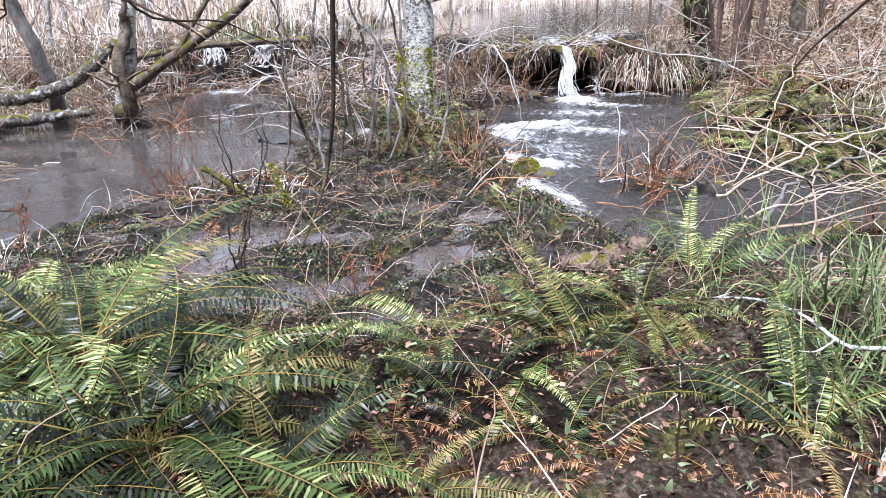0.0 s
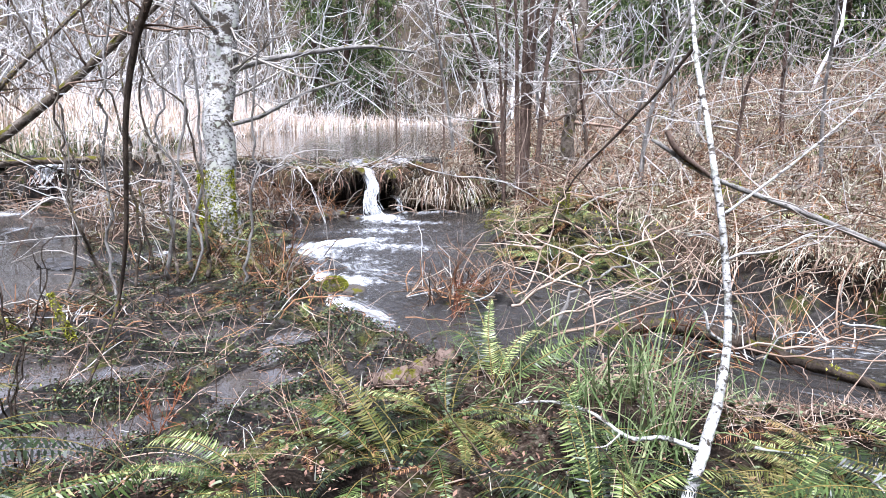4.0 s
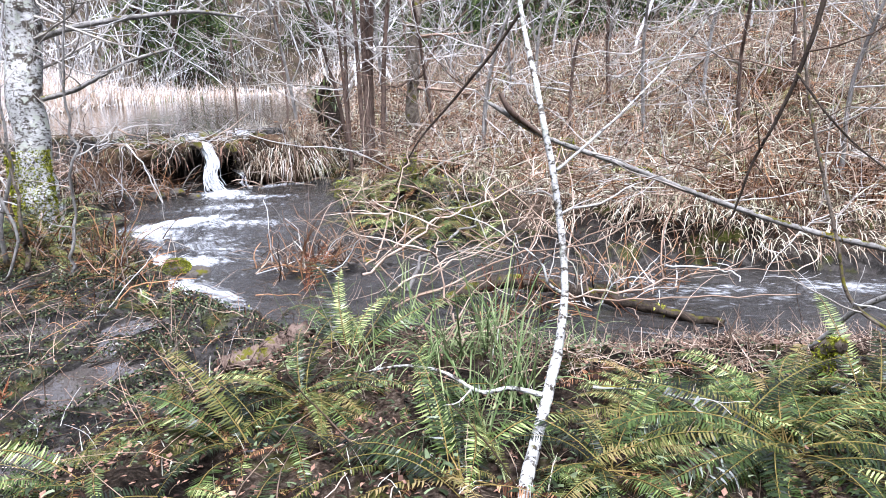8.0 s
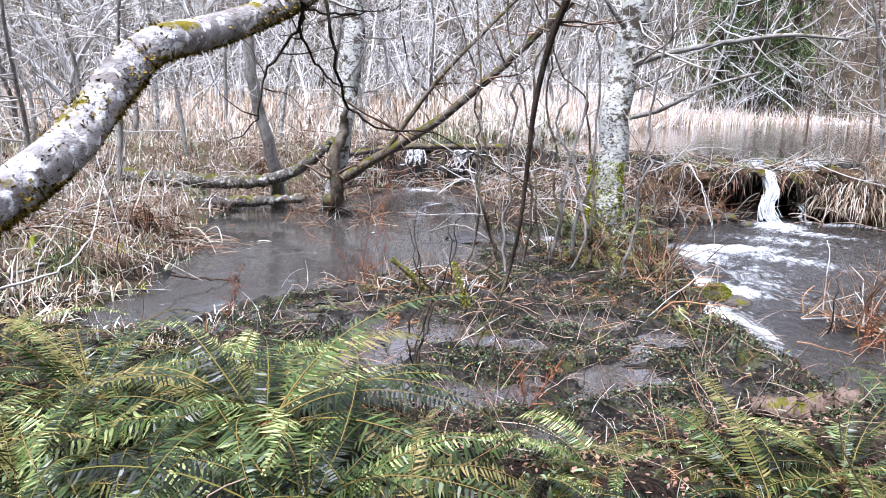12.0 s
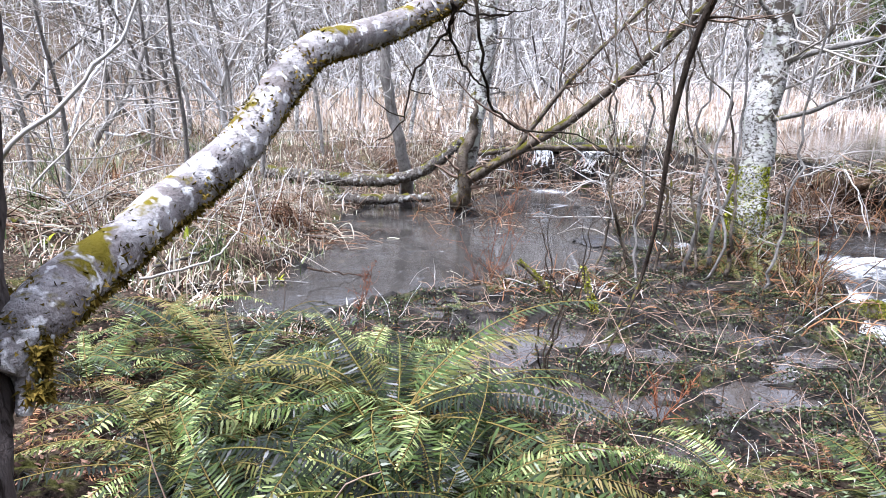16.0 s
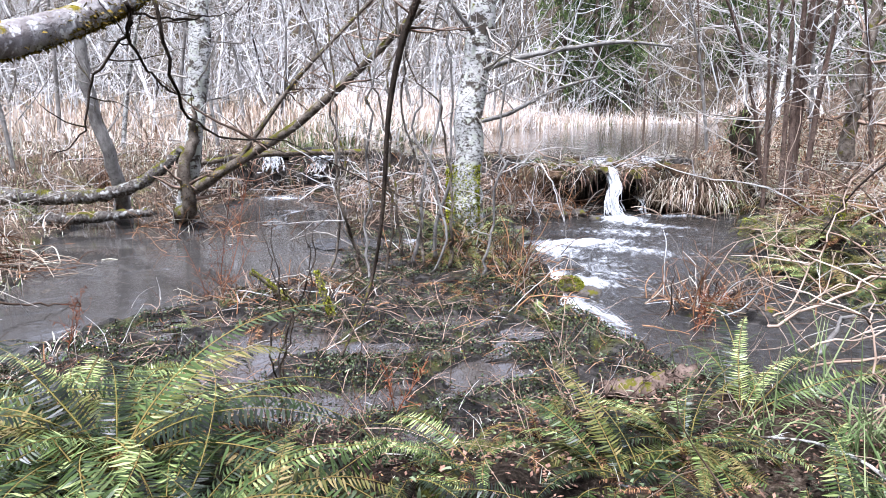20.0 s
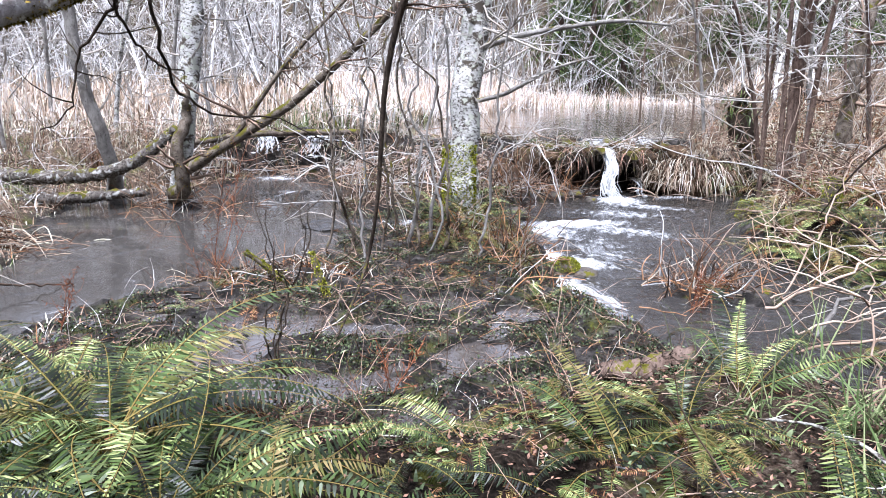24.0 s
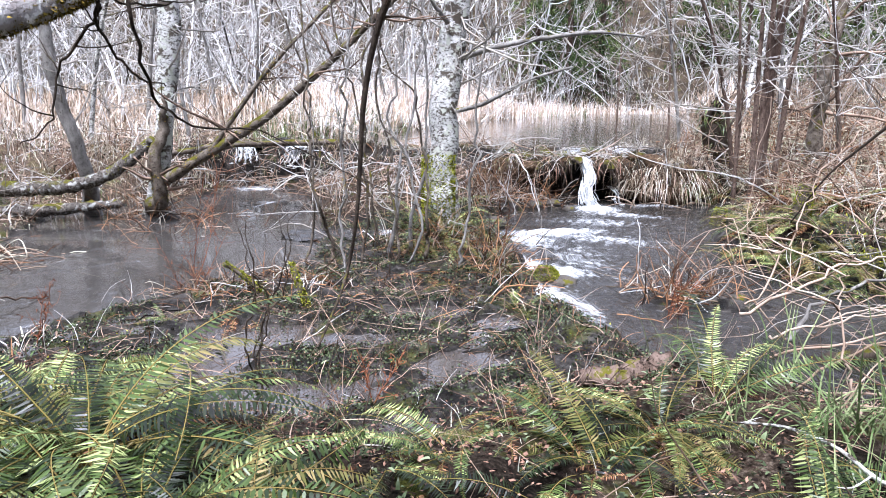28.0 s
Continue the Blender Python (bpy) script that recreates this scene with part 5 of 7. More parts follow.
# broken limbs leaning over the lower stream
tree("broken_limb", [(2.67, 3.39, 1.75), (3, 3.25, 1.53), (3.51, 3.02, 1.32), (4.07, 2.8, 1.08), (4.53, 2.45, 0.88), (4.95, 2.05, 0.74), (5.34, 1.57, 0.62)], [0.013, 0.016, 0.018, 0.02, 0.022, 0.024], B_GREY, "broken grey limb with lichen leaning over the stream", 11, 6, 0.7, 0.2, 2, moss=120, thin=0.25)
tree("broken_limb", [(2.73, 3.34, 1.8), (2.8, 3.31, 1.68), (3, 3.25, 1.53)], [0.014, 0.018, 0.015], B_BROWN, "splintered reddish stub of a broken limb", 12, 0)
tree("dark_limb", [(3.25, 1.67, 2.34), (3.23, 1.71, 2.06), (3.18, 1.78, 1.76), (3.12, 1.88, 1.47), (3.09, 1.93, 1.25), (3.05, 2, 1.07)], [0.013, 0.011, 0.009, 0.007, 0.005, 0.003], B_DARK, "dark bare limb hanging from above", 13, 8, 0.8, 0.2, 2, M_TWIGB)
tree("dark_limb", [(3.2, 1.75, 1.89), (3.18, 1.59, 1.72), (3.24, 1.46, 1.57), (3.22, 1.26, 1.45)], [0.006, 0.005, 0.003], B_DARK, "thin dark limb forking off overhead", 14, 4, 0.5, 0.2, 2, M_TWIGB)
tree("green_limb", [(3.46, 1.91, 2.28), (3.4, 1.81, 1.83), (3.36, 1.67, 1.44), (3.32, 1.54, 1.12), (3.26, 1.42, 0.88), (3.16, 1.14, 0.8)], [0.005, 0.007, 0.008, 0.008, 0.009, 0.009], B_MOSSY, "greenish slender limb hanging over the bank", 15, 5, 0.5, 0.3, 2)
tree("pale_limb", [(3.66, 1.24, 0.94), (3.64, 1.55, 0.73), (3.65, 1.76, 0.46), (3.58, 2.09, 0.17), (3.62, 2.22, 0.09)], [0.016, 0.014, 0.012, 0.006], B_GREY, "pale forked limb resting on the litter", 16, 5, 0.5, 0.2, 2)
tree("dark_limb", [(3.31, 3.77, 2.4), (3.21, 3.98, 2.11), (3, 4.26, 1.72), (2.83, 4.48, 1.42), (2.72, 4.67, 1.06)], [0.013, 0.012, 0.01, 0.007, 0.004], B_DARK, "dark slanting limb over the stream", 17, 5, 0.7, 0.3, 2, M_TWIGB)

# clump of brown stems on the right shore
for i, (bx, lean, h, r) in enumerate([(5.55, -0.15, 6, 0.055), (5.65, 0.1, 6.5, 0.06), (5.76, 0.25, 6, 0.05), (5.465, -0.3, 5.5, 0.045), (5.89, 0.5, 6, 0.05), (5.34, -0.1, 5, 0.04), (5.21, -0.4, 5, 0.03)]):
    by = 10.6 + 0.15 * (i % 3)
    bz = hgt(bx, by)
    tree("brown_alder", [(bx, by, bz - 0.05), (bx + lean * 0.2, by, bz + h * 0.3), (bx + lean * 0.6, by - 0.1, bz + h * 0.6), (bx + lean * 1.6, by - 0.2, bz + h)], [r * 0.95, r * 0.8, r * 0.6, r * 0.25], B_BROWN, "brown alder stem of a clump on the shore", 60 + i, 12, 1.4, 0.3, 4)
tree("dark_tree", [(7.77, 12.83, 1.5), (7.81, 12.81, 2.43), (8.02, 12.91, 3.46), (8.27, 13.12, 5.15)], [0.13, 0.12, 0.1, 0.07], B_MOSSY, "dark mossy tree behind the alder clump", 70, 12, 1.8, 0.2, 3, M_TWIGB, root=True)

# tangled stems over the stream
TANGLE = np.random.default_rng(77)
for i in range(74):
    px, py = TANGLE.uniform(2.9, 5.4), TANGLE.uniform(3.9, 7.2)
    if sd_stream(np.array([px]), np.array([py]))[0] < -1.1:
        continue
    ll = TANGLE.uniform(1.2, 3.0)
    a = TANGLE.normal(2.6, 0.9)
    line = wander(TANGLE, (px, py, max(0.0, hgt(px, py))), (math.cos(a), 0.5 * math.sin(a), TANGLE.uniform(0.25, 1.0)), ll, 12, 0.13, (0, 0, -TANGLE.uniform(0.4, 1.5)))
    line[:, 2] = np.maximum(line[:, 2], 0.03)
    r = TANGLE.uniform(0.003, 0.01)
    acc = Acc().tube(line, np.linspace(r, r * 0.4, 13), 5)
    limbs(TANGLE, acc, line, np.full(13, r), 4, 0.5, 0.3, 1, 0.2, 1)
    solid("tangled_stem", acc, M_VINE if i % 5 else M_TWIG, tuple(line[0]), "long pale bare stem arching over the stream", "shrub stem", "tangled stems over the stream")
for i, pts in enumerate([[(2.14, 4.07, 0.6), (2.63, 4.02, 0.8), (3.2, 4.11, 0.91), (3.8, 4.15, 1.2)], [(1.88, 3.53, 0.11), (2.39, 3.82, 0.29), (2.92, 3.95, 0.54), (3.66, 3.73, 0.78), (4.48, 3.09, 1.08)], [(2.3, 3.98, 0.32), (3.22, 3.85, 0.42), (3.96, 3.42, 0.57), (4.51, 2.88, 1.06)], [(2.14, 2.91, 0.34), (2.12, 3.04, 0.64), (2.09, 3.18, 0.92), (2.16, 3.37, 1.11)], [(2.18, 3.82, 0.49), (2.87, 3.74, 0.66), (3.46, 3.64, 0.9)], [(3.4, 3.43, 0.34), (4.07, 2.97, 0.37), (4.73, 2.51, 0.34)], [(2.09, 3.98, 0.67), (2.25, 4.12, 0.98), (2.49, 4.33, 1.33), (2.79, 4.39, 1.77)]]):
    line = curve(pts, 20) + np.cumsum(TANGLE.normal(0, 0.02, (20, 3)), 0)
    acc = Acc().tube(line, np.linspace(0.011 - 0.0007 * i, 0.003, 20), 6)
    limbs(TANGLE, acc, line, np.full(20, 0.012), 7, 0.6, 0.2, 1, 0.3, 2)
    solid("tangled_stem", acc, M_VINE, tuple(line[0]), "thick pale stem slanting over the stream", "shrub stem", "tangled stems over the stream")


for i in range(70):
    a, d = radians(TANGLE.uniform(26, 76)), TANGLE.uniform(6.5, 13)
    px, py = d * math.sin(a), d * math.cos(a)
    if sd_stream(np.array([px]), np.array([py]))[0] < 0.3 or px < 4.5:
        continue
    ll = TANGLE.uniform(1.2, 3.2)
    b = TANGLE.uniform(0, 6.28)
    line = wander(TANGLE, (px, py, hgt(px, py) - 0.02), (0.8 * math.cos(b), 0.5 * math.sin(b), TANGLE.uniform(0.4, 1.2)), ll, 12, 0.16, (0, 0, -TANGLE.uniform(0.6, 1.8)))
    r = TANGLE.uniform(0.004, 0.011)
    acc = Acc().tube(line, np.linspace(r, r * 0.4, 13), 5)
    limbs(TANGLE, acc, line, np.full(13, r), 5, 0.7, 0.3, 1, 0.2, 2)
    solid("arching_stem", acc, (M_VINE, M_TWIG, M_TWIGB)[i % 3], tuple(line[0]), "bare stem arching over the dry slope", "shrub stem", "arching stems on the slope")


# ---- dam: earth lip, sticks and roots, hanging grass ----
def build_dam():
    rg = np.random.default_rng(21)
    for i in range(230):
        x = rg.uniform(-6.0, 4.8)
        y = np.interp(x, DAM_X, DAM_Y) + rg.normal(-0.15, 0.35)
        if abs(x - 3.17) < 0.3 and y < 12.3:
            continue
        z = max(hgt(x, y), 0.05) + rg.uniform(-0.05, 0.3) * (x < 2.3)
        a = rg.uniform(0, np.pi)
        line = wander(rg, (x, y, z), (math.cos(a), -0.4 * abs(math.sin(a)), rg.normal(0, 0.35)), rg.uniform(0.4, 1.5), 7, 0.14, (0, 0, -0.4))
        r = rg.uniform(0.005, 0.018)
        solid("dam_stick", Acc().tube(line, np.linspace(r, r * 0.4, 8), 5), (M_TWIG, M_TWIGB, M_VINE)[i % 3], tuple(line[0]), "weathered stick woven into the dam", "stick", "sticks of the dam")
    log("dam_log", [(-4.97, 13.1, 0.72), (-3.56, 13.87, 0.94), (-1.91, 14.19, 0.98), (-0.74, 14, 1.02)], [0.05, 0.06, 0.06, 0.04], B_MOSSY, "long thin log on the crest of the dam", 40, 60)
    for i in range(110):
        x = rg.choice([rg.normal(1.5, 0.45), rg.normal(2.3, 0.35), rg.normal(3.4, 0.3), rg.normal(-2.6, 0.9)])
        if abs(x - 3.17) < 0.16:
            continue
        y = float(np.interp(x, DAM_X, DAM_Y)) + rg.normal(-0.1, 0.18)
        z = max(hgt(x, y), 0.88 if 1.7 < x < 3.8 else 0.3) + rg.uniform(0, 0.08)
        line = wander(rg, (x, y, z), (rg.normal(0, 1), -rg.uniform(0, 1), rg.uniform(-0.1, 0.3)), rg.uniform(0.25, 0.9), 7, 0.18, (0, 0, -rg.uniform(0.3, 1.6)))
        r = rg.uniform(0.004, 0.011)
        solid("dam_stick", Acc().tube(line, np.linspace(r, r * 0.4, 8), 5), (M_TWIG, M_VINE)[i % 2], tuple(line[0]), "bleached stick lying on the lip of the dam", "stick", "sticks of the dam")
    x = np.concatenate([rg.uniform(1.4, 3.05, 170), rg.uniform(3.3, 4.4, 150), rg.uniform(-4, 1.4, 160)])
    y = np.interp(x, DAM_X, DAM_Y) + rg.uniform(-0.25, 0.6, len(x))
    d = fan(rg, len(x), 1.4)
    d[:, 2] = np.abs(d[:, 2]) * 0.3
    acc = Acc()
    stems(acc, rg, np.column_stack([x, y, np.maximum(height(x, y), np.where(x > 1.5, 0.86, 0)) + 0.03]), d, rg.uniform(0.15, 0.6, len(x)), rg.uniform(0.003, 0.008, len(x)), 5, 4, 0.2, -0.5)
    solid("brush", acc, M_TWIG, (0, 0, 0), "bleached twigs matted on the crest of the dam", "twigs", kind="stuff")
    # turf lip jutting over the undercut face
    for i in range(34):
        x = 1.0 + 3.9 * (i + rg.uniform(0, 0.6)) / 34
        if abs(x - 3.17) < 0.19 or 2.2 < x < 2.9 or 3.35 < x < 3.75:
            continue
        acc = Acc()
        c = (x, float(np.interp(x, DAM_X, DAM_Y)) - rg.uniform(-0.1, 0.3), 0.72 + rg.normal(0, 0.1) - 0.35 * smooth01(2.2, 1.4, x))
        blob(acc, c, rg.uniform(0.1, 0.24), rg, (1.0, 1.2, 0.75), 0.28, 11, 7)
        solid("turf_clod", acc, B_ROT, c, "dark wet turf clod jutting from the lip of the dam", "clod", "turf clods of the dam")
    # clods with short growth along the crest
    for i in range(26):
        x = 1.2 + 3.0 * (i + rg.uniform(0, 0.8)) / 26
        if abs(x - 3.17) < 0.14:
            continue
        c = (x, float(np.interp(x, DAM_X, DAM_Y)) + rg.uniform(-0.15, 0.5), 0.84 + rg.uniform(-0.06, 0.06) - 0.4 * smooth01(2.0, 1.3, x))
        th = thing("turf_clod", c, "mossy turf clod with short weeds on the crest of the dam", "clod", "turf clods of the dam")
        r = rg.uniform(0.07, 0.17)
        acc = Acc()
        blob(acc, c, r, rg, (1.3, 1.0, 0.7), 0.3, 11, 7)
        part("turf", acc, B_MOSSY if i % 2 else B_ROT, th)
        acc, m = Acc(), 46
        o = fan(rg, m, 0.9)
        blades(acc, np.array(c) + o * r * [1.2, 0.95, 0.65], o + rg.normal(0, 0.4, (m, 3)), rg.uniform(0.05, 0.16, m), 0.014, rg.uniform(0.8, 2.4, m), 4)
        part("weeds", acc, (M_CRESS, M_LITTER, M_SEDGE, M_THATCH)[i % 4], th, kind="stuff", smooth=False)
    # turf roofs over the two hollows
    for x0, x1, seed in ((1.8, 3.08, 1.0), (3.26, 4.1, 6.0)):
        nx, nv = 34, 22
        gx, gv = np.meshgrid(np.linspace(x0, x1, nx), np.linspace(0, 1, nv), indexing="ij")
        back = np.abs(2 * gv - 1)
        thick = 0.13 + 0.05 * fract(gx, gv, 4, seed)
        dy = np.interp(gx, DAM_X, DAM_Y) + 0.95 * back**1.2 - 0.2 + 0.24 * fract(gx, 0 * gx, 4, seed) * (1 - back)
        lid = 0.86 + 0.1 * fract(gx, dy, 2.6, seed) + 0.05 * fract(gx, dy, 7.0, seed) - 0.12 * (1 - back) ** 2 - 0.2 * smooth01(2.1, 1.6, gx)
        v = np.stack([gx, dy, lid + np.where(gv > 0.5, -thick * smooth01(0.0, 0.3, back), 0) + 0.03 * fract(gx, gv * 3, 9, seed)], -1)
        solid("turf_overhang", Acc().add(v.reshape(-1, 3), grid_faces(nx, nv)), B_MOSSY, (x0, 12.3, 0.8), "mossy turf jutting over a dark hollow of the dam", "turf")
    # roots and dead grass over the undercut lip
    x = np.concatenate([rg.uniform(1.7, 3.0, 60), rg.uniform(3.35, 4.8, 90), rg.uniform(-4, 1.3, 100)])
    y = np.interp(x, DAM_X, DAM_Y) - 0.22 + rg.normal(0, 0.1, len(x))
    p = np.column_stack([x, y, np.full(len(x), 0.8)])
    acc = Acc()
    stems(acc, rg, p, np.column_stack([rg.normal(0, 0.3, len(x)), -np.ones(len(x)), np.full(len(x), 0.2)]), rg.uniform(0.15, 0.6, len(x)), rg.uniform(0.003, 0.009, len(x)), 7, 4, 0.14, -3.2)
    solid("root_curtain", acc, B_DARK, (0, 0, 0), "dark wet roots hanging under the lip of the dam", "roots", kind="stuff")
    x = np.concatenate([rg.normal(2.3, 0.3, 60), rg.uniform(-4, 1.2, 120), rg.normal(3.6, 0.12, 40), rg.normal(1.6, 0.2, 60)])
    y = np.interp(x, DAM_X, DAM_Y) - 0.12 + rg.normal(0, 0.14, len(x))
    clump = fract(x, y, 2.6, 14) > -0.05
    for mat, pick, label in ((M_LITTER, clump, "dark dead grass and roots hanging over the lip of the dam"), (M_STRAW, clump & (rg.uniform(size=len(x)) < 0.3), "pale dead grass hanging over the lip of the dam")):
        q, acc, m = np.column_stack([x, y])[pick] + rg.normal(0, 0.05, (pick.sum(), 2)), Acc(), int(pick.sum())
        blades(acc, np.column_stack([q, np.maximum(height(q[:, 0], q[:, 1]), 0.7) + rg.uniform(-0.08, 0.15, m)]), np.column_stack([rg.normal(0, 0.5, m), -np.ones(m), np.full(m, 0.5)]), rg.uniform(0.15, 0.7, m), 0.01, rg.uniform(1.8, 3.6, m), 6)
        solid("hanging_grass", acc, mat, (0, 0, 0), label, "grass", kind="stuff", smooth=False)
    # straw hummock drooping into the stream beside the fall, and smaller ones along the face
    for cx, cy, cz, r, n, mats in ((4.75, 12.05, 0.36, 0.5, 760, (M_REED, M_STRAW, M_HAY, M_STRAW)), (4.25, 12.1, 0.4, 0.36, 320, (M_STRAW, M_HAY, M_STRAW)), (5.2, 11.8, 0.36, 0.34, 300, (M_STRAW, M_SEDGE, M_FERN_DEAD)), (2.5, 12.5, 0.8, 0.24, 70, (M_LITTER, M_CRESS, M_THATCH)), (1.95, 12.5, 0.62, 0.28, 80, (M_THATCH, M_LITTER, M_CRESS)), (1.35, 12.1, 0.36, 0.32, 90, (M_LITTER, M_THATCH, M_HAY)), (3.62, 12.4, 0.76, 0.22, 70, (M_FERN_DEAD, M_THATCH, M_STRAW))):
        th = thing("grass_hummock", (cx, cy, 0.0), "straw hummock drooping over the foot of the dam" if cx > 4 else "dark matted hummock on the face of the dam", "grass", "hummocks of the dam")
        acc = Acc()
        blob(acc, (cx, cy, cz), r, rg, (1.2, 0.85, 0.8), 0.16, 16, 9)
        part("turf", acc, B_ROT, th)
        for mat in mats:
            acc, m = Acc(), n // len(mats)
            a = rg.uniform(0, 6.28, m)
            e = np.arcsin(rg.uniform(-0.1, 1, m))
            o = np.stack([np.cos(a) * np.cos(e), np.sin(a) * np.cos(e), np.sin(e)], -1)
            blades(acc, np.array([cx, cy, cz]) + o * np.array([1.2, 0.85, 0.8]) * r, o + rg.normal(0, 0.25, (m, 3)) + [0, -0.25, 0.15], rg.uniform(0.5, 1.35, m) * r, 0.011, rg.uniform(2.2, 4.2, m), 6)
            part("grass", acc, mat, th, kind="stuff", smooth=False)
    for i in range(7):
        x, y = 4.5 + 0.11 * i + rg.normal(0, 0.06), 12.05 + rg.normal(0, 0.2)
        acc = Acc()
        tuft(rg, x, y, 0.75 + rg.uniform(0, 0.12), 120, rg.uniform(0.4, 0.65), 0.01, 1.2, 3.8, acc, 0.14)
        solid("grass_tussock", acc, M_STRAW if i % 3 else M_HAY, (x, y, hgt(x, y)), "tan tussock drooping into the stream beside the fall", "grass", "tussocks on the dam", smooth=False)
    # litter, weeds and sticks over the bare shelf between pool and dam
    q = region(rg, 26000, -7, 1.9, 9.3, 14.8, lambda x, y: (sd_pool(x, y) > -0.03) & (sd_stream(x, y) > 0.0) & (dam_of(x, y) < 0.7))
    scatter_blades("shelf_litter", rg, q[:5200], 0.2, 0.011, 1.3, 1.8, M_THATCH, "dead brown grass on the shelf below the dam", "grass")
    scatter_blades("shelf_litter", rg, q[5200:8200], 0.26, 0.009, 1.3, 2.0, M_FERN_DEAD, "rusty dead stalks on the shelf below the dam", "grass")
    scatter_blades("shelf_litter", rg, q[8200:10600], 0.1, 0.018, 0.9, 1.3, M_CRESS, "small green weeds on the shelf below the dam", "weeds")
    for mat, part_of, label in ((M_TWIG, q[10600:11000], "pale twigs strewn on the shelf below the dam"), (M_TWIGB, q[11000:11900], "dark twigs strewn on the shelf below the dam"), (M_VINE, q[11900:12300], "tan twigs strewn on the shelf below the dam")):
        acc, m = Acc(), len(part_of)
        d = fan(rg, m, 1.2)
        d[:, 2] = np.abs(d[:, 2]) * 0.6
        stems(acc, rg, np.column_stack([part_of, height(part_of[:, 0], part_of[:, 1]) + 0.02]), d, rg.uniform(0.2, 0.9, m), rg.uniform(0.003, 0.008, m), 6, 4, 0.2, -0.6)
        solid("brush", acc, mat, (0, 0, 0), label, "twigs", kind="stuff")
    # low tufts and moss on the crest
    for i in range(26):
        x = rg.uniform(-3.5, 4.9)
        y = float(np.interp(x, DAM_X, DAM_Y)) + rg.uniform(0.0, 1.1)
        if abs(x - 3.17) < 0.25 or (1.6 < x < 4.2 and i % 2):
            continue
        acc = Acc()
        tuft(rg, x, y, hgt(x, y), 60, rg.uniform(0.2, 0.45), 0.008, 0.9, 2.0, acc, 0.12)
        solid("crest_tuft", acc, M_STRAW if i % 3 else M_SEDGE, (x, y, hgt(x, y)), "low grass tuft on the crest of the dam", "grass", "tufts on the dam", smooth=False)
    # thin sheet of water over the crest
    gx, gy = np.meshgrid(np.linspace(2.2, 4.5, 40), np.linspace(0, 1, 14), indexing="ij")
    yy = np.interp(gx, DAM_X, DAM_Y) + 0.22 + gy * 1.6
    zz = np.maximum(height(gx, yy) + 0.004 + 0.03 * fract(gx, yy, 4), 0.83)
    ob = solid("water_crest", Acc().add(np.stack([gx, yy, zz], -1).reshape(-1, 3), grid_faces(40, 14)), M_STREAM, (0, 0, 0), "thin water sliding over the crest of the dam", kind="structure")
    put_attr(ob, "flow", np.stack([yy, gx, 0 * gx], -1).reshape(-1, 3), True)
    put_attr(ob, "foam", (0.8 * spots(gx, yy, [(3.17, 12.5, 0.3, 0.6, 0, 1.0), (3.7, 12.7, 0.9, 0.35, 0, 0.9)])).ravel())


build_dam()


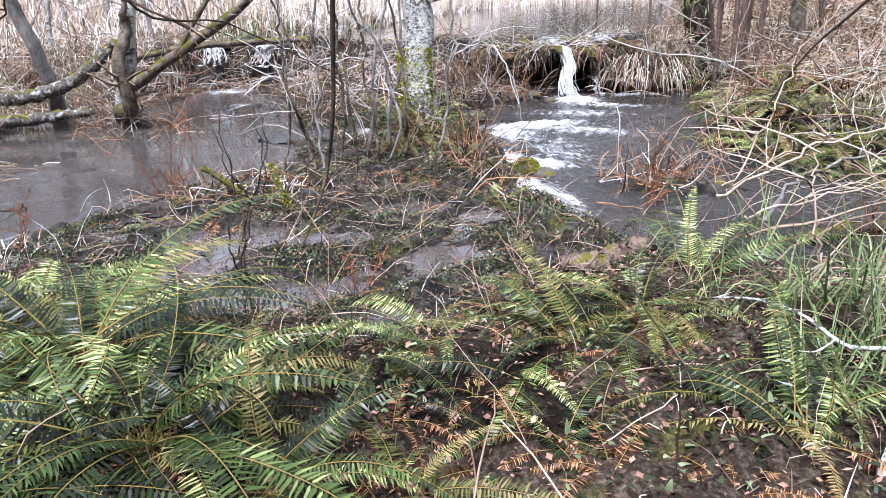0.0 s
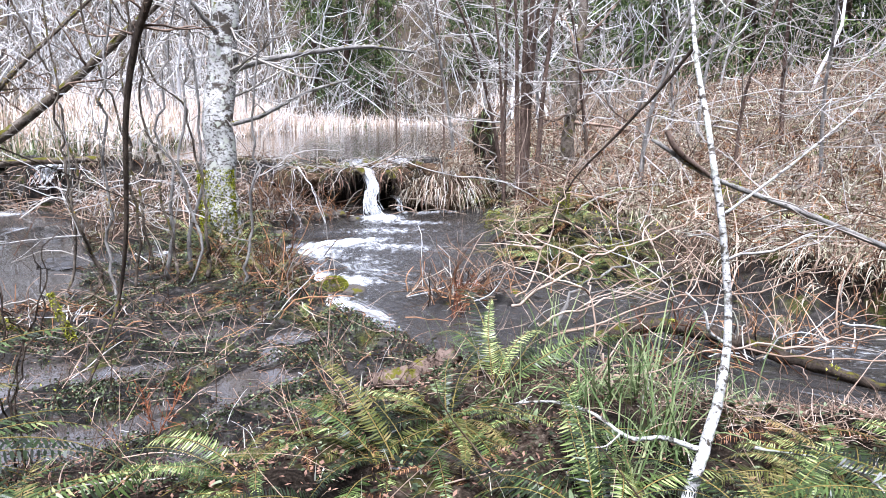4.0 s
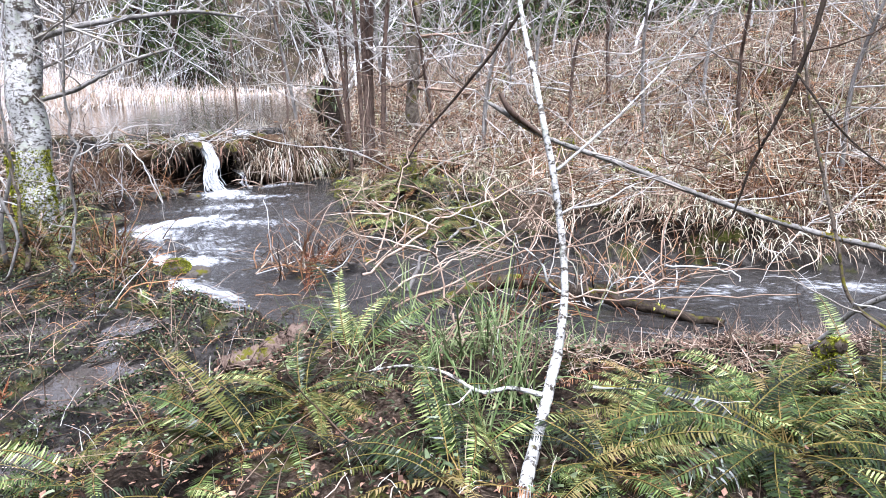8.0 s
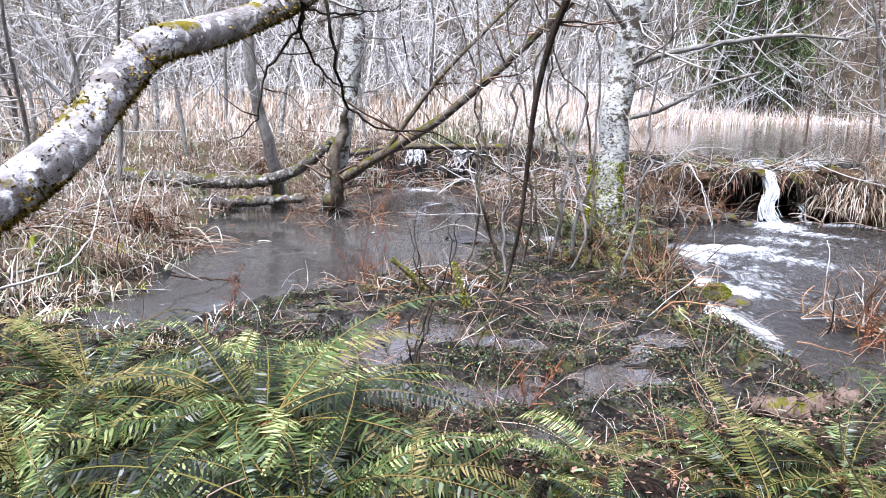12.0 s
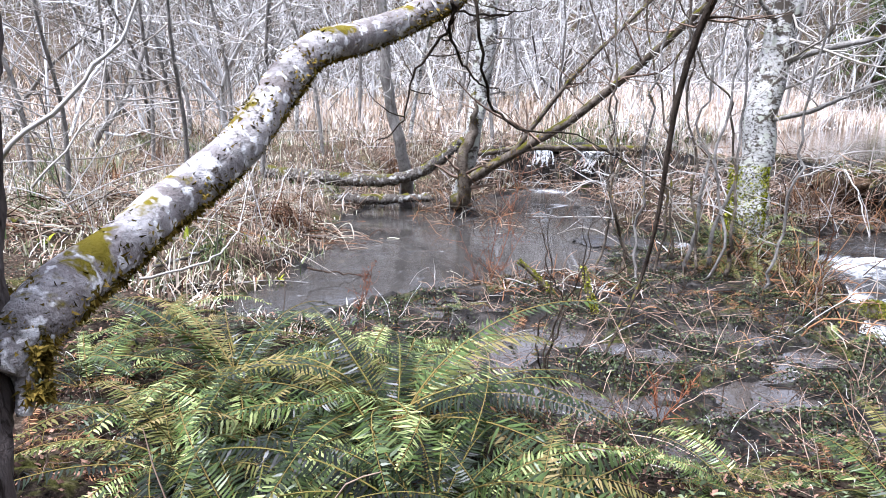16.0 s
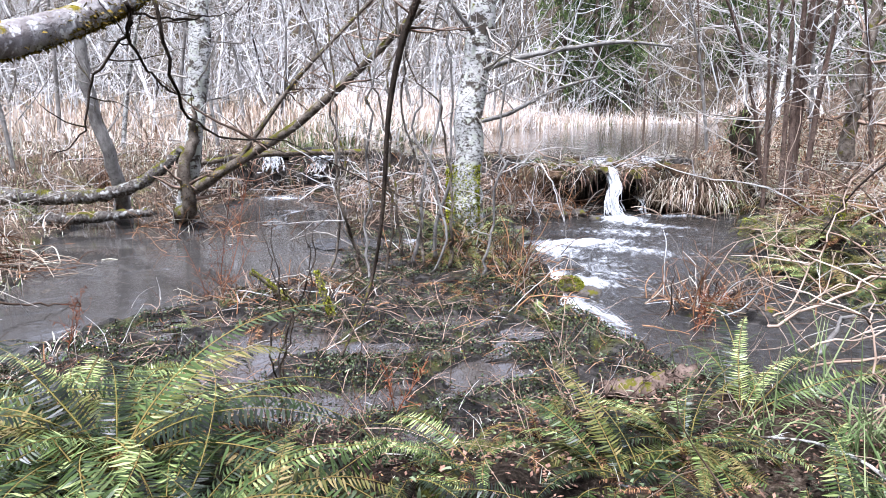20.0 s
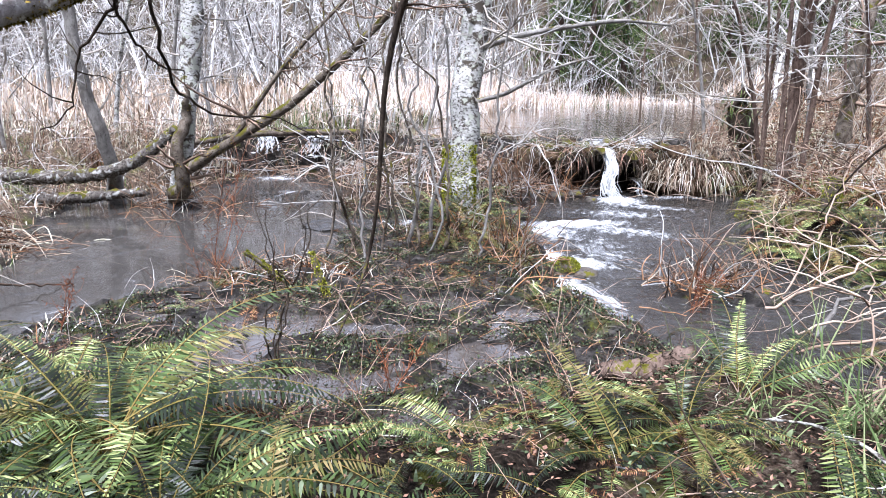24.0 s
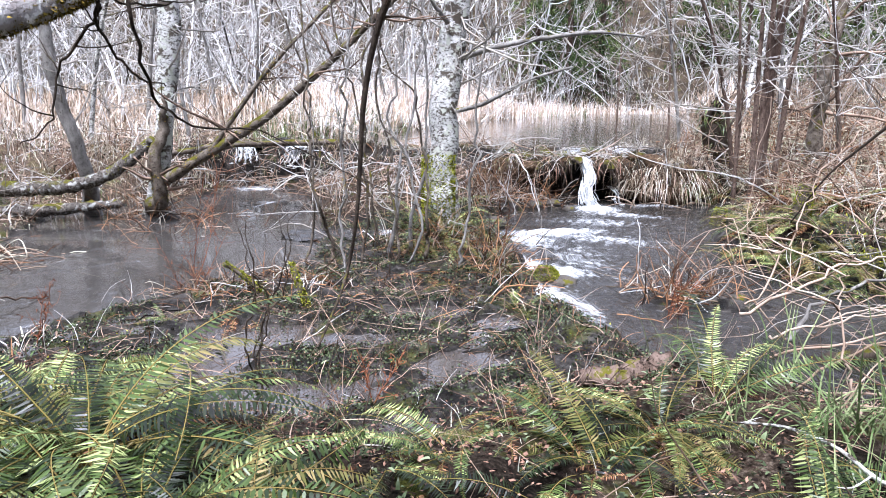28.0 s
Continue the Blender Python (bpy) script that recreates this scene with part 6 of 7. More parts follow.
# ---- reeds, grass and undergrowth ----
def build_growth():
    rg = np.random.default_rng(31)

    def thin_out(x, y, d):
        return rg.uniform(size=x.shape) < np.clip(d / np.hypot(x, y), 0.08, 1)

    def shore(x, y):
        return (sd_stream(x, y) > 0.2) & (channel(x, y, STREAM)[2] > 0) & ~pond_in(x, y) & (near_of(x, y) < -0.4)

    p = region(rg, 150000, -45, 34, 13, 62, lambda x, y: (y > pond_far(x) - 0.5) & (dam_of(x, y) > 0.6) & (x < 9 + 0.4 * y) & thin_out(x, y, 22) & (fract(x, y, 0.5, 3) + rg.normal(0, 0.5, x.shape) > -0.5))
    half = len(p) // 2
    p1 = p[:half]
    p1 = p1[((p1[:, 1] > 24) & (p1[:, 0] > -2)) | (rg.uniform(size=len(p1)) < 0.08)]
    scatter_blades("reed_bed", rg, p1, 1.45, 0.03, 0.65, 1.3, M_REED, "pale dead cattail reeds round the pond", "reeds", widen=0.03)
    scatter_blades("reed_bed", rg, p[half:], 0.55, 0.03, 1.2, 1.6, M_STRAW, "bent tan reeds and sedges round the pond", "reeds", widen=0.03)
    p = region(rg, 90000, -4, 28, 18, 49, lambda x, y: (y > pond_far(x) - 0.3) & (y < pond_far(x) + 20) & (x < 3 + 0.36 * y))
    scatter_blades("reed_bed", rg, p[:24000], 1.5, 0.05, 0.75, 1.3, M_REED, "dense cream dead reeds behind the pond", "reeds")
    p = region(rg, 60000, -40, 0, 12, 40, lambda x, y: (y > pond_far(x) + 1.5) & (y < pond_far(x) + 14))
    scatter_blades("reed_bed", rg, p[:16000], 0.85, 0.045, 0.9, 1.5, M_REED, "flattened pinkish dead reeds behind the marsh", "reeds")
    p = region(rg, 22000, -16, 0.5, 12, 28, lambda x, y: (dam_of(x, y) > 0.3) & (y > pond_far(x) - 0.9))
    scatter_blades("marsh_grass", rg, p, 0.5, 0.016, 1.1, 1.6, M_REED, "flattened tan marsh grass behind the dam", "grass")
    p = region(rg, 2600, -4, 0.5, 15, 22, lambda x, y: y > pond_far(x) - 0.6)
    scatter_blades("green_rush", rg, p, 0.95, 0.02, 0.3, 0.5, M_SEDGE, "green rushes at the pond's edge", "rushes")
    p = region(rg, 3000, 7, 18, 20, 45, lambda x, y: (y > pond_far(x) - 1.5) & (y < pond_far(x) + 2))
    scatter_blades("green_rush", rg, p, 1.1, 0.04, 0.3, 0.5, M_SEDGE, "grey-green rushes on the far bank of the pond", "rushes")
    p = region(rg, 170000, 2.5, 40, -2, 42, lambda x, y: shore(x, y) & thin_out(x, y, 6) & (np.hypot((x - 4.7) / 0.9, (y - 7.3) / 1.5) > 1))
    patch = fract(p[:, 0], p[:, 1], 0.55, 8) + 0.6 * fract(p[:, 0], p[:, 1], 1.6, 3) + rg.normal(0, 0.25, len(p))
    scatter_blades("dry_grass", rg, p[(patch > -0.25) & (patch < 0.45)], 0.34, 0.009, 1.35, 1.8, M_THATCH, "dry tan grass and weeds on the far shore", "grass", widen=0.05)
    scatter_blades("dry_grass", rg, p[patch >= 0.3], 0.3, 0.011, 1.45, 1.6, M_HAYPALE, "flattened pinkish dry grass on the far shore", "grass", widen=0.05)
    scatter_blades("dead_bracken", rg, p[patch <= -0.15], 0.36, 0.014, 1.1, 1.9, M_FERN_DEAD, "rusty dead bracken on the far shore", "bracken", widen=0.04)
    p = region(rg, 330000, 2.8, 17, -1, 17, lambda x, y: shore(x, y) & thin_out(x, y, 6) & (sd_stream(x, y) > 0.3) & (np.hypot((x - 4.7) / 0.9, (y - 7.3) / 1.5) > 1))[:105000]
    patch = fract(p[:, 0], p[:, 1], 0.55, 8) + 0.6 * fract(p[:, 0], p[:, 1], 1.6, 3) + rg.normal(0, 0.2, len(p))
    scatter_blades("dry_grass", rg, p[(patch > -0.35) & (patch < 0.4)], 0.28, 0.011, 1.25, 1.8, M_THATCH, "dry tan grass thick on the near slope", "grass", n=2)
    scatter_blades("dry_grass", rg, p[patch >= 0.4], 0.24, 0.012, 1.4, 1.6, M_HAYPALE, "flattened pinkish dry grass thick on the near slope", "grass", n=2)
    scatter_blades("dead_bracken", rg, p[patch <= -0.35], 0.28, 0.014, 1.1, 1.9, M_FERN_DEAD, "rusty dead bracken thick on the near slope", "bracken", n=2)
    # stalks lying flat over the slope
    for mat, n, label in ((M_HAYPALE, 4500, "pale stalks lying over the slope"), (M_HAY, 7000, "pinkish stalks lying over the slope"), (M_FERN_DEAD, 5000, "rusty stalks lying over the slope")):
        q = region(rg, n * 9, 3.0, 22, -2, 22, lambda x, y: shore(x, y) & thin_out(x, y, 6) & (np.hypot((x - 4.7) / 0.9, (y - 7.3) / 1.5) > 1))[:n]
        d = fan(rg, len(q), 1.5)
        d[:, 2] = np.abs(d[:, 2]) * 0.3
        acc = Acc()
        stems(acc, rg, np.column_stack([q, height(q[:, 0], q[:, 1]) + rg.uniform(0.03, 0.22, len(q))]), d, rg.uniform(0.15, 0.6, len(q)), rg.uniform(0.003, 0.007, len(q)) * (1 + 0.04 * np.hypot(q[:, 0], q[:, 1])), 3, 3, 0.2, -0.4)
        solid("fallen_stalks", acc, mat, (0, 0, 0), label, "stalks", kind="stuff")
    green = region(rg, 30000, 3.5, 26, 0, 26, lambda x, y: shore(x, y) & (fract(x, y, 0.8, 12) + rg.normal(0, 0.2, x.shape) > 0.25))
    scatter_blades("slope_moss", rg, green, 0.13, 0.024, 0.9, 1.2, M_CRESS, "green leaves and moss patches among the dry grass", "moss", widen=0.04)
    p = region(rg, 9000, 3, 18, 0, 18, lambda x, y: shore(x, y) & (fract(x, y, 0.9, 2) > 0.3))
    scatter_blades("slope_sedge", rg, p, 0.4, 0.014, 0.7, 1.4, M_SEDGE, "green sedge among the dead grass of the slope", "sedge")
    p = region(rg, 110000, -20, -2.6, 2, 15.5, lambda x, y: (sd_pool(x, y) > -0.02) & (x < -2.4 - 0.25 * (y - 5)) & (near_of(x, y) < 0.6) & thin_out(x, y, 6))
    half = len(p) // 2
    scatter_blades("dry_grass", rg, p[:half], 0.3, 0.012, 1.5, 1.4, M_HAYPALE, "flattened pinkish dry grass on the marshy shore", "grass", widen=0.03)
    scatter_blades("dead_bracken", rg, p[half : half + half // 9], 0.34, 0.01, 1.4, 1.8, M_FERN_DEAD, "rusty dead bracken on the marshy shore", "bracken", widen=0.03)
    scatter_blades("dry_grass", rg, p[half + half // 9 : half + half // 2], 0.36, 0.012, 1.4, 1.6, M_REED, "pale flattened grass on the marshy shore", "grass", widen=0.03)
    wet = region(rg, 60000, -26, -3, 9.5, 24, lambda x, y: (sd_pool(x, y) > 0.3) & (fract(x, y, 0.5, 21) + rg.normal(0, 0.3, x.shape) > -0.1))
    scatter_blades("marsh_grass", rg, wet[:15000], 0.45, 0.016, 1.25, 1.6, M_HAYPALE, "pinkish flattened marsh grass behind the pool", "grass", widen=0.03)
    scatter_blades("marsh_sedge", rg, wet[15000:17500], 0.35, 0.018, 1.0, 1.6, M_SEDGE, "green sedge clumps behind the pool", "sedge", widen=0.02)
    scatter_blades("marsh_sedge", rg, p[half + half // 2 :][:4000], 0.32, 0.014, 1.0, 1.6, M_SEDGE, "green sedge among the dead grass", "sedge")
    # fringe of dead grass and roots hanging to the stream
    p = region(rg, 60000, 3, 12, -2, 12, lambda x, y: (np.abs(sd_stream(x, y) - 0.28) < 0.22) & (channel(x, y, STREAM)[2] > 0) & (near_of(x, y) < -0.6))
    e = 0.05
    out = -np.column_stack([sd_stream(p[:, 0] + e, p[:, 1]) - sd_stream(p[:, 0] - e, p[:, 1]), sd_stream(p[:, 0], p[:, 1] + e) - sd_stream(p[:, 0], p[:, 1] - e)]) / (2 * e)
    for mat, part_of, wide, label in ((M_HAYPALE, slice(0, 2500), 0.009, "dead grass fringe hanging to the stream"), (M_FERN_DEAD, slice(2600, 3500), 0.008, "rusty stalks hanging to the stream"), (M_SEDGE, slice(4200, 5000), 0.01, "green sedge fringe along the stream")):
        q, o = p[part_of], out[part_of]
        low = (q[:, 1] < 6.0) | (np.arange(len(q)) % 4 == 0)
        q, o = q[low], o[low]
        m = len(q)
        acc = Acc()
        blades(acc, np.column_stack([q, height(q[:, 0], q[:, 1]) + rg.uniform(0, 0.12, m)]), np.column_stack([o + rg.normal(0, 0.5, (m, 2)), rg.uniform(0.1, 1.0, m)]), rg.uniform(0.12, 0.45, m), wide, rg.uniform(1.2, 3.0, m), 5)
        solid("bank_fringe", acc, mat, (0, 0, 0), label, "grass", kind="stuff", smooth=False)
    p = region(rg, 9000, 3.6, 5.9, 5.6, 9.0, lambda x, y: (np.hypot((x - 4.7) / 1.0, (y - 7.3) / 1.6) < 1) & shore(x, y))
    scatter_blades("bank_moss", rg, p[:600], 0.07, 0.02, 0.9, 1.2, M_MOSS, "yellow-green moss on the fern bank", "moss")
    scatter_blades("bank_moss", rg, p[2200:4200], 0.16, 0.018, 1.0, 1.8, M_CRESS, "green leaves on the fern bank", "leaves")
    # brush of thin twigs on the slopes
    for j, (mat, label) in enumerate([(M_TWIGB, "thicket of brown bare twigs on the slope"), (M_VINE, "thicket of tan bare twigs on the slope"), (M_TWIG, "thicket of pale bare twigs on the slope")]):
        acc = Acc()
        q = region(rg, 16000, 3.5, 46, -4, 46, lambda x, y: shore(x, y) & (sd_stream(x, y) > 0.4) & thin_out(x, y, 5))[: (700, 900, 900)[j]]
        d = np.hypot(q[:, 0], q[:, 1])
        ll = rg.uniform(0.5, 2.0, len(q)) * (1 + 0.02 * d)
        r = rg.uniform(0.0025, 0.006, len(q)) * (1 + 0.05 * d)
        line = stems(acc, rg, np.column_stack([q, height(q[:, 0], q[:, 1]) - 0.02]), fan(rg, len(q), 1.15), ll * 0.75, r, 6, 3, 0.22)
        side_twigs(acc, rg, line, 3, ll * 0.4, r * 0.6)
        solid("undergrowth", acc, mat, (0, 0, 0), label, "shrubs", kind="stuff")
    acc = Acc()
    q = region(rg, 3000, -22, -3.2, 3.5, 18, lambda x, y: (sd_pool(x, y) > 0.2) & thin_out(x, y, 7) & (near_of(x, y) < 0))
    d = fan(rg, len(q), 1.2)
    d[:, 2] = np.abs(d[:, 2]) * 0.6
    line = stems(acc, rg, np.column_stack([q, height(q[:, 0], q[:, 1]) + 0.03]), d, rg.uniform(0.4, 1.7, len(q)), rg.uniform(0.003, 0.009, len(q)), 6, 4, 0.12, -0.5)
    side_twigs(acc, rg, line, 2, 0.35, 0.003)
    solid("fallen_twigs", acc, M_TWIG, (0, 0, 0), "fallen pale twigs strewn over the marshy shore", "twigs", kind="stuff")
    for i in range(60):
        x, y = rg.uniform(-11, -3.2), rg.uniform(5.0, 13.5)
        if sd_pool(np.array([x]), np.array([y]))[0] < 0.25 or near_of(x, y) > -0.1:
            continue
        acc = Acc()
        tuft(rg, x, y, hgt(x, y) + 0.08, 110, rg.uniform(0.45, 0.85), 0.009, 1.2, rg.uniform(2.2, 3.6), acc, 0.2)
        k = rg.integers(5)
        solid("grass_tussock", acc, (M_HAY, M_STRAW, M_FERN_DEAD, M_VINE, M_SEDGE)[k], (x, y, hgt(x, y)), ("flattened pale grass tussock on the marsh", "flattened tan grass tussock on the marsh", "heap of rusty dead stalks on the marsh", "heap of pinkish dead stalks on the marsh", "green sedge tussock on the marsh")[k], "grass", "tussocks on the marsh", smooth=False)
    # heaps of rusty and straw stalks lying on the marsh
    for i, (x, y) in enumerate([(-4.76, 7.39), (-8.55, 9.19), (-6.74, 6.16), (-5.45, 7.53), (-6.12, 4.87), (-5.48, 6.07), (-4.41, 7.63), (-11.53, 11.63), (-7.55, 9.7)]):
        z = hgt(x, y)
        th = thing("stalk_heap", (x, y, z), "heap of fallen rusty and straw-coloured stalks on the marsh", "stalks", "stalk heaps on the marsh")
        for mat, n, label in ((M_FERN_DEAD, 34, "rusty stalks"), (M_HAYPALE, 56, "straw-coloured stalks"), (M_TWIGB, 16, "dark stalks")):
            acc = Acc()
            q = np.column_stack([x + rg.normal(0, 0.3, n), y + rg.normal(0, 0.22, n), np.zeros(n)])
            q[:, 2] = height(q[:, 0], q[:, 1]) + rg.uniform(0.02, 0.2, n)
            d = np.column_stack([rg.normal(0.8 if i % 2 else -0.8, 0.5, n), rg.normal(0, 0.4, n), rg.uniform(0.0, 0.5, n)])
            stems(acc, rg, q, d, rg.uniform(0.35, 1.0, n), rg.uniform(0.004, 0.009, n), 6, 4, 0.1, -1.0)
            part("stalk_bundle", acc, mat, th, label, kind="stuff")
    for pts in [[(-6.62, 4.71), (-6.08, 4.65), (-5.44, 4.54)], [(-4.6, 4.43), (-4.61, 5.23), (-4.79, 6.08)], [(-7.87, 6.17), (-7.01, 6.16), (-6.39, 6.42)]]:
        log("fallen_branch", [(x, y, hgt(x, y) + 0.06 + 0.05 * i) for i, (x, y) in enumerate(pts)], [0.022, 0.02, 0.012], B_LOG, "grey fallen branch lying on the marsh", int(100 * abs(pts[0][0])), 0, 7)
    # heaps of dead stalks: round the trunk, on the pool's edge, by the dam, under the snag, on the islet
    heaps = [(0.5, 8.2, 0.45, 0.25), (-1.5, 6.35, 0.5, 0.22), (-1.7, 6.1, 0.4, 0.2), (-1.2, 6.4, 0.4, 0.2), (1.6, 11.7, 0.45, 0.3), (2.0, 12.0, 0.4, 0.2), (1.2, 11.2, 0.3, 0.4), (-3.6, 10.2, 0.5, 0.3), (-3.3, 9.5, 0.55, 0.3), (-3.9, 10.6, 0.4, 0.3), (-2.7, 13.7, 0.7, 0.25), (1.75, 12.0, 0.35, 0.2), (2.7, 6.3, 0.3, 0.18), (-1.4, 13.2, 0.8, 0.5), (4.3, 3.9, 0.7, 0.2), (0.9, 7.2, 0.2, 0.8)]
    for mat, label, cnt in ((M_TWIG, "dead pale twigs heaped round the stems", 380), (M_FERN_DEAD, "dead rusty fern stalks heaped round the stems", 1200), (M_TWIGB, "dark dead twigs heaped round the stems", 800), (M_STRAW, "dead straw heaped round the stems", 300)):
        k = rg.integers(0, len(heaps), cnt)
        hp = np.array(heaps)[k]
        q = hp[:, :2] + rg.normal(0, 1, (cnt, 2)) * hp[:, 2:]
        d = fan(rg, cnt, 1.1)
        d[:, 2] = (np.abs(d[:, 2]) * 0.7 + 0.05) * np.where(hp[:, 0] < -1.0, 0.4, 1.0)
        acc = Acc()
        stems(acc, rg, np.column_stack([q, np.maximum(height(q[:, 0], q[:, 1]), 0.06)]), d, rg.uniform(0.2, 0.8, cnt) * np.where(np.abs(hp[:, 0] + 1.5) < 0.35, 0.5, 1.0), rg.uniform(0.0025, 0.008, cnt), 6, 4, 0.18, -0.8)
        solid("brush", acc, mat, (0, 0, 0), label, "twigs", kind="stuff")
    # rusty dock stalks by the pool
    for i, (x, y, h) in enumerate([(-1.95, 6.2, 1.35), (-2.05, 6.3, 0.9), (2.3, 5.7, 0.5), (2.45, 5.8, 0.45), (-0.2, 3.75, 0.4), (-2.7, 4.9, 0.5), (3.2, 3.9, 0.7)]):
        z = hgt(x, y)
        th = thing("dead_dock", (x, y, z), "rusty red dead dock stalk by the water", "plant", "dead dock stalks")
        acc = Acc()
        line = stems(acc, rg, [(x, y, z)] * 2, [(rg.normal(0.35, 0.12), 0, 1), (rg.normal(0.0, 0.25), 0.1, 1)], [h, h * 0.8], 0.005, 7, 4, 0.08)
        part("stalk", acc, M_RED, th)
        acc = Acc()
        tw = side_twigs(acc, rg, line, 18, h * 0.3, 0.0025, spread=0.8)
        for e in tw[:, 1:].reshape(-1, 3):
            if rg.uniform() < 0.6:
                sprig(acc, rg, e, rg.normal(0, 1, 3), 0.016)
        part("seed_head", acc, M_RED, th, smooth=False)
    # sedge tufts on the near bank, blade by blade
    shapes = []
    for i in range(8):
        acc = Acc()
        blades(acc, [(0, 0, 0)], [(math.sin(0.1 + 0.1 * i), 0, math.cos(0.1 + 0.1 * i))], 1.0, 0.016, 0.9 + 0.42 * i, 8)
        shapes.append(acc.mesh("blade", M_SEDGE, smooth=False))
    for i, ((x, y, z), n, ll) in enumerate([((2.59, 3.19, 0.2), 60, 0.7), ((1.69, 3.96, 0.2), 24, 0.5), ((1.91, 2.8, 0.3), 55, 0.6), ((1.92, 2.23, 0.35), 60, 0.6), ((1.58, 2.04, 0.38), 50, 0.5), ((1.93, 4.6, 0.1), 22, 0.5), ((2.18, 2.79, 0.35), 50, 0.6), ((1.53, 2.99, 0.3), 36, 0.5), ((-0.76, 3.56, 0.2), 22, 0.35), ((-0.36, 3.33, 0.2), 14, 0.3), ((2.85, 2.78, 0.2), 40, 0.5), ((2.17, 3.61, 0.2), 40, 0.6)]):
        th = thing("sedge_tuft", (x, y, hgt(x, y)), "tuft of green and straw sedge on the bank", "grass", "sedge tufts")
        for _ in range(n):
            ob = new("blade", shapes[rg.integers(8)])
            ob.parent = th
            sc = 1.05 * ll * rg.uniform(0.5, 1.1)
            ob.matrix_local = pose(rg.normal(0, 0.08), rg.normal(0, 0.08), -0.02, rg.normal(0, 8), rg.normal(5, 12), rg.uniform(0, 360)) @ Matrix.Diagonal((sc, sc, sc, 1))
    # skunk cabbage sprouts on the marsh
    for i, (x, y) in enumerate([(-4.78, 6.21), (-5.07, 5.6), (-5.74, 4.54), (-17.78, 18.04), (-5.24, 5.83), (-4.6, 6.3), (-3.95, 5.6)]):
        acc = Acc()
        z = hgt(x, y)
        blades(acc, np.tile([x, y, z], (5, 1)) + rg.normal(0, 0.015, (5, 3)), fan(rg, 5, 0.7), rg.uniform(0.08, 0.15, 5), 0.06, 1.2, 5)
        solid("cabbage_sprout", acc, M_CABBAGE, (x, y, z), "bright yellow-green skunk cabbage sprout in the marsh", "plant", "cabbage sprouts")
    # leaf litter on the near bank and the slope
    acc = Acc()
    p = region(rg, 46000, -6, 8, 0.3, 5.2, lambda x, y: (near_of(x, y) > -0.3) & (np.hypot(x, y) > 0.8))
    m = len(p)
    sz, a = rg.uniform(0.005, 0.019, m)[:, None], rg.uniform(0, 6.28, m)
    u = np.stack([np.cos(a), np.sin(a), rg.normal(0, 0.35, m)], -1) * sz
    v = np.stack([-np.sin(a), np.cos(a), rg.normal(0, 0.35, m)], -1) * sz * rg.uniform(0.25, 0.8, (m, 1))
    c = np.column_stack([p, height(p[:, 0], p[:, 1]) + rg.uniform(0.0, 0.05, m)])
    w = np.stack([c - u, c - v, c + u, c + v, c + np.array([0, 0, 0.3]) * sz], 1)
    t = np.array([[0, 1, 4], [1, 2, 4], [2, 3, 4], [3, 0, 4]])[None] + (np.arange(m) * 5)[:, None, None]
    acc.add(w.reshape(-1, 3), None, t.reshape(-1, 3))
    solid("leaf_litter", acc, M_LITTER, (0, 0, 0), "dead brown leaves strewn over the bank", "leaves", kind="stuff", smooth=False)
    # small leaves and dry blades on the bank
    p = region(rg, 34000, -6, 8, 0.8, 4.6, lambda x, y: (near_of(x, y) > -0.2) & (np.hypot(x, y) > 1.0) & (fract(x, y, 2.2, 5) + rg.normal(0, 0.3, x.shape) > 0))
    scatter_blades("bank_grass", rg, p[:2600], 0.2, 0.005, 0.9, 1.8, M_STRAW, "dry grass blades among the ferns of the bank", "grass")
    acc, m = Acc(), len(p[5200:])
    c = np.column_stack([p[5200:], height(p[5200:, 0], p[5200:, 1]) + rg.uniform(0.01, 0.09, m)])
    blades(acc, c, rg.normal(0, 1, (m, 3)) * [1, 1, 0.2] + [0, 0, 0.25], rg.uniform(0.015, 0.05, m), rg.uniform(0.008, 0.024, m), 0.8, 3)
    solid("ground_leaves", acc, M_CRESS, (0, 0, 0), "small green ground leaves on the bank", "leaves", kind="stuff", smooth=False)
    # weeds and moss on the mud flat
    for mat, label, cnt, lo, hi in ((M_CRESS, "tiny green weeds growing on the mud flat", 250000, 0.006, 0.026), (M_MOSS, "moss sprigs on the mud flat and the bank", 2500, 0.008, 0.022), (M_LITTER, "rotting leaf scraps on the mud flat", 70000, 0.006, 0.022), (M_STRAW, "straw scraps on the mud flat", 3500, 0.005, 0.016)):
        p = region(rg, cnt, -3.0, 2.4, 2.6, 9.8, lambda x, y: (near_of(x, y) < 0.6) & (sd_stream(x, y) > -0.03) & (sd_pool(x, y) > 0.0) & (fract(x, y, 3.0, lo * 900) + rg.normal(0, 0.4, x.shape) > 0.15))
        p = p[(height(p[:, 0], p[:, 1]) + 0.018 * noise_field(p[:, 0], p[:, 1]) > 0.1) | (rg.uniform(size=len(p)) < 0.12)]
        acc, m = Acc(), len(p)
        c = np.column_stack([p, np.maximum(height(p[:, 0], p[:, 1]) + 0.018 * noise_field(p[:, 0], p[:, 1]), 0.105) + 0.035 * rg.uniform(size=m) ** 2])
        d = rg.normal(0, 1, (m, 3)) * [1, 1, 0.25] + [0, 0, 0.5]
        sz = rg.uniform(lo, hi, m)[:, None]
        e = np.cross(d, rg.normal(0, 1, (m, 3)))
        e /= np.linalg.norm(e, axis=1)[:, None]
        d /= np.linalg.norm(d, axis=1)[:, None]
        acc.add(np.stack([c - e * sz * 0.4, c + e * sz * 0.4, c + d * sz], 1).reshape(-1, 3), None, np.arange(3 * m).reshape(-1, 3))
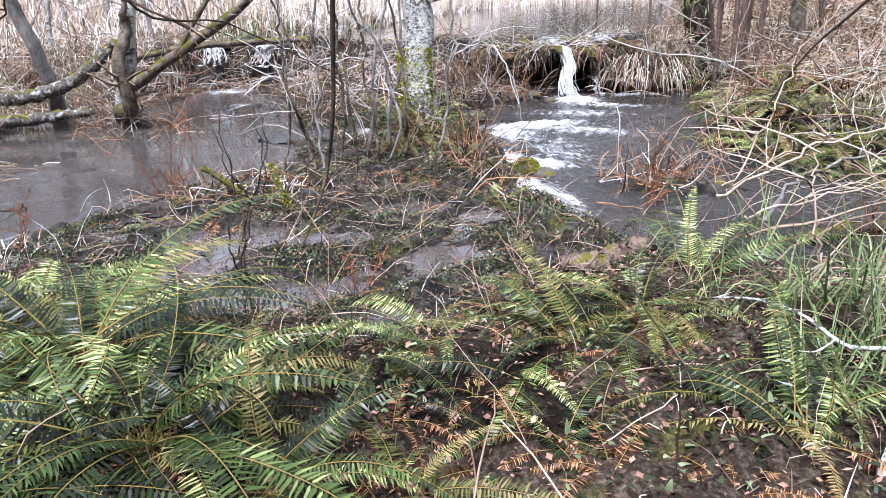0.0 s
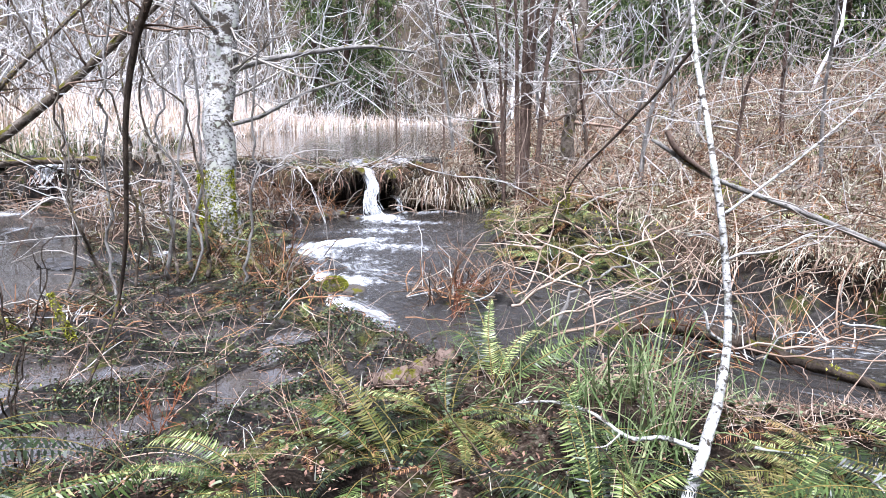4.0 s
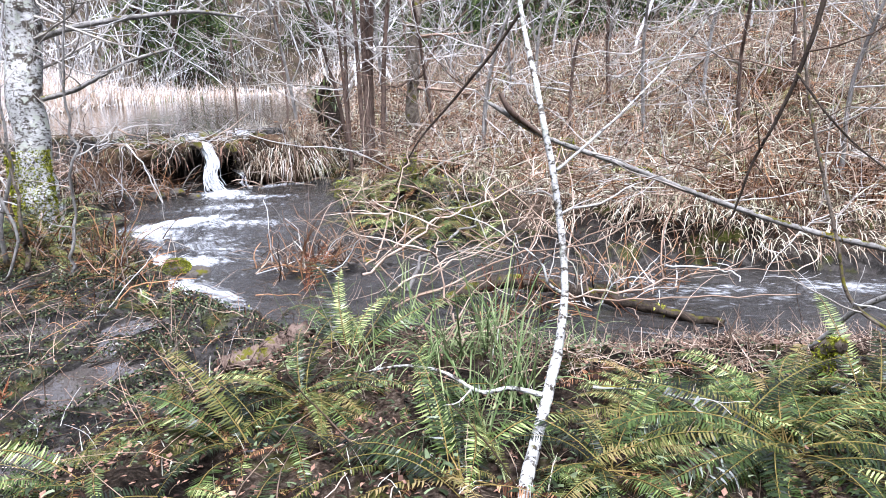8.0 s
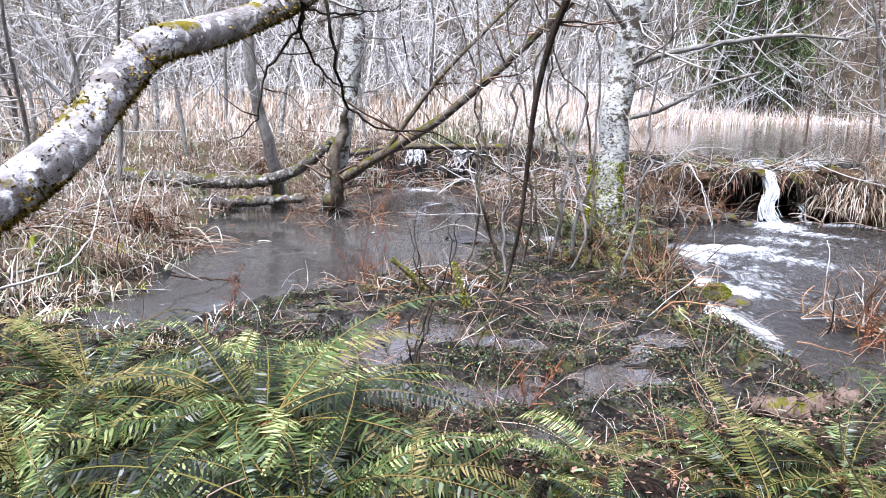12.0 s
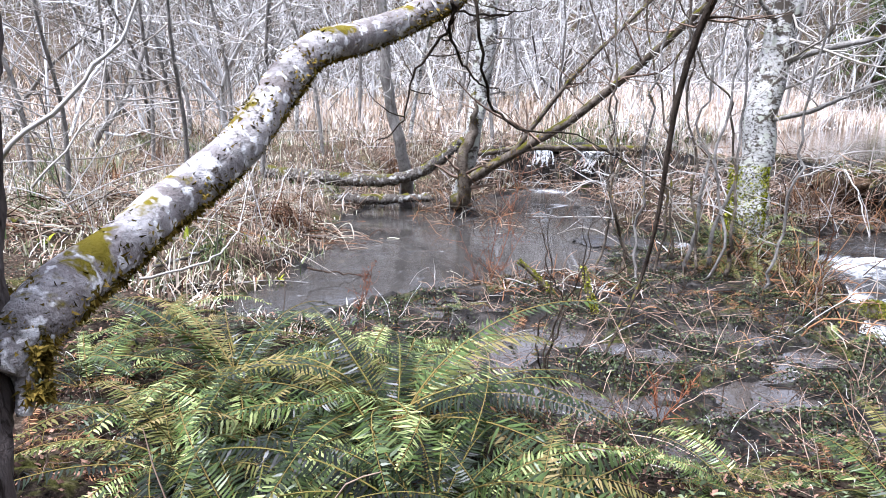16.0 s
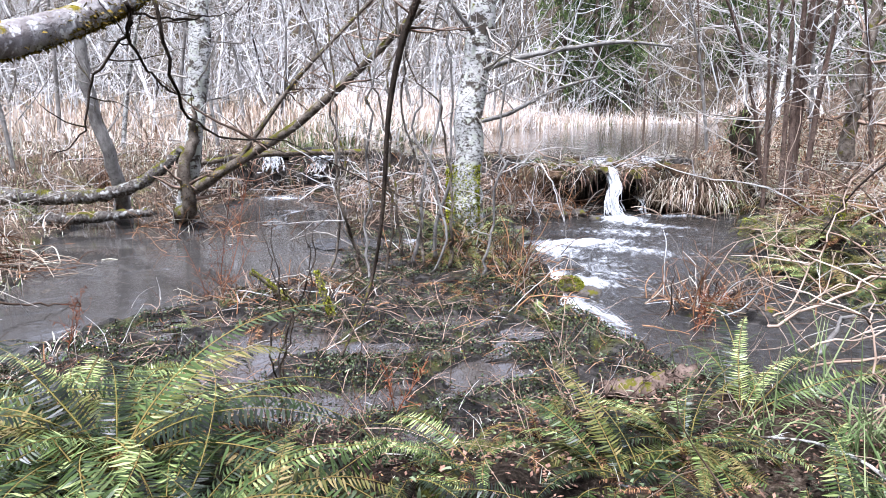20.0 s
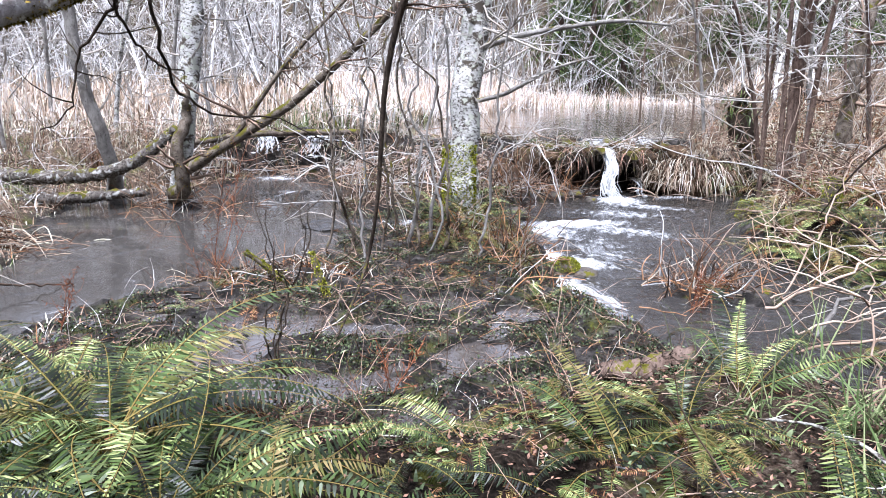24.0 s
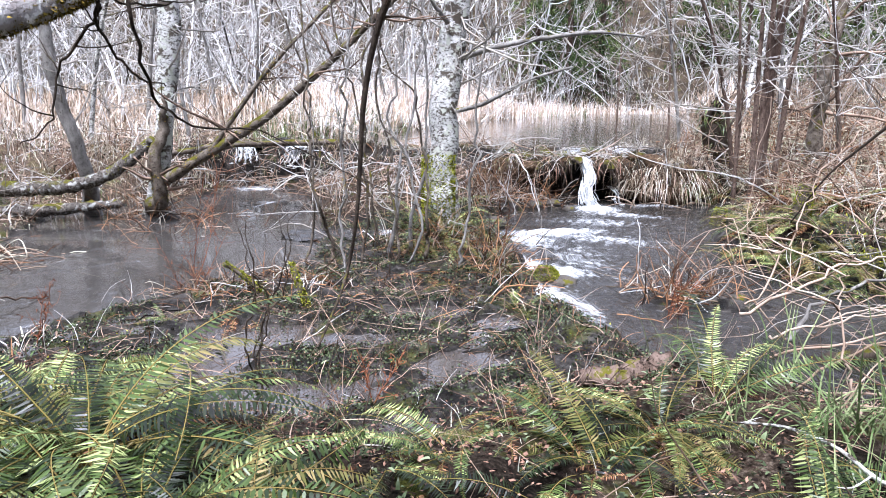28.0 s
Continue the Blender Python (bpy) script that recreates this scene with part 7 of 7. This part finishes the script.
        solid("mud_weeds", acc, mat, (0, 0, 0), label, "weeds", kind="stuff", smooth=False)
    # greener edge of the flat along the stream, and weeds standing in the mud
    p = region(rg, 60000, -2.5, 2.2, 3.4, 10.5, lambda x, y: (sd_pool(x, y) > 0.02) & (near_of(x, y) < 0.3) & (sd_stream(x, y) > -0.08) & ((sd_stream(x, y) < 0.42) | (fract(x, y, 2.1, 6) + rg.normal(0, 0.15, x.shape) > 0.42)))
    scatter_blades("edge_weeds", rg, p[:6500], 0.075, 0.013, 0.8, 1.5, M_CRESS, "green weeds along the edge of the mud flat", "weeds")
    scatter_blades("edge_weeds", rg, p[6500:7600], 0.035, 0.009, 0.9, 1.5, M_MOSS, "yellow-green moss along the edge of the mud flat", "moss")
    scatter_blades("edge_weeds", rg, p[10500:11300], 0.14, 0.006, 1.0, 1.8, M_FERN_DEAD, "rusty dead blades on the mud flat", "weeds")
    acc = Acc()
    q = region(rg, 1700, -2.4, 1.7, 3.0, 9.0, lambda x, y: (sd_stream(x, y) > 0.03) & (sd_pool(x, y) > 0.03))
    d = fan(rg, len(q), 1.4)
    d[:, 2] = np.abs(d[:, 2]) * 0.25
    stems(acc, rg, np.column_stack([q, height(q[:, 0], q[:, 1]) + 0.012]), d, rg.uniform(0.08, 0.5, len(q)), rg.uniform(0.0015, 0.004, len(q)), 5, 4, 0.15, -0.25)
    solid("fallen_twigs", acc, M_TWIGB, (0, 0, 0), "fallen twigs strewn over the mud flat", "twigs", kind="stuff")
    for mat, label, cnt in ((M_TWIG, "pale twigs fallen over the mud flat", 140), (M_FERN_DEAD, "rusty fern scraps fallen over the mud flat", 420), (M_VINE, "tan twigs fallen over the mud flat", 110)):
        acc = Acc()
        q = region(rg, cnt * 2, -2.6, 1.8, 3.2, 9.5, lambda x, y: (sd_stream(x, y) > 0.03) & (sd_pool(x, y) > 0.03))[:cnt]
        d = fan(rg, len(q), 1.4)
        d[:, 2] = np.abs(d[:, 2]) * 0.3
        stems(acc, rg, np.column_stack([q, np.maximum(height(q[:, 0], q[:, 1]), 0.11) + 0.012]), d, rg.uniform(0.05, 0.4, len(q)), rg.uniform(0.0012, 0.0035, len(q)), 5, 3, 0.2, -0.3)
        solid("fallen_twigs", acc, mat, (0, 0, 0), label, "twigs", kind="stuff")
    acc = Acc()
    q = region(rg, 14000, 2.3, 6.8, 0.8, 4.4, lambda x, y: (near_of(x, y) > -0.45) & (near_of(x, y) < 1.3))[:4200]
    d = fan(rg, len(q), 1.5)
    d[:, 2] = np.abs(d[:, 2]) * 0.2
    stems(acc, rg, np.column_stack([q, height(q[:, 0], q[:, 1]) + 0.01]), d, rg.uniform(0.05, 0.25, len(q)), rg.uniform(0.0015, 0.004, len(q)), 3, 3, 0.2, -0.2)
    solid("fallen_twigs", acc, M_VINE, (0, 0, 0), "pinkish straw and twig litter on the low bank", "twigs", kind="stuff")
    acc = Acc()
    q = region(rg, 300, -4, 6, 1.0, 4.2, lambda x, y: near_of(x, y) > -0.2)
    d = fan(rg, len(q), 1.2)
    d[:, 2] = np.abs(d[:, 2]) * 0.5
    stems(acc, rg, np.column_stack([q, height(q[:, 0], q[:, 1]) + 0.012]), d, rg.uniform(0.1, 0.6, len(q)), rg.uniform(0.0015, 0.005, len(q)), 5, 4, 0.15, -0.4)
    solid("fallen_twigs", acc, M_TWIGB, (0, 0, 0), "fallen brown twigs strewn over the bank", "twigs", kind="stuff")


build_growth()


# ---- distance: bare wood, conifers ----
def far_wood():
    rg = np.random.default_rng(61)
    q = region(rg, 2600, -60, 50, 15, 80, lambda x, y: (y > pond_far(x) + 3) & (y > 20 - 0.25 * x) & ~pond_in(x, y) & (rg.uniform(size=x.shape) < np.clip(26 / np.hypot(x, y), 0.25, 1)))
    q = np.vstack([q[:620], region(rg, 600, 9, 44, 5, 38, lambda x, y: ~pond_in(x, y) & (np.hypot(x, y) > 21))[:110], region(rg, 200, -30, -9, 8, 18, lambda x, y: np.hypot(x, y) > 14)[:70]])
    az = np.degrees(np.arctan2(q[:, 0], q[:, 1]))
    q = q[~((az > 9) & (az < 16) & (q[:, 1] > 40) & (np.arange(len(q)) % 2 == 0))]
    th = thing("far_wood", (0, 40, 1), "wood of slim grey bare trees behind the reeds", "trees", kind="stuff")
    for mat, part_q in ((B_GREY, q[::3]), (M_FARTWIG, np.vstack([q[1::3], q[2::3]]))):
        acc, tw, m = Acc(), Acc(), len(part_q)
        h, r = np.minimum(rg.uniform(6, 18, m), 1.2 + 0.21 * np.hypot(part_q[:, 0], part_q[:, 1])), rg.uniform(0.02, 0.08, m)
        line = stems(acc, rg, np.column_stack([part_q, height(part_q[:, 0], part_q[:, 1]) - 0.1]), fan(rg, m, 0.5), h, r, 9, 5, 0.16, 0.4, 0.3)
        one = side_twigs(tw, rg, line, 11, h * 0.24, r * 0.4, 3, 1.1, 0.2)
        side_twigs(tw, rg, one, 2, 0.9, np.repeat(r * 0.35, 11) * 0.5, 3, 0.6)
        part("trunks", acc, mat, th, "slim grey trunks", kind="stuff")
        part("twigs", tw, M_FARTWIG, th, "pale bare twigs", kind="stuff")
    for mat, label in ((M_TWIG, "brown brush at the edge of the wood"), (M_FARTWIG, "grey brush at the edge of the wood")):
        acc = Acc()
        q = region(rg, 2600, -55, 48, 14, 78, lambda x, y: (y > pond_far(x) + 2) & ~pond_in(x, y))[:800]
        ll = rg.uniform(1.2, 4.5, len(q))
        line = stems(acc, rg, np.column_stack([q, height(q[:, 0], q[:, 1])]), fan(rg, len(q), 0.4), ll, 0.018, 5, 3, 0.12)
        side_twigs(acc, rg, line, 5, ll * 0.4, 0.01)
        solid("far_brush", acc, mat, (0, 0, 0), label, "shrubs", kind="stuff")


def conifer(x, y, h, seed, boughs=150):
    rg = np.random.default_rng(seed)
    z = hgt(x, y)
    th = thing("conifer", (x, y, z), "dark green conifer with drooping boughs", "tree", "conifers behind the reeds")
    part("trunk", Acc().tube([(x, y, z - 0.2), (x, y, z + h)], [0.3, 0.05], 7), B_BROWN, th)
    acc = Acc()
    for _ in range(boughs):
        f = rg.uniform(0.02, 0.98)
        ll = (1 - f) * 4.2 * rg.uniform(0.6, 1.1) + 0.4
        a = rg.uniform(0, 6.28)
        line = wander(rg, (x, y, z + f * h), (math.cos(a), math.sin(a), 0.05), ll, 7, 0.05, (0, 0, -0.9))
        c = np.repeat(line[1:], 9, 0) + rg.normal(0, 0.12, (63, 3))
        d = rg.normal(0, 0.6, (63, 3)) + [0, 0, -0.7] + np.repeat(np.diff(line, axis=0), 9, 0)
        d /= np.linalg.norm(d, axis=1)[:, None]
        e = np.cross(d, rg.normal(0, 1, (63, 3)))
        e *= 0.05 / np.linalg.norm(e, axis=1)[:, None]
        acc.add(np.stack([c - e, c + e, c + d * rg.uniform(0.15, 0.4, (63, 1))], 1).reshape(-1, 3), None, np.arange(189).reshape(-1, 3))
    part("crown", acc, M_CONIFER, th, "drooping dark green needles", smooth=False)


far_wood()
for i, (az, d, h) in enumerate([(10.5, 60, 20), (13, 58, 22), (15.5, 61, 21), (23, 66, 20), (44, 34, 16), (50, 32, 15), (56, 30, 14), (62, 30, 15), (38, 44, 16), (4, 72, 20), (29, 58, 18), (33, 52, 18), (0, 80, 20), (-4, 84, 20), (11.5, 68, 24), (26, 68, 20), (41, 46, 18), (47, 44, 18), (53, 42, 18), (35.5, 50, 18)]):
    conifer(d * math.sin(radians(az)), d * math.cos(radians(az)), h, 100 + i)


# pale bare trees over the pond and on the slope, with long level limbs
BARE = np.random.default_rng(88)
for i, (az, d, h, lean) in enumerate([(22, 15, 8, -1.5), (26, 13.5, 7, -2), (29, 17, 8, -1), (33, 14, 7, -1.5), (37, 12, 6, 1), (44, 13, 7, 0.5), (50, 12, 7, -1), (57, 11, 6, -1), (64, 10, 6, 0), (17, 38, 12, 0), (-44, 13, 8, 0.6), (-38, 16, 8, -0.4), (-33, 18, 9, 0.3), (-50, 9, 6, 0.4), (-28, 20, 9, 0.5), (-42, 8.5, 5, 0.5), (-20, 19, 8, 1.5), (-15, 22, 9, -1), (-24, 17, 7, 2), (-10, 24, 9, 1.5), (-31, 14, 6, -1.2), (-36, 12, 6, 1), (-47, 16, 7, 1), (-52, 13, 7, -1), (-5, 27, 10, 1), (0, 29, 10, -1.5), (5, 33, 11, 1), (21, 30, 11, -1), (-17, 17, 6, -1.5), (31, 24, 9, -1.5), (41, 19, 8, 1), (47, 17, 7, -1), (54, 15, 7, 1), (60, 17, 8, -1)]):
    x, y = d * math.sin(radians(az)), d * math.cos(radians(az))
    z, h = hgt(x, y), min(h, 1.5 + 0.23 * d)
    r = 0.022 + 0.002 * d * BARE.uniform(0.4, 1)
    tree("bare_tree", [(x, y, z - 0.1), (x + lean * 0.15, y, z + h * 0.3), (x + lean * 0.45, y - 0.3, z + h * 0.6), (x + lean, y - 0.6, z + h)], [r, r * 0.8, r * 0.6, r * 0.25], B_WHITE if i % 6 == 0 and az < 15 else B_BROWN if i % 2 and az > 15 else B_GREY, "slim pale bare tree with long twiggy limbs", 300 + i, 16, 2.4, 0.15, 6, M_TWIG, bias=(-0.4 if az > 15 else 0, -0.3, 0), up=0.25, split=False)

# unseen conifers added behind the path, blocking the sky on that side
BACK = np.random.default_rng(99)
for i in range(16):
    a = radians(100 + 160 * (i + BACK.uniform(0, 0.8)) / 16)
    d = BACK.uniform(9, 16)
    conifer(d * math.sin(a), d * math.cos(a), BACK.uniform(10, 15), 400 + i, 70)


# single sticks lying on the flat and over the ferns
STICK = np.random.default_rng(123)
for pts, r, mat in [
    ([(-1.12, 4.38, -0.01), (-0.85, 4.84, 0.08), (-0.47, 5.4, 0.21)], 0.006, M_TWIG), ([(0.54, 5.29, 0.01), (0.96, 5.64, 0.06)], 0.004, M_VINE), ([(0.56, 5.29, 0.01), (0.68, 5.08, -0)], 0.0045, M_VINE),
    ([(-0.75, 2.92, 0.36), (-0.44, 3.09, 0.28), (-0.16, 3.02, 0.29), (0.08, 2.82, 0.33)], 0.006, M_TWIG), ([(-1.54, 6.23, 0.3), (-1.24, 6.3, 0.36), (-1.12, 6.22, 0.3)], 0.008, M_TWIG), ([(-1.05, 4.29, 0.07), (-1.23, 4.14, 0.1), (-1.39, 4.08, 0.2)], 0.006, M_TWIGB),
    ([(1.91, 11.87, 0.95), (2.1, 11.43, 0.42), (2.2, 11.01, -0.18)], 0.012, M_TWIG), ([(-3.69, 5.72, 0.25), (-3.45, 5.87, 0.19), (-3.27, 6.09, 0.13)], 0.012, M_TWIGB), ([(-3.94, 3.81, 0.57), (-3.76, 4.26, 0.6), (-3.71, 4.55, 0.7), (-3.72, 4.8, 0.87)], 0.012, M_TWIG),
    ([(-2.84, 2.03, 1.65), (-2.7, 2.2, 1.84), (-2.56, 2.36, 2.05), (-2.47, 2.45, 2.22), (-2.42, 2.5, 2.43)], 0.012, M_TWIG), ([(-3.63, 2.8, 1.38), (-3.47, 3, 1.69), (-3.37, 3.1, 1.94), (-3.4, 3.21, 2.35)], 0.008, M_TWIG), ([(0.62, 4.92, 0.14), (0.56, 5.03, 0.11)], 0.006, M_TWIG),
    ([(4.65, 3.54, 0.34), (4.76, 3.04, 0.39), (4.72, 2.91, 0.33)], 0.01, M_TWIG), ([(2.67, 4.46, 0.23), (2.94, 4.53, 0.55), (3.48, 4.65, 0.64)], 0.02, B_GREY), ([(3.4, 3.43, 0.36), (3.67, 3.14, 0.34), (4.1, 2.76, 0.38), (4.67, 2.4, 0.38)], 0.009, M_VINE),
    ([(0.56, 1.82, 0.38), (0.71, 1.88, 0.44), (0.98, 1.98, 0.53)], 0.004, M_VINE), ([(0.72, 1.77, 0.29), (1.03, 1.84, 0.39), (1.31, 1.9, 0.5)], 0.004, M_VINE), ([(0.48, 1.95, 0.21), (0.59, 2.12, 0.31), (0.64, 2.21, 0.4)], 0.004, M_STRAW)]:
    line = curve(pts, 14) + STICK.normal(0, r * 0.8, (14, 3))
    solid("stick", Acc().tube(line, np.linspace(r, r * 0.5, 14), 5, 0.1, STICK), mat, tuple(line[0]), "bare pale stick lying over the wet ground", "stick", "loose sticks")
for i, (x, y, z) in enumerate([(-0.81, 3.66, 0.15), (-0.85, 3.7, 0.15), (-0.76, 3.63, 0.15), (-0.78, 3.69, 0.15)]):
    tree("thin_shrub", [(x, y, hgt(x, y)), (x - 0.04, y, 0.5), (x - 0.02 + 0.05 * i, y, 0.9), (x + 0.1 * i - 0.1, y, 1.3)], [0.006, 0.005, 0.004, 0.002], B_DARK, "thin bare shrub shoot at the edge of the flat", 500 + i, 2, 0.3, 0.3, 1, M_TWIGB, crook=0.012, thin=0.5)
for i, (x, y, z) in enumerate([(4.81, 6.72, 0.6), (14.01, 17.66, 1.6), (6.52, 6.8, 1.4), (6.67, 5.6, 1.5), (4.63, 9.9, 0.5), (4.69, 7.87, 0.7)]):
    h = 0.25 + 0.12 * (i % 3)
    stub([(x, y, hgt(x, y) - 0.05), (x + 0.03, y, hgt(x, y) + h * 0.6), (x + 0.06, y, hgt(x, y) + h)], 0.12, 600 + i, "old stump buried in yellow-green moss on the slope", 700)

# green ferns crowding the undercut bank
for i, (x, y) in enumerate([(4.3, 6.75), (4.45, 7.3), (4.2, 7.65), (4.75, 7.1), (5.0, 6.7), (4.6, 6.25), (4.35, 8.3), (4.9, 7.8)]):
    fern(x, y, 16, 0.7, 840 + i, "ggggo", "green sword fern hanging over the dark bank")

# cover on the shore beside the dam
for i, (x, y) in enumerate([(5.15, 11.7), (5.4, 11.2), (5.0, 12.2), (4.9, 9.9), (4.6, 8.9), (5.3, 10.4), (4.4, 8.2), (4.6, 7.3)]):
    fern(x, y, 10, 0.65, 700 + i, "ogdo" if i % 2 else "ggog", "yellowing sword fern by the water")
